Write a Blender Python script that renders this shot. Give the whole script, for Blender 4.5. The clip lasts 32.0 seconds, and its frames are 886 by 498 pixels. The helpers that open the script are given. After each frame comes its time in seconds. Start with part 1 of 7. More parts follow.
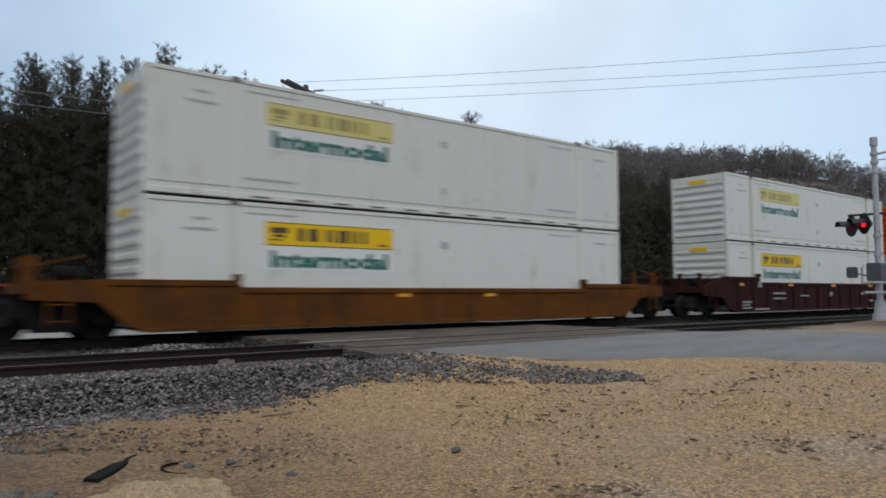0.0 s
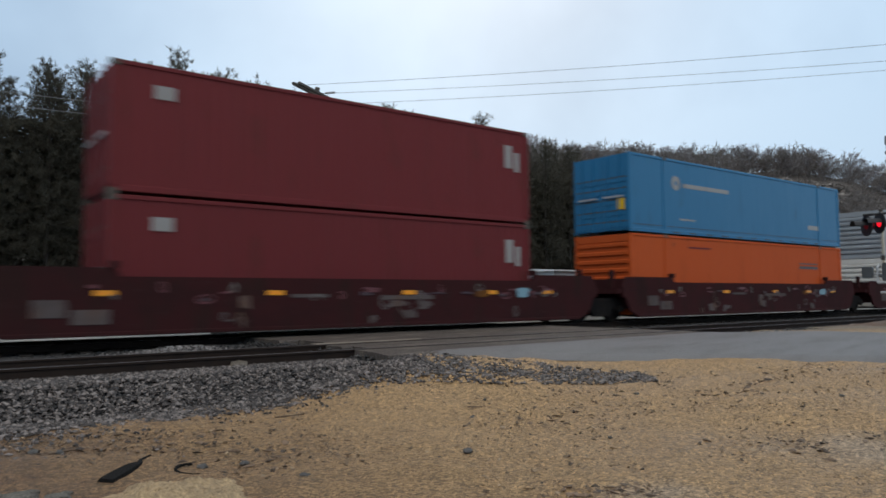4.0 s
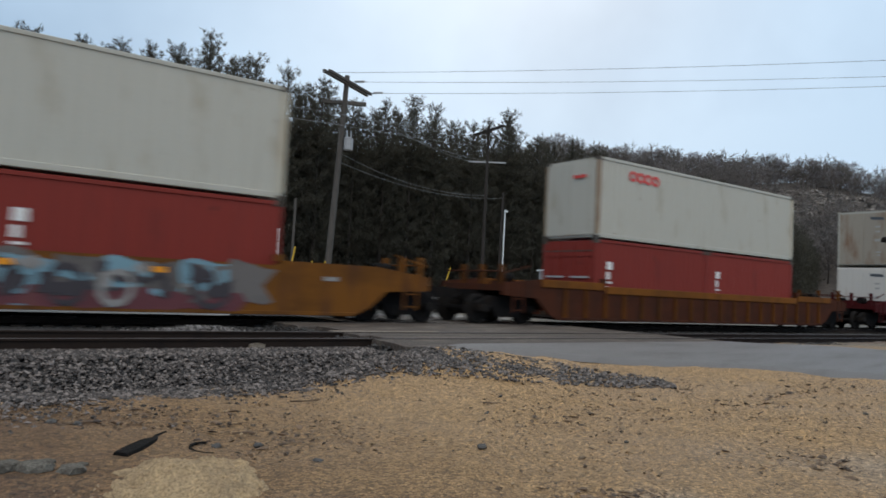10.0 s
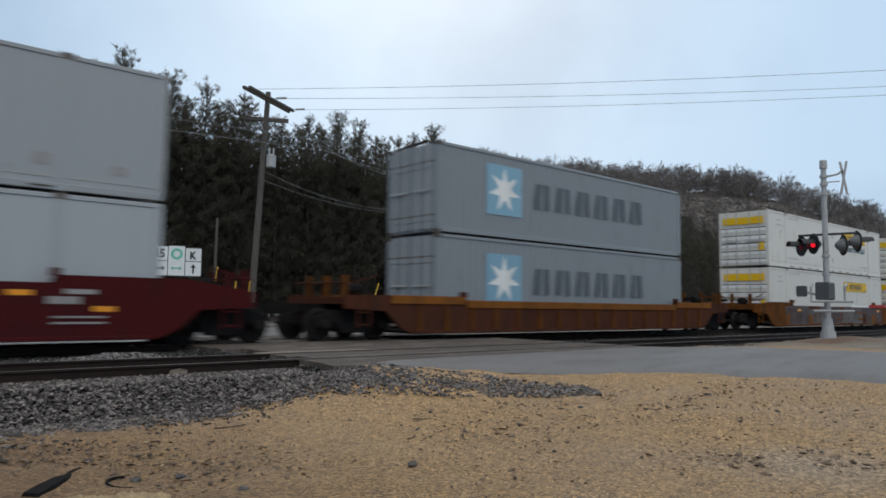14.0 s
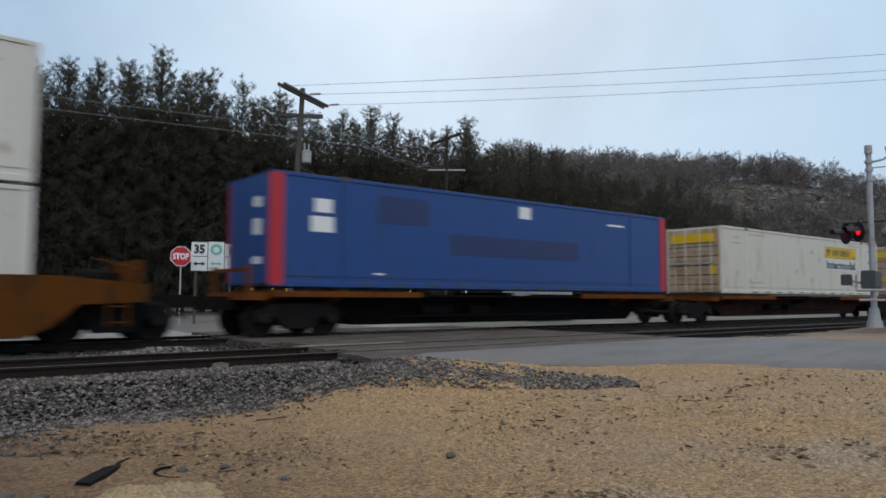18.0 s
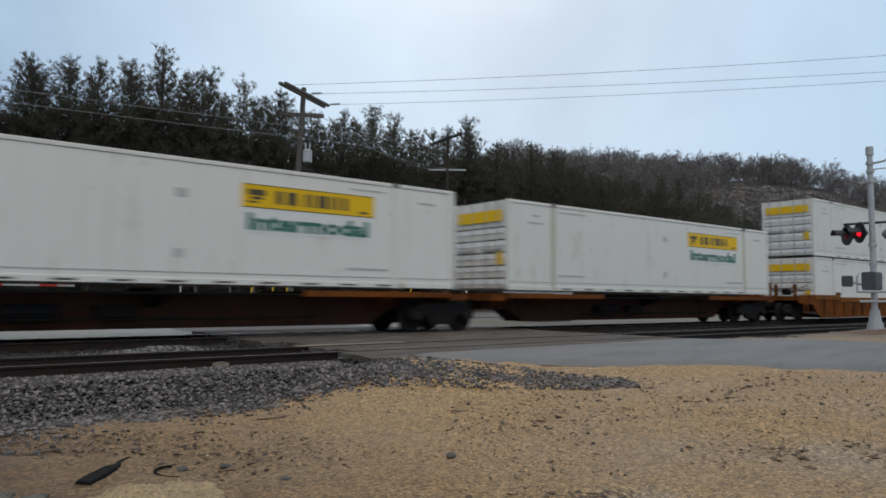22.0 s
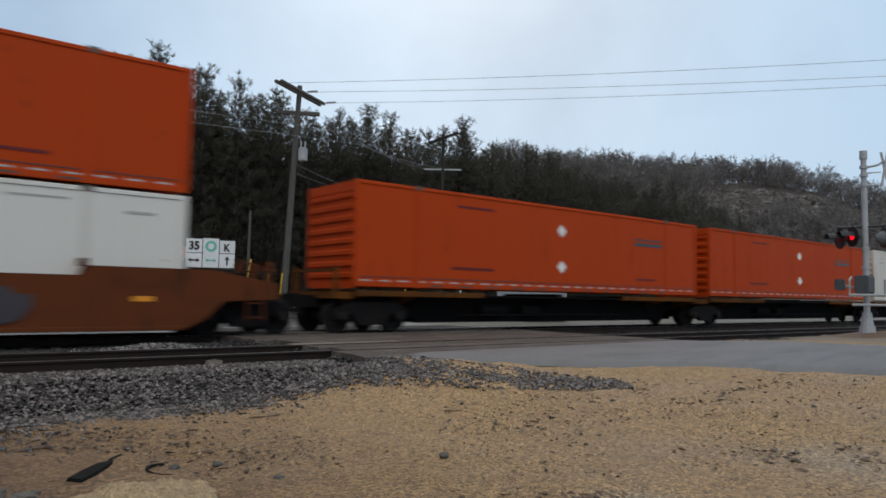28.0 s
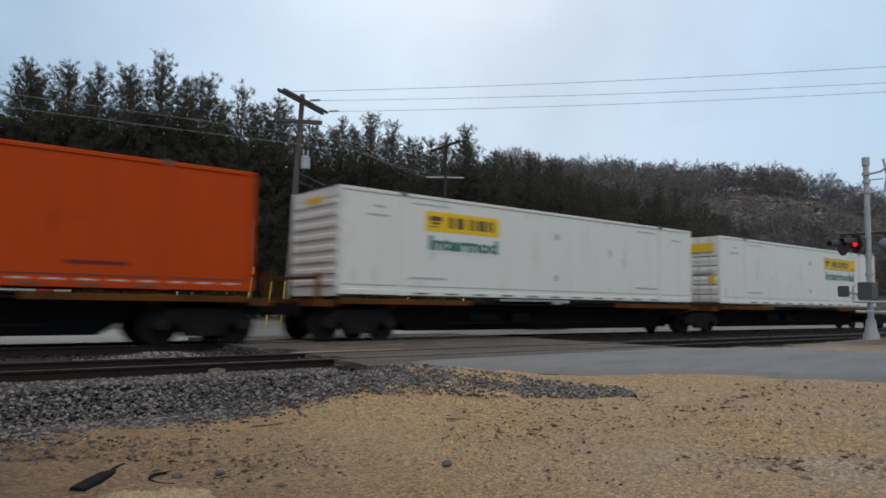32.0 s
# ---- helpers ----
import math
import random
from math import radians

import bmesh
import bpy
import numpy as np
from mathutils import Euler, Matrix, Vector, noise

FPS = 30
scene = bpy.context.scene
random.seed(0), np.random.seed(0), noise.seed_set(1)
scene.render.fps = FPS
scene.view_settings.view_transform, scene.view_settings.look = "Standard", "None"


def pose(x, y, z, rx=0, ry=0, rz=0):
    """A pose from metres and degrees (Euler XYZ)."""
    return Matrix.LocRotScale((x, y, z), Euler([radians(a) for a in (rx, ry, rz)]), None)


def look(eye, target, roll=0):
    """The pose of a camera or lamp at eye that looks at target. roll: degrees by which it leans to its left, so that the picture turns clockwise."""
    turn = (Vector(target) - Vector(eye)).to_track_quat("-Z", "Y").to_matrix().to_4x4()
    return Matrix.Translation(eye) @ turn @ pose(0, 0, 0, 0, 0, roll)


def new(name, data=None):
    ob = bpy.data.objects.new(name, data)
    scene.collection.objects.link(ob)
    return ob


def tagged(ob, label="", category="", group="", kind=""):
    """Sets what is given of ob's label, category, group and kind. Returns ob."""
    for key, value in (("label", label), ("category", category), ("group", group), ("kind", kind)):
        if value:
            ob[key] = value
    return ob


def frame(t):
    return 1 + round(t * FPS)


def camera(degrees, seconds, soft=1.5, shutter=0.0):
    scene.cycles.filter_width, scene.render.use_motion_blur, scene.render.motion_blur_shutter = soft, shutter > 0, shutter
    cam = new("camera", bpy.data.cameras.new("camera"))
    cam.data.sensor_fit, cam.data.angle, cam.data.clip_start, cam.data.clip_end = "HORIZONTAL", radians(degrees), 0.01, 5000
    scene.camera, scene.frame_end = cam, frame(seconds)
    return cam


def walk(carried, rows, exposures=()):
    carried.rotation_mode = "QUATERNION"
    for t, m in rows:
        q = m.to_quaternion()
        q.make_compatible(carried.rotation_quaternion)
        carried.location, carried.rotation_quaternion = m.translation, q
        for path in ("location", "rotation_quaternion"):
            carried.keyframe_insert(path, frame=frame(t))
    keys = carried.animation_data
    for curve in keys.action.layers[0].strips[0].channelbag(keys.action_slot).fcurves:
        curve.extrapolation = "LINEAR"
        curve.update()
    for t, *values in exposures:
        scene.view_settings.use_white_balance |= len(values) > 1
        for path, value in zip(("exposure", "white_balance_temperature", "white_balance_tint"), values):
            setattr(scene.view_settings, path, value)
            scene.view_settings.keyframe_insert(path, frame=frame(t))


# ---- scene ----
cam = camera(63.84, 32.0, 1.7, 0.35)
PATH = [
    (0, pose(-0.006, -0.022, 0.951, 93.626, 0.170, -38.125)),
    (0.5, pose(-0.012, -0.021, 0.949, 93.611, 0.230, -38.050)),
    (1, pose(-0.014, -0.021, 0.948, 93.787, -0.253, -37.715)),
    (1.5, pose(-0.017, -0.028, 0.949, 93.698, -0.169, -37.620)),
    (2, pose(-0.015, -0.019, 0.944, 93.797, -0.226, -37.809)),
    (2.5, pose(-0.008, -0.015, 0.945, 93.620, -0.032, -37.442)),
    (3, pose(-0.008, -0.013, 0.945, 93.776, -0.033, -37.489)),
    (3.5, pose(-0.007, -0.021, 0.946, 93.747, 0.140, -37.344)),
    (5.5, pose(-0.004, -0.040, 0.945, 93.837, 0.728, -37.105)),
    (6, pose(-0.004, -0.034, 0.950, 93.437, 0.757, -37.568)),
    (6.5, pose(-0.007, -0.025, 0.949, 93.098, 0.486, -37.584)),
    (7, pose(-0.001, -0.006, 0.944, 93.128, -0.061, -37.046)),
    (7.5, pose(0.012, 0.004, 0.941, 93.019, 0.455, -35.884)),
    (8, pose(0.025, 0.008, 0.941, 93.249, 0.031, -36.921)),
    (8.5, pose(0.026, 0.025, 0.934, 93.598, -0.986, -37.150)),
    (9, pose(0.016, 0.042, 0.925, 93.140, -2.587, -36.835)),
    (9.5, pose(0.002, 0.047, 0.925, 93.202, -3.079, -35.947)),
    (10, pose(0.000, 0.041, 0.932, 93.251, -2.802, -35.721)),
    (10.5, pose(0.014, 0.028, 0.942, 93.625, -1.003, -37.236)),
    (11, pose(0.015, 0.015, 0.951, 93.785, -0.992, -39.145)),
    (11.5, pose(0.012, 0.017, 0.955, 93.923, -1.241, -40.837)),
    (12, pose(0.011, 0.009, 0.952, 93.654, -0.902, -41.801)),
    (12.5, pose(0.013, 0.009, 0.954, 94.095, -0.514, -41.352)),
    (13, pose(0.022, 0.019, 0.956, 94.249, -0.475, -41.474)),
    (13.5, pose(0.022, 0.015, 0.955, 94.511, -0.731, -41.602)),
    (15.5, pose(0.009, 0.004, 0.954, 94.524, -0.058, -40.328)),
    (16, pose(0.006, 0.002, 0.955, 94.386, 0.173, -40.064)),
    (16.5, pose(0.001, 0.009, 0.955, 93.931, -0.363, -39.523)),
    (17, pose(-0.001, 0.007, 0.954, 93.484, -0.428, -38.857)),
    (17.5, pose(-0.002, 0.003, 0.955, 93.611, -0.259, -38.598)),
    (18, pose(-0.003, -0.010, 0.953, 93.981, -0.236, -38.513)),
    (18.5, pose(0.003, -0.001, 0.956, 93.876, -0.238, -38.648)),
    (19, pose(-0.001, 0.001, 0.958, 94.028, -0.399, -38.569)),
    (19.5, pose(-0.006, 0.005, 0.956, 94.136, -0.328, -38.415)),
    (20, pose(0.000, -0.001, 0.959, 94.354, 0.007, -38.582)),
    (20.5, pose(0.001, -0.006, 0.957, 94.279, -0.487, -38.876)),
    (21, pose(0.003, 0.004, 0.953, 93.927, -0.494, -38.884)),
    (21.5, pose(-0.002, 0.000, 0.955, 94.013, -0.427, -38.894)),
    (22, pose(-0.006, -0.003, 0.956, 93.965, -0.438, -38.493)),
    (22.5, pose(-0.005, -0.009, 0.961, 94.460, -0.376, -38.301)),
    (23, pose(-0.006, -0.007, 0.962, 94.649, -0.569, -39.232)),
    (23.5, pose(0.001, 0.006, 0.958, 94.692, -0.567, -39.367)),
    (24, pose(0.007, 0.006, 0.955, 94.585, -0.364, -39.071)),
    (24.5, pose(0.005, 0.004, 0.958, 94.187, -0.492, -38.883)),
    (25, pose(-0.000, 0.009, 0.960, 93.965, -0.732, -38.822)),
    (25.5, pose(-0.001, 0.001, 0.958, 94.018, -0.676, -38.908)),
    (26, pose(0.000, 0.012, 0.955, 93.752, -0.756, -38.834)),
    (26.5, pose(-0.003, 0.002, 0.959, 93.530, -0.959, -38.699)),
    (28.5, pose(-0.008, -0.001, 0.957, 94.157, -0.903, -39.011)),
    (29, pose(-0.009, -0.012, 0.958, 94.340, -0.891, -38.962)),
    (29.5, pose(-0.012, -0.006, 0.958, 94.488, -1.177, -38.870)),
    (30, pose(-0.011, -0.004, 0.957, 94.688, -1.201, -38.853)),
    (30.5, pose(-0.013, -0.007, 0.957, 94.725, -1.200, -38.863)),
    (31, pose(-0.015, -0.005, 0.959, 94.552, -0.908, -38.620)),
    (31.5, pose(-0.012, -0.012, 0.958, 94.464, -0.807, -38.740)),
    (32, pose(-0.013, -0.015, 0.961, 94.554, -0.805, -38.731)),
]
EXPOSURE = [(0, 0.0), (13, -0.02), (16, -0.08), (19, -0.11), (32, -0.12)]
walk(cam, PATH, EXPOSURE)

# ---------------------------------------------------------------- world and light
world = bpy.data.worlds.new("overcast_sky")
scene.world = world
world.use_nodes = True
wn, wl = world.node_tree.nodes, world.node_tree.links
wn.clear()
sky = wn.new("ShaderNodeTexSky")
sky.sky_type = "NISHITA"
sky.sun_disc = False
sky.sun_elevation = radians(38)
sky.sun_rotation = radians(40)
sky.dust_density = 4.0
sky_level = wn.new("ShaderNodeMix")
sky_level.data_type, sky_level.blend_type = "RGBA", "MULTIPLY"
sky_level.inputs["Factor"].default_value = 1.0
sky_level.inputs[7].default_value = (0.10, 0.10, 0.10, 1)
cloud = wn.new("ShaderNodeTexNoise")
cloud.inputs["Scale"].default_value = 2.2
cloud.inputs["Detail"].default_value = 5.0
cloud.inputs["Roughness"].default_value = 0.5
ramp = wn.new("ShaderNodeValToRGB")
ramp.color_ramp.elements[0].position, ramp.color_ramp.elements[0].color = 0.36, (0.325, 0.485, 0.675, 1)
ramp.color_ramp.elements[1].position, ramp.color_ramp.elements[1].color = 0.66, (0.525, 0.725, 0.935, 1)
cover = wn.new("ShaderNodeMix")
cover.data_type = "RGBA"
cover.inputs["Factor"].default_value = 0.86
back = wn.new("ShaderNodeBackground")
back.inputs["Strength"].default_value = 1.0
out = wn.new("ShaderNodeOutputWorld")
wl.new(sky.outputs["Color"], sky_level.inputs[6])
thin = wn.new("ShaderNodeMath")
thin.operation = "MULTIPLY_ADD"
thin.inputs[1].default_value = 0.20
# the cloud is blue-grey towards the horizon and turns to a warm grey white overhead
way_up, climb, veil = wn.new("ShaderNodeTexCoord"), wn.new("ShaderNodeSeparateXYZ"), wn.new("ShaderNodeMapRange")
veil.inputs["From Min"].default_value, veil.inputs["From Max"].default_value = 0.45, 0.98
overhead = wn.new("ShaderNodeMix")
overhead.data_type = "RGBA"
overhead.inputs[7].default_value = (0.74, 0.745, 0.72, 1)
wl.new(way_up.outputs["Generated"], climb.inputs["Vector"])
wl.new(climb.outputs["Z"], veil.inputs["Value"])
wl.new(climb.outputs["X"], thin.inputs[0])
wl.new(cloud.outputs["Fac"], thin.inputs[2])
wl.new(thin.outputs["Value"], ramp.inputs["Fac"])
wl.new(veil.outputs["Result"], overhead.inputs["Factor"])
wl.new(ramp.outputs["Color"], overhead.inputs[6])
wl.new(sky_level.outputs[2], cover.inputs[6])
wl.new(overhead.outputs[2], cover.inputs[7])
wl.new(cover.outputs[2], back.inputs["Color"])
wl.new(back.outputs["Background"], out.inputs["Surface"])

sun_data = bpy.data.lights.new("sun", "SUN")
sun_data.energy, sun_data.angle, sun_data.color = 1.2, radians(40), (1.0, 0.95, 0.88)
sun = new("sun", sun_data)
sun.matrix_world = look((-30, -45, 60), (0, 0, 0))

# ---------------------------------------------------------------- geometry helpers


class Geo:
    """Collects vertices and faces of one part."""

    def __init__(self):
        self.v, self.f, self.smooth = [], [], False

    def box(self, x0, x1, y0, y1, z0, z1):
        n = len(self.v)
        self.v += [(x0, y0, z0), (x1, y0, z0), (x1, y1, z0), (x0, y1, z0), (x0, y0, z1), (x1, y0, z1), (x1, y1, z1), (x0, y1, z1)]
        self.f += [tuple(n + i for i in q) for q in ((0, 3, 2, 1), (4, 5, 6, 7), (0, 1, 5, 4), (1, 2, 6, 5), (2, 3, 7, 6), (3, 0, 4, 7))]
        return self

    def bevel_box(self, x0, x1, y0, y1, z0, z1, b=0.02):
        """A box with its edges along x chamfered."""
        return self.prism_x([(y0 + b, z0), (y1 - b, z0), (y1, z0 + b), (y1, z1 - b), (y1 - b, z1), (y0 + b, z1), (y0, z1 - b), (y0, z0 + b)], x0, x1)

    def _prism(self, a, b):
        n, k = len(self.v), len(a)
        self.v += a + b
        self.f.append(tuple(n + i for i in range(k))[::-1])
        self.f.append(tuple(n + k + i for i in range(k)))
        for i in range(k):
            j = (i + 1) % k
            self.f.append((n + i, n + j, n + k + j, n + k + i))
        return self

    def prism_x(self, pts, x0, x1):
        return self._prism([(x0, y, z) for y, z in pts], [(x1, y, z) for y, z in pts])

    def prism_y(self, pts, y0, y1):
        """Polygon of (x, z), pulled from y0 to y1."""
        return self._prism([(x, y1, z) for x, z in pts], [(x, y0, z) for x, z in pts])

    def prism_z(self, pts, z0, z1):
        return self._prism([(x, y, z0) for x, y in pts], [(x, y, z1) for x, y in pts])

    def tube(self, a, b, r0, r1=None, seg=8):
        """A tapered round bar from a to b."""
        r0, r1 = float(r0), float(r0 if r1 is None else r1)
        a, b = Vector(a), Vector(b)
        d = (b - a).normalized()
        u = d.orthogonal().normalized()
        w = d.cross(u)
        ring = lambda c, r: [tuple(c + r * (math.cos(i * 2 * math.pi / seg) * u + math.sin(i * 2 * math.pi / seg) * w)) for i in range(seg)]
        return self._prism(ring(a, r0), ring(b, r1))

    def polytube(self, pts, r, seg=5):
        """A round bar along a line of points, in one piece."""
        n, pts = len(self.v), [Vector(p) for p in pts]
        for i, p in enumerate(pts):
            d = (pts[min(i + 1, len(pts) - 1)] - pts[max(i - 1, 0)]).normalized()
            u = d.cross(Vector((0.02, 0.01, 1))).normalized()
            w = d.cross(u)
            self.v += [tuple(p + r * (math.cos(k * 2 * math.pi / seg) * u + math.sin(k * 2 * math.pi / seg) * w)) for k in range(seg)]
        for i in range(len(pts) - 1):
            for k in range(seg):
                j = (k + 1) % seg
                self.f.append((n + i * seg + k, n + i * seg + j, n + (i + 1) * seg + j, n + (i + 1) * seg + k))
        return self

    def disc_y(self, x, z, r, y0, y1, seg=20, turn=0.0):
        return self.prism_y([(x + r * math.cos(turn + i * 2 * math.pi / seg), z + r * math.sin(turn + i * 2 * math.pi / seg)) for i in range(seg)], y0, y1)

    def ring_y(self, x, z, rx, rz, inner, y0, y1, seg=20):
        """A flat ring facing along y."""
        n = len(self.v)
        for y in (y0, y1):
            for k in (1.0, inner):
                self.v += [(x + k * rx * math.cos(i * 2 * math.pi / seg), y, z + k * rz * math.sin(i * 2 * math.pi / seg)) for i in range(seg)]
        for i in range(seg):
            j = (i + 1) % seg
            o0, i0, o1, i1 = n, n + seg, n + 2 * seg, n + 3 * seg
            self.f += [(o0 + i, o0 + j, i0 + j, i0 + i), (o1 + j, o1 + i, i1 + i, i1 + j), (o0 + j, o0 + i, o1 + i, o1 + j), (i0 + i, i0 + j, i1 + j, i1 + i)]
        return self

    def mesh(self, name):
        me = bpy.data.meshes.new(name)
        me.from_pydata(self.v, [], self.f)
        if self.smooth:
            me.polygons.foreach_set("use_smooth", [True] * len(me.polygons))
        me.update()
        return me


MESHES = {}


def part(name, shape, material, parent, label="", key=None):
    """One mesh object under a thing or a part; alike shapes share their mesh through key."""
    full = None if key is None else (key, material.name)
    if full is not None and full in MESHES:
        me = MESHES[full]
    else:
        me = shape().mesh(name) if callable(shape) else (shape.mesh(name) if isinstance(shape, Geo) else shape)
        me.materials.append(material)
        if full is not None:
            MESHES[full] = me
    ob = new(name, me)
    ob.parent = parent
    if label:
        tagged(ob, label)
    return ob


def thing(name, label, category, group="", kind="", at=(0, 0, 0)):
    ob = new(name)
    ob.empty_display_size = 0.3
    ob.matrix_world = Matrix.Translation(at)
    return tagged(ob, label, category, group, kind)


def structure(name, geo, material, label="", kind="structure", category=""):
    me = geo.mesh(name) if isinstance(geo, Geo) else geo
    me.materials.append(material)
    return tagged(new(name, me), label, category, "", kind)


def raw_mesh(name, v, f, smooth=False):
    me = bpy.data.meshes.new(name)
    me.from_pydata(v, [], f)
    if smooth:
        me.polygons.foreach_set("use_smooth", [True] * len(me.polygons))
    me.update()
    return me


TEXTS = {}


def lettering(text, height, width=None):
    """A mesh of raised lettering in the xz plane, its lower left corner at the origin, facing -y."""
    key = (text, height, width)
    if key not in TEXTS:
        cu = bpy.data.curves.new("lettering", "FONT")
        cu.body, cu.size, cu.extrude, cu.resolution_u = text, 1.0, 0.0, 2
        cu.offset = 0.045
        ob = bpy.data.objects.new("lettering", cu)
        scene.collection.objects.link(ob)
        me = bpy.data.meshes.new_from_object(ob.evaluated_get(bpy.context.evaluated_depsgraph_get()))
        bpy.data.objects.remove(ob)
        co = np.empty(len(me.vertices) * 3)
        me.vertices.foreach_get("co", co)
        co = co.reshape(-1, 3)
        lo, hi = co.min(0), co.max(0)
        sx = height / (hi[1] - lo[1]) if width is None else width / (hi[0] - lo[0])
        flat = np.zeros_like(co)
        flat[:, 0] = (co[:, 0] - lo[0]) * sx
        flat[:, 2] = (co[:, 1] - lo[1]) * height / (hi[1] - lo[1])
        me.vertices.foreach_set("co", flat.ravel())
        me.materials.clear()
        me.update()
        TEXTS[key] = me
    return TEXTS[key]


# ---------------------------------------------------------------- materials


def material(name, color, rough=0.6, metal=0.0, second=None, scale=4.0, amount=0.5, bump=0.1, bump_scale=60.0, fine=None, stretch=(1, 1, 1), spec=0.5):
    """A surface with two scales of variation: stains of a second colour, a fine grain, and relief."""
    m = bpy.data.materials.new(name)
    m.use_nodes = True
    n, l = m.node_tree.nodes, m.node_tree.links
    p = n["Principled BSDF"]
    p.inputs["Metallic"].default_value = metal
    p.inputs["Specular IOR Level"].default_value = spec
    co = n.new("ShaderNodeTexCoord")
    mp = n.new("ShaderNodeMapping")
    mp.inputs["Scale"].default_value = stretch
    l.new(co.outputs["Object"], mp.inputs["Vector"])
    big = n.new("ShaderNodeTexNoise")
    big.inputs["Scale"].default_value, big.inputs["Detail"].default_value, big.inputs["Roughness"].default_value = scale, 6, 0.65
    l.new(mp.outputs["Vector"], big.inputs["Vector"])
    r = n.new("ShaderNodeMapRange")
    r.inputs["From Min"].default_value, r.inputs["From Max"].default_value = 0.72 - 0.45 * amount, 0.82 - 0.2 * amount
    l.new(big.outputs["Fac"], r.inputs["Value"])
    mix = n.new("ShaderNodeMix")
    mix.data_type = "RGBA"
    mix.inputs[6].default_value = (*color, 1)
    mix.inputs[7].default_value = (*(second or [c * 0.7 for c in color]), 1)
    l.new(r.outputs["Result"], mix.inputs["Factor"])
    grain = n.new("ShaderNodeTexNoise")
    grain.inputs["Scale"].default_value, grain.inputs["Detail"].default_value = bump_scale, 4
    l.new(co.outputs["Object"], grain.inputs["Vector"])
    g = n.new("ShaderNodeMapRange")
    g.inputs["From Min"].default_value, g.inputs["From Max"].default_value = 0.3, 0.7
    g.inputs["To Min"].default_value, g.inputs["To Max"].default_value = (0.86, 1.12) if fine is None else fine
    l.new(grain.outputs["Fac"], g.inputs["Value"])
    info = n.new("ShaderNodeObjectInfo")
    v = n.new("ShaderNodeMapRange")
    v.inputs["To Min"].default_value, v.inputs["To Max"].default_value = 0.94, 1.06
    l.new(info.outputs["Random"], v.inputs["Value"])
    mul = n.new("ShaderNodeMath")
    mul.operation = "MULTIPLY"
    l.new(g.outputs["Result"], mul.inputs[0])
    l.new(v.outputs["Result"], mul.inputs[1])
    mix2 = n.new("ShaderNodeVectorMath")
    mix2.operation = "SCALE"
    l.new(mix.outputs[2], mix2.inputs[0])
    l.new(mul.outputs["Value"], mix2.inputs["Scale"])
    l.new(mix2.outputs["Vector"], p.inputs["Base Color"])
    rr = n.new("ShaderNodeMapRange")
    rr.inputs["To Min"].default_value, rr.inputs["To Max"].default_value = max(0.05, rough - 0.12), min(1.0, rough + 0.12)
    l.new(big.outputs["Fac"], rr.inputs["Value"])
    l.new(rr.outputs["Result"], p.inputs["Roughness"])
    if bump:
        b = n.new("ShaderNodeBump")
        b.inputs["Strength"].default_value, b.inputs["Distance"].default_value = bump, 0.02
        l.new(grain.outputs["Fac"], b.inputs["Height"])
        l.new(b.outputs["Normal"], p.inputs["Normal"])
    return m


def glow(name, color, strength):
    m = bpy.data.materials.new(name)
    m.use_nodes = True
    p = m.node_tree.nodes["Principled BSDF"]
    p.inputs["Base Color"].default_value = (*color, 1)
    p.inputs["Emission Color"].default_value = (*color, 1)
    p.inputs["Emission Strength"].default_value = strength
    return m


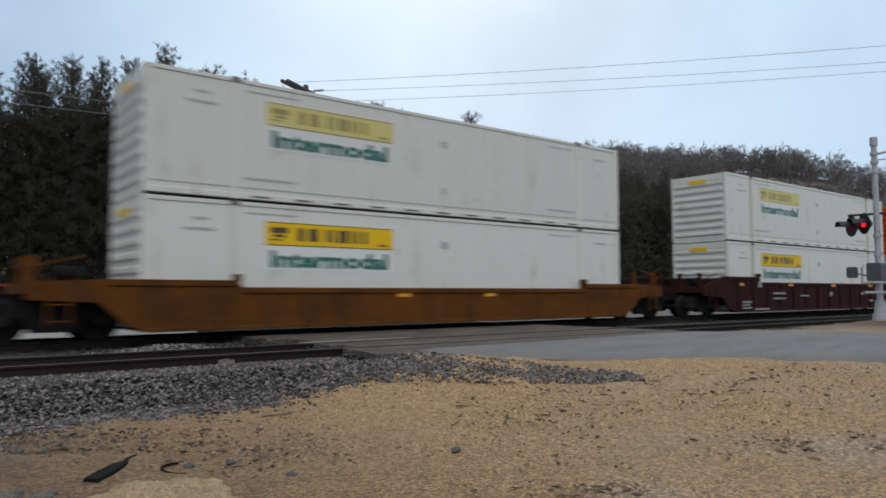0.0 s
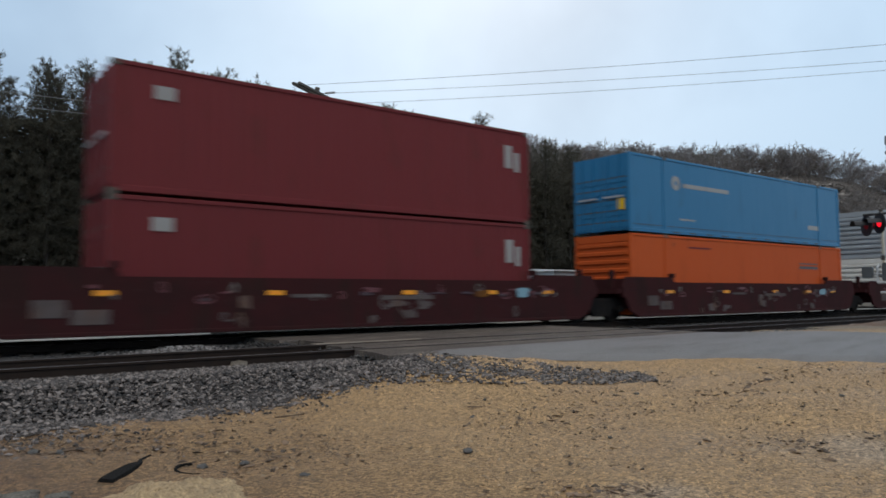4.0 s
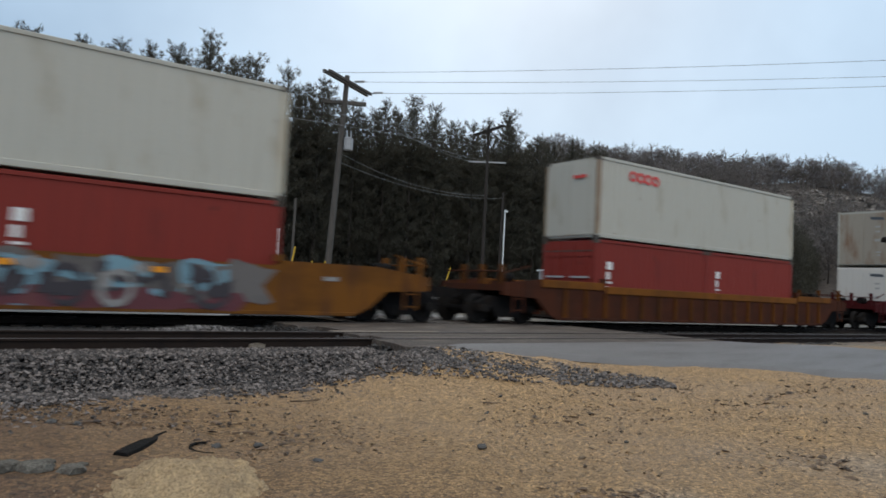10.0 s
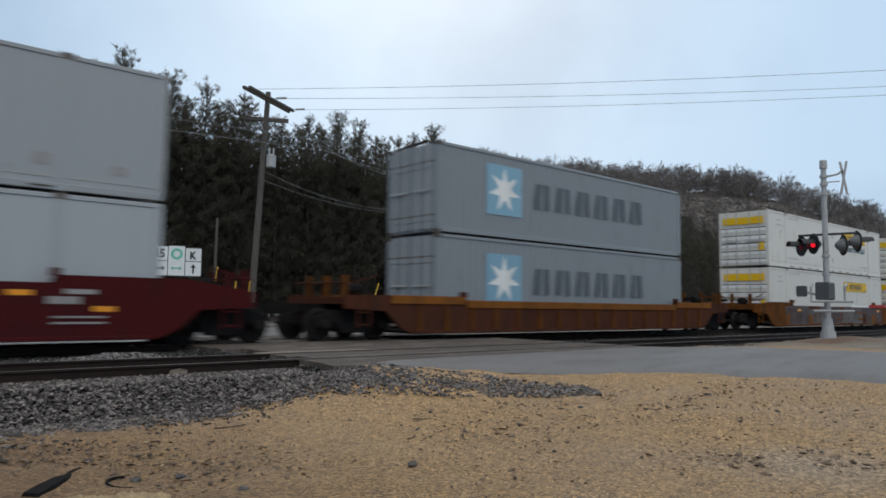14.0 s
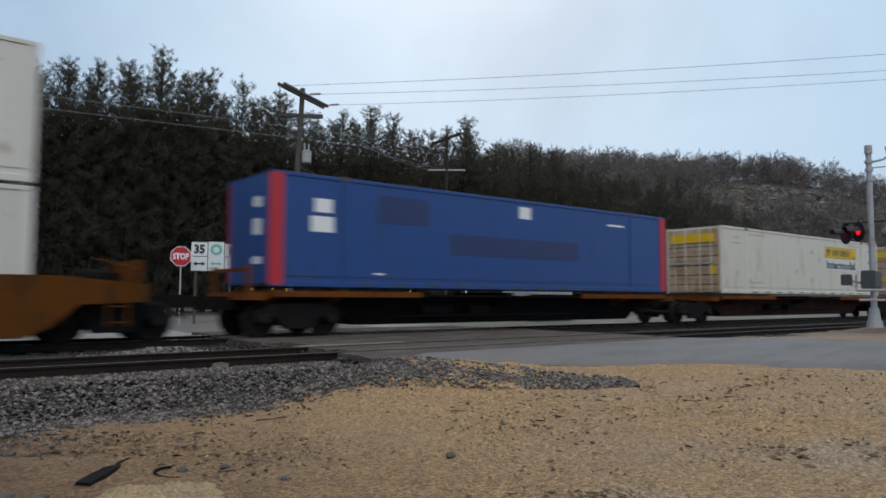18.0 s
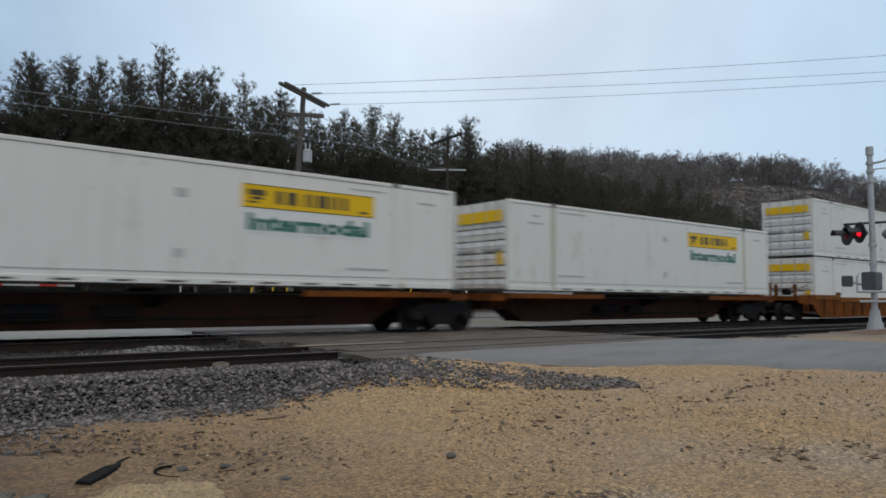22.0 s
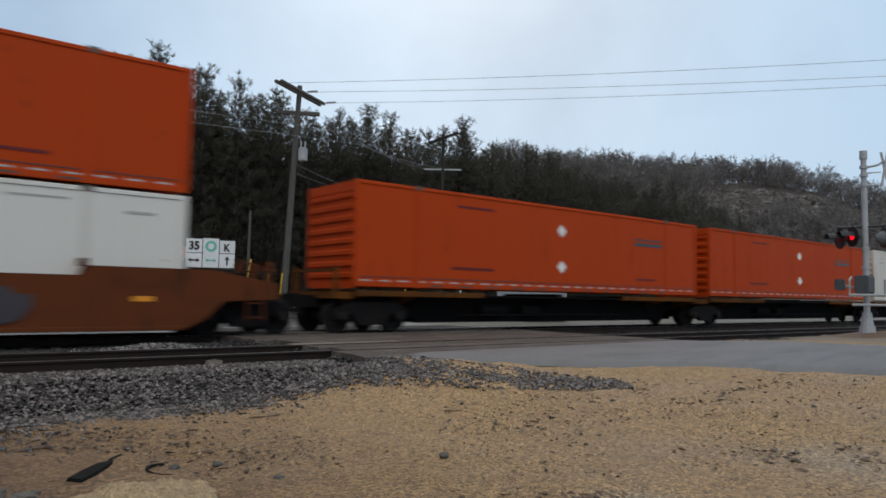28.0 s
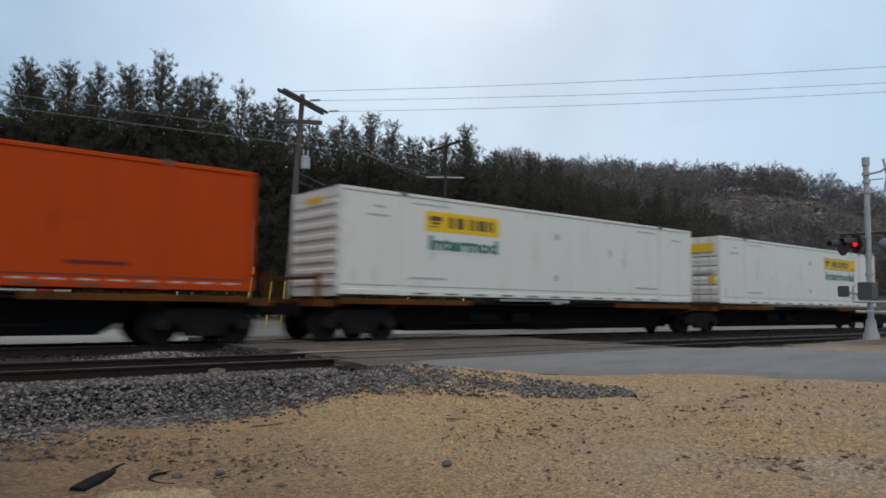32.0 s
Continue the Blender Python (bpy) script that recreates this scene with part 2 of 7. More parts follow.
def paint(name, color, stain=(0.30, 0.20, 0.12), amount=0.25, rough=0.42, spec=0.5, streak=0.0, rust=None, grime=0.0):
    """Weathered vehicle paint: broad stains, thin streaks that run down, rust specks and scuffed dirt; each piece has its own."""
    m = material(name, color, rough, 0.0, stain, 1.6, amount, 0.04, 30.0, (0.95, 1.04), (1.2, 1.2, 0.35), spec)
    if not (streak or rust or grime):
        return m
    n, l = m.node_tree.nodes, m.node_tree.links
    p = n["Principled BSDF"]
    tint = p.inputs["Base Color"].links[0].from_socket
    where, own = n.new("ShaderNodeTexCoord"), n.new("ShaderNodeObjectInfo")
    apart = n.new("ShaderNodeVectorMath")
    apart.operation = "MULTIPLY_ADD"
    apart.inputs[1].default_value = (47.0, 31.0, 13.0)
    l.new(own.outputs["Random"], apart.inputs[0])
    l.new(where.outputs["Object"], apart.inputs[2])
    for k, scale, stretch, lo, hi, shade, detail in ((streak, 1.0, (5.5, 5.5, 0.22), 0.52, 0.80, stain, 5), (0.9 if rust else 0.0, 1.0, (3.1, 3.1, 1.5), 0.665, 0.72, rust or stain, 7),
                                                     (grime, 1.0, (0.55, 0.55, 1.3), 0.44, 0.66, tuple(0.42 * c + 0.006 for c in color), 6), (grime, 1.0, (2.6, 2.6, 9.0), 0.60, 0.74, tuple(0.8 * c + 0.012 for c in color), 6)):
        if not k:
            continue
        spread, spot, level, over = n.new("ShaderNodeMapping"), n.new("ShaderNodeTexNoise"), n.new("ShaderNodeMapRange"), n.new("ShaderNodeMix")
        spread.inputs["Scale"].default_value = stretch
        spot.inputs["Scale"].default_value, spot.inputs["Detail"].default_value, spot.inputs["Roughness"].default_value = scale, detail, 0.62
        for key, value in (("From Min", lo), ("From Max", hi), ("To Max", k)):
            level.inputs[key].default_value = value
        over.data_type = "RGBA"
        over.inputs[7].default_value = (*shade, 1)
        l.new(apart.outputs["Vector"], spread.inputs["Vector"])
        l.new(spread.outputs["Vector"], spot.inputs["Vector"])
        l.new(spot.outputs["Fac"], level.inputs["Value"])
        l.new(level.outputs["Result"], over.inputs["Factor"])
        l.new(tint, over.inputs[6])
        tint = over.outputs[2]
    l.new(tint, p.inputs["Base Color"])
    return m


WHITE = paint("white_container_paint", (0.665, 0.628, 0.568), (0.47, 0.41, 0.33), 0.30, streak=0.35, rust=(0.34, 0.24, 0.155))
WHITE_AGED = paint("aged_white_container_paint", (0.655, 0.597, 0.505), (0.48, 0.39, 0.28), 0.40, streak=0.45, rust=(0.34, 0.21, 0.12))
WHITE_RUSTY = paint("rust_streaked_white_paint", (0.60, 0.565, 0.50), (0.44, 0.33, 0.225), 0.50, streak=0.6, rust=(0.30, 0.16, 0.08))
CREAM = paint("aged_cream_container_paint", (0.475, 0.452, 0.388), (0.34, 0.29, 0.205), 0.34, streak=0.35, rust=(0.25, 0.17, 0.10))
GREY = paint("grey_container_paint", (0.305, 0.318, 0.328), (0.24, 0.23, 0.215), 0.30, streak=0.35, rust=(0.17, 0.13, 0.10))
GREY_DULL = paint("dull_grey_end_paint", (0.21, 0.205, 0.195), (0.11, 0.10, 0.09), 0.45, streak=0.5)
GREY_LIGHT = paint("pale_grey_container_paint", (0.355, 0.372, 0.385), (0.2576, 0.2484, 0.2392), 0.32, streak=0.35, rust=(0.2, 0.14, 0.1))
GREY_WARM = paint("pale_warm_grey_container_paint", (0.40, 0.395, 0.372), (0.28, 0.255, 0.22), 0.32, streak=0.35, rust=(0.2, 0.14, 0.1))
ORANGE = paint("orange_container_paint", (0.43, 0.047, 0.003), (0.30, 0.034, 0.004), 0.32, 0.65, 0.15, streak=0.45, rust=(0.16, 0.03, 0.012))
ORANGE_PALE = paint("faded_orange_container_paint", (0.47, 0.078, 0.013), (0.37, 0.066, 0.015), 0.36, 0.65, 0.2, streak=0.4, rust=(0.22, 0.05, 0.02))
BURGUNDY = paint("burgundy_container_paint", (0.135, 0.02, 0.022), (0.085, 0.022, 0.018), 0.3, 0.6, 0.2, streak=0.4)
RED_BOX = paint("brick_red_container_paint", (0.225, 0.033, 0.024), (0.15, 0.03, 0.025), 0.3, 0.6, 0.2, streak=0.5, rust=(0.10, 0.025, 0.018))
TEAL = paint("teal_blue_container_paint", (0.010, 0.135, 0.28), (0.015, 0.085, 0.16), 0.3)
BLUE = paint("royal_blue_container_paint", (0.012, 0.055, 0.215), (0.02, 0.045, 0.13), 0.35, streak=0.6)
NAME_DARK = paint("brown_black_name_paint", (0.060, 0.042, 0.012), (0.13, 0.09, 0.02), 0.3)
RED_TRIM = paint("red_corner_paint", (0.5, 0.02, 0.03), (0.3, 0.02, 0.02), 0.2)
WARM_CREAM = paint("dingy_cream_paint", (0.40, 0.362, 0.308), (0.27, 0.21, 0.15), 0.42, streak=0.5, rust=(0.2, 0.11, 0.06))
RUST_CREAM = paint("rusty_dingy_cream_paint", (0.36, 0.31, 0.245), (0.22, 0.11, 0.055), 0.5)
BLUE_GREY = paint("blue_grey_container_paint", (0.222, 0.240, 0.255), (0.1748, 0.184, 0.1932), 0.3, streak=0.4, rust=(0.15, 0.12, 0.09))
CAR_MAROON = paint("dirty_maroon_car_paint", (0.043, 0.0125, 0.0130), (0.026, 0.016, 0.0135), 0.5, 0.8, 0.08, grime=0.55)
CAR_RED = paint("dark_red_car_paint", (0.066, 0.0085, 0.009), (0.0338, 0.012, 0.010), 0.4, 0.75, 0.08, grime=0.5)
CAR_BROWN = paint("rust_brown_car_paint", (0.078, 0.026, 0.014), (0.040, 0.021, 0.016), 0.5, 0.8, 0.08, grime=0.65)
CAR_OCHRE = paint("grimy_ochre_car_paint", (0.128, 0.044, 0.009), (0.056, 0.027, 0.013), 0.55, 0.8, 0.06, grime=0.7)
CAR_ORANGE = paint("grimy_orange_car_paint", (0.160, 0.048, 0.010), (0.065, 0.028, 0.013), 0.5, 0.8, 0.06, grime=0.65)
CAR_YELLOW = paint("faded_yellow_car_paint", (0.19, 0.074, 0.015), (0.085, 0.038, 0.022), 0.6, 0.75, 0.08, grime=0.6)
CAR_RUST = paint("rust_red_car_paint", (0.118, 0.034, 0.012), (0.055, 0.024, 0.013), 0.45, 0.8, 0.08, grime=0.5)
CHORD_ORANGE = paint("worn_orange_chord_paint", (0.20, 0.072, 0.013), (0.10, 0.042, 0.015), 0.5, 0.75, 0.1, grime=0.5)
TRUCK_STEEL = material("grimy_truck_steel", (0.012, 0.011, 0.011), 0.9, 0.0, (0.024, 0.017, 0.012), 3, 0.4, spec=0.06)
WHEEL_STEEL = material("worn_wheel_steel", (0.018, 0.016, 0.015), 0.8, 0.0, (0.026, 0.018, 0.014), 5, 0.4, spec=0.1)
DARK_STEEL = material("black_underframe_steel", (0.010, 0.009, 0.009), 0.9, 0.0, (0.02, 0.014, 0.010), 2, 0.4, spec=0.06)
CASTING = material("dark_corner_casting", (0.09, 0.075, 0.06), 0.6, 0.3, (0.12, 0.06, 0.03), 8, 0.4)
CASTING_TAN = paint("rust_stained_post", (0.50, 0.46, 0.36), (0.38, 0.24, 0.12), 0.45)
SIGN_YELLOW = paint("yellow_sign_panel", (0.76, 0.455, 0.010), (0.60, 0.37, 0.03), 0.25, 0.5, 0.2)
SIGN_YELLOW_PALE = paint("faded_yellow_sign_panel", (0.62, 0.52, 0.19), (0.6, 0.52, 0.30), 0.4, 0.5, 0.2)
NAME_FADED = paint("faded_brown_name_paint", (0.30, 0.23, 0.07), (0.4, 0.32, 0.12), 0.4)
LETTER_GREEN = paint("green_lettering", (0.025, 0.125, 0.088), (0.05, 0.15, 0.11), 0.3)
LETTER_GREY = paint("grey_green_lettering", (0.045, 0.072, 0.062), (0.10, 0.135, 0.115), 0.3)
DECAL = paint("clean_white_decal", (0.675, 0.652, 0.61), (0.62, 0.6, 0.56), 0.2)
LETTER_BLACK = material("black_lettering", (0.03, 0.025, 0.02), 0.5)
LETTER_NAVY = paint("slate_blue_lettering", (0.030, 0.045, 0.090), (0.06, 0.075, 0.11), 0.3)
LETTER_BLUE = paint("bright_blue_lettering", (0.035, 0.12, 0.50), (0.06, 0.15, 0.45), 0.2)
RING_BLUE = paint("royal_blue_name_paint", (0.022, 0.075, 0.30), (0.03, 0.08, 0.25), 0.2)
LETTER_STEEL = paint("steel_blue_lettering", (0.06, 0.16, 0.36), (0.08, 0.16, 0.3), 0.2)
LETTER_RED = paint("red_lettering", (0.62, 0.05, 0.04), (0.5, 0.06, 0.05), 0.2)
LETTER_WHITE = paint("white_stencil_paint", (0.28, 0.265, 0.25), (0.17, 0.14, 0.125), 0.5)
LETTER_GHOST = paint("worn_white_lettering", (0.80, 0.79, 0.76), (0.6, 0.58, 0.54), 0.3)
LETTER_DIM = paint("faded_grey_marks", (0.40, 0.385, 0.36), (0.50, 0.48, 0.44), 0.4)
LETTER_DARK = paint("dark_grey_lettering", (0.075, 0.085, 0.095), (0.1, 0.1, 0.1), 0.3)
LIGHT_BLUE = paint("sky_blue_panel", (0.20, 0.36, 0.46), (0.2, 0.34, 0.42), 0.2)
REFLECT = paint("amber_reflector", (0.80, 0.30, 0.01), (0.6, 0.25, 0.02), 0.3, 0.3)
SILVER_TAG = paint("silver_graffiti_paint", (0.165, 0.148, 0.140), (0.105, 0.080, 0.066), 0.5, 0.8, 0.08, grime=0.6)
DARK_TAG = paint("dark_violet_graffiti_paint", (0.05, 0.028, 0.035), (0.09, 0.05, 0.04), 0.4)
RUST_SILL = paint("rusty_black_sill", (0.058, 0.022, 0.014), (0.026, 0.014, 0.011), 0.5, 0.8, 0.1, grime=0.5)
RUST_ORANGE = paint("orange_rust_post", (0.42, 0.21, 0.075), (0.22, 0.09, 0.035), 0.5)
RUST_POST = paint("rusty_edge_post", (0.36, 0.27, 0.17), (0.16, 0.07, 0.035), 0.6)
BLACK_TAG = paint("black_graffiti_paint", (0.045, 0.035, 0.04), (0.1, 0.06, 0.05), 0.3)
TEAL_TAG = paint("pale_blue_graffiti_paint", (0.17, 0.3, 0.36), (0.12, 0.2, 0.22), 0.3)
MAROON_TAG = paint("maroon_graffiti_paint", (0.12, 0.03, 0.035), (0.2, 0.08, 0.05), 0.3)
VIOLET_TAG = paint("violet_graffiti_paint", (0.12, 0.12, 0.28), (0.12, 0.12, 0.2), 0.3)
MAUVE_TAG = paint("dull_mauve_graffiti_paint", (0.105, 0.085, 0.082), (0.11, 0.055, 0.035), 0.5, 0.8, 0.08, grime=0.5)

GALV = material("galvanised_steel", (0.40, 0.402, 0.405), 0.6, 0.1, (0.27, 0.27, 0.27), 6, 0.4, 0.05)
HEAD_GREY = material("grimy_grey_lamp_back", (0.17, 0.172, 0.175), 0.6, 0.2, (0.08, 0.08, 0.08), 6, 0.5)
SIGN_WHITE = material("white_sign_sheet", (0.78, 0.80, 0.80), 0.4, 0, (0.7, 0.7, 0.68), 3, 0.2, 0)
SIGN_RED = material("red_sign_sheet", (0.55, 0.02, 0.03), 0.4, 0, (0.45, 0.02, 0.03), 3, 0.2, 0)
SIGN_GREEN = material("pale_green_sign", (0.16, 0.50, 0.38), 0.4, 0, (0.3, 0.55, 0.45), 3, 0.2, 0)
SIGNAL_BLACK = material("black_signal_paint", (0.018, 0.018, 0.02), 0.5)
SIGNAL_LENS = glow("red_signal_lens", (0.80, 0.008, 0.022), 1.5)
LENS_DIM = glow("dim_red_signal_lens", (0.12, 0.002, 0.006), 0.25)
STRIPE_RED = paint("red_gate_stripe", (0.40, 0.02, 0.02), (0.3, 0.03, 0.03), 0.2)
RUST_END = paint("rust_stained_cream_paint", (0.48, 0.36, 0.235), (0.32, 0.17, 0.085), 0.6)
DARK_CASE = paint("grimy_grey_case", (0.075, 0.077, 0.08), (0.04, 0.04, 0.04), 0.5, 0.6)
LENS_DARK = material("dark_red_lens", (0.12, 0.01, 0.015), 0.2)
POLE_WOOD = material("weathered_pole_wood", (0.085, 0.074, 0.064), 0.85, 0, (0.05, 0.044, 0.04), 1.5, 0.5, 0.5, 40, None, (6, 6, 0.5))
WIRE = material("grey_cable", (0.10, 0.11, 0.12), 0.6)
WIRE_PALE = material("weathered_aluminium_cable", (0.22, 0.22, 0.22), 0.7)
POLE_DARK = material("dark_tarred_pole_wood", (0.045, 0.038, 0.034), 0.9, 0, (0.03, 0.026, 0.024), 1.5, 0.5, 0.5, 40, None, (6, 6, 0.5), 0.2)
PORCELAIN = material("grey_insulator", (0.35, 0.36, 0.37), 0.3)
GUARD_YELLOW = material("yellow_guy_guard", (0.65, 0.40, 0.03), 0.5)
RAIL_SIDE = material("rusty_rail_steel", (0.028, 0.019, 0.015), 0.7, 0.2, (0.018, 0.014, 0.013), 3, 0.5)
RAIL_DULL = material("dull_rail_head", (0.11, 0.10, 0.10), 0.5, 0.6, (0.05, 0.043, 0.04), 2, 0.5, 0.02)
RAIL_HEAD = material("polished_rail_head", (0.42, 0.42, 0.43), 0.28, 0.9, (0.3, 0.29, 0.28), 2, 0.3, 0.02)
TIE_WOOD = material("creosoted_tie_wood", (0.028, 0.023, 0.02), 0.85, 0, (0.08, 0.065, 0.05), 3, 0.5, 0.5)


def soften(m, k):
    """Lets light pass through thin leaves and twigs."""
    n, l = m.node_tree.nodes, m.node_tree.links
    p, out_ = n["Principled BSDF"], n["Material Output"]
    p.inputs["Specular IOR Level"].default_value = 0.12
    through_, mix = n.new("ShaderNodeBsdfTranslucent"), n.new("ShaderNodeMixShader")
    l.new(p.inputs["Base Color"].links[0].from_socket, through_.inputs["Color"])
    mix.inputs["Fac"].default_value = k
    l.new(p.outputs["BSDF"], mix.inputs[1])
    l.new(through_.outputs["BSDF"], mix.inputs[2])
    l.new(mix.outputs["Shader"], out_.inputs["Surface"])


for dull in (RAIL_SIDE, TIE_WOOD):
    dull.node_tree.nodes["Principled BSDF"].inputs["Specular IOR Level"].default_value = 0.12


def ground_material():
    """Tan gravelly sand by the tracks, darker to the west, dull brown verge on the far side, damp in patches."""
    m = bpy.data.materials.new("damp_tan_gravel")
    m.use_nodes = True
    n, l = m.node_tree.nodes, m.node_tree.links
    p = n["Principled BSDF"]
    co = n.new("ShaderNodeTexCoord")

    def noise_tex(scale, detail=5, rough=0.6):
        t = n.new("ShaderNodeTexNoise")
        t.inputs["Scale"].default_value, t.inputs["Detail"].default_value, t.inputs["Roughness"].default_value = scale, detail, rough
        l.new(co.outputs["Object"], t.inputs["Vector"])
        return t

    def span(source, a, b, c=0.0, d=1.0):
        r = n.new("ShaderNodeMapRange")
        for k, v in (("From Min", a), ("From Max", b), ("To Min", c), ("To Max", d)):
            r.inputs[k].default_value = v
        l.new(source, r.inputs["Value"])
        return r.outputs["Result"]

    def mixed(fac, a, b):
        x = n.new("ShaderNodeMix")
        x.data_type = "RGBA"
        l.new(fac, x.inputs["Factor"])
        for socket, v in ((x.inputs[6], a), (x.inputs[7], b)):
            if isinstance(v, tuple):
                socket.default_value = (*v, 1)
            else:
                l.new(v, socket)
        return x.outputs[2]

    wide, mid, fine, grit = noise_tex(0.35), noise_tex(2.6, 6, 0.7), noise_tex(17, 7, 0.8), noise_tex(70, 4, 0.8)
    tan = mixed(span(wide.outputs["Fac"], 0.35, 0.65), (0.455, 0.278, 0.122), (0.395, 0.238, 0.105))
    tan = mixed(span(mid.outputs["Fac"], 0.54, 0.84, 0.0, 0.75), tan, (0.20, 0.123, 0.062))
    tan = mixed(span(fine.outputs["Fac"], 0.50, 0.70, 0.0, 0.85), tan, (0.155, 0.095, 0.049))
    tan = mixed(span(grit.outputs["Fac"], 0.54, 0.68), tan, (0.44, 0.315, 0.17))
    tan = mixed(span(grit.outputs["Fac"], 0.46, 0.34), tan, (0.14, 0.09, 0.05))
    xyz = n.new("ShaderNodeSeparateXYZ")
    l.new(co.outputs["Object"], xyz.inputs["Vector"])
    # damp, darker soil towards the west end, lens falloff put into its colour, ragged edge
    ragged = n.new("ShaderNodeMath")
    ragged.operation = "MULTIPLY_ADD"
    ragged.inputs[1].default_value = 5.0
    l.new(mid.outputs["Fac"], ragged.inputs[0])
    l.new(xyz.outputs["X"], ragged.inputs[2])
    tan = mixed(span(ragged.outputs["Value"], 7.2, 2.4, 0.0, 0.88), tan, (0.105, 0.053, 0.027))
    # wet sand in two hollows, the sky's grey reflection put into its colour
    for hx, hy, hr in ((7.2, 2.75, 1.1), (4.5, 3.3, 0.55)):
        away = n.new("ShaderNodeVectorMath")
        away.operation = "DISTANCE"
        away.inputs[1].default_value = (hx, hy, -0.5)
        l.new(co.outputs["Object"], away.inputs[0])
        wob = n.new("ShaderNodeMath")
        wob.operation = "MULTIPLY_ADD"
        wob.inputs[1].default_value = 1.6 * hr
        l.new(mid.outputs["Fac"], wob.inputs[0])
        l.new(away.outputs["Value"], wob.inputs[2])
        tan = mixed(span(wob.outputs["Value"], 1.75 * hr, 1.1 * hr, 0.0, 0.45), tan, (0.36, 0.29, 0.22))
    # grains of many tones
    for scale, low, high in ((34.0, 0.50, 1.50), (80.0, 0.58, 1.45)):
        cell = n.new("ShaderNodeTexVoronoi")
        cell.inputs["Scale"].default_value = scale
        l.new(co.outputs["Object"], cell.inputs["Vector"])
        tone = n.new("ShaderNodeSeparateColor")
        l.new(cell.outputs["Color"], tone.inputs["Color"])
        toned = n.new("ShaderNodeVectorMath")
        toned.operation = "SCALE"
        l.new(tan, toned.inputs[0])
        l.new(span(tone.outputs["Red"], 0.0, 1.0, low, high), toned.inputs["Scale"])
        tan = toned.outputs["Vector"]
    verge = mixed(span(mid.outputs["Fac"], 0.4, 0.7), (0.16, 0.135, 0.10), (0.10, 0.085, 0.06))
    # pale gravel past the tracks, its wet sheen put into the base colour
    gravel = mixed(span(fine.outputs["Fac"], 0.4, 0.65), (0.38, 0.37, 0.35), (0.28, 0.27, 0.255))
    color = mixed(span(xyz.outputs["Y"], 11.0, 14.0), tan, gravel)
    color = mixed(span(xyz.outputs["X"], 16.5, 19.0, 0.0, 0.8), color, verge)
    color = mixed(span(xyz.outputs["Y"], 26.0, 32.0), color, verge)
    color = mixed(span(xyz.outputs["Y"], 40.0, 46.0), color, (0.045, 0.035, 0.026))
    l.new(color, p.inputs["Base Color"])
    l.new(span(wide.outputs["Fac"], 0.4, 0.7, 0.75, 0.45), p.inputs["Roughness"])
    add = n.new("ShaderNodeMath")
    add.operation = "ADD"
    l.new(fine.outputs["Fac"], add.inputs[0])
    l.new(grit.outputs["Fac"], add.inputs[1])
    b = n.new("ShaderNodeBump")
    b.inputs["Strength"].default_value, b.inputs["Distance"].default_value = 0.75, 0.03
    l.new(add.outputs["Value"], b.inputs["Height"])
    l.new(b.outputs["Normal"], p.inputs["Normal"])
    return m


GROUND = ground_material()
ASPHALT = material("wet_grey_asphalt", (0.150, 0.140, 0.136), 0.55, 0, (0.115, 0.104, 0.098), 0.9, 0.5, 0.25, 90, (0.8, 1.15), (0.5, 1.6, 1))
CROSSING = material("muddy_crossing_surface", (0.088, 0.072, 0.062), 0.75, 0, (0.20, 0.166, 0.135), 1.7, 0.5, 0.7, 25, (0.5, 1.45), (0.45, 1.1, 1), 0.25)
BALLAST = material("grey_ballast_stone", (0.034, 0.031, 0.030), 0.75, 0, (0.022, 0.021, 0.02), 6, 0.5, 0.6, 30, (0.55, 1.5))
PALE_TIMBER = material("pale_worn_timber", (0.24, 0.20, 0.16), 0.85, 0, (0.12, 0.09, 0.065), 3, 0.5, 0.4, 40, (0.7, 1.25), (0.3, 3, 1), 0.2)
DARK_BALLAST = material("dark_track_bed", (0.025, 0.023, 0.022), 0.8, 0, (0.04, 0.036, 0.032), 2, 0.5, 0.6, 40, (0.6, 1.4))


def stone_material(name, a, b, c):
    """Stones that differ one from the other."""
    m = material(name, a, 0.62, 0, b, 9, 0.4, 0.4, 50)
    n, l = m.node_tree.nodes, m.node_tree.links
    geo, ramp_ = n.new("ShaderNodeNewGeometry"), n.new("ShaderNodeValToRGB")
    e = ramp_.color_ramp.elements
    e[0].color, e[1].color = (*b, 1), (*c, 1)
    e.new(0.5).color = (*a, 1)
    l.new(geo.outputs["Random Per Island"], ramp_.inputs["Fac"])
    scaled = [x for x in n if x.bl_idname == "ShaderNodeVectorMath"][0]
    l.new(ramp_.outputs["Color"], scaled.inputs[0])
    return m


STONES = stone_material("crushed_ballast_stone", (0.064, 0.052, 0.047), (0.016, 0.0135, 0.0125), (0.24, 0.202, 0.183))
DARK_STONES = stone_material("dark_track_stone", (0.030, 0.027, 0.026), (0.012, 0.011, 0.011), (0.075, 0.070, 0.065))
CLODS = stone_material("dark_clods", (0.12, 0.075, 0.045), (0.045, 0.032, 0.025), (0.22, 0.14, 0.085))
SPILT_STONES = stone_material("spilt_grey_stone", (0.092, 0.077, 0.069), (0.024, 0.020, 0.018), (0.27, 0.232, 0.21))
PALE_STONES = stone_material("pale_crushed_stone", (0.22, 0.20, 0.19), (0.08, 0.073, 0.07), (0.40, 0.37, 0.35))
PEBBLES = stone_material("mixed_pebbles", (0.17, 0.105, 0.058), (0.035, 0.025, 0.019), (0.46, 0.33, 0.20))


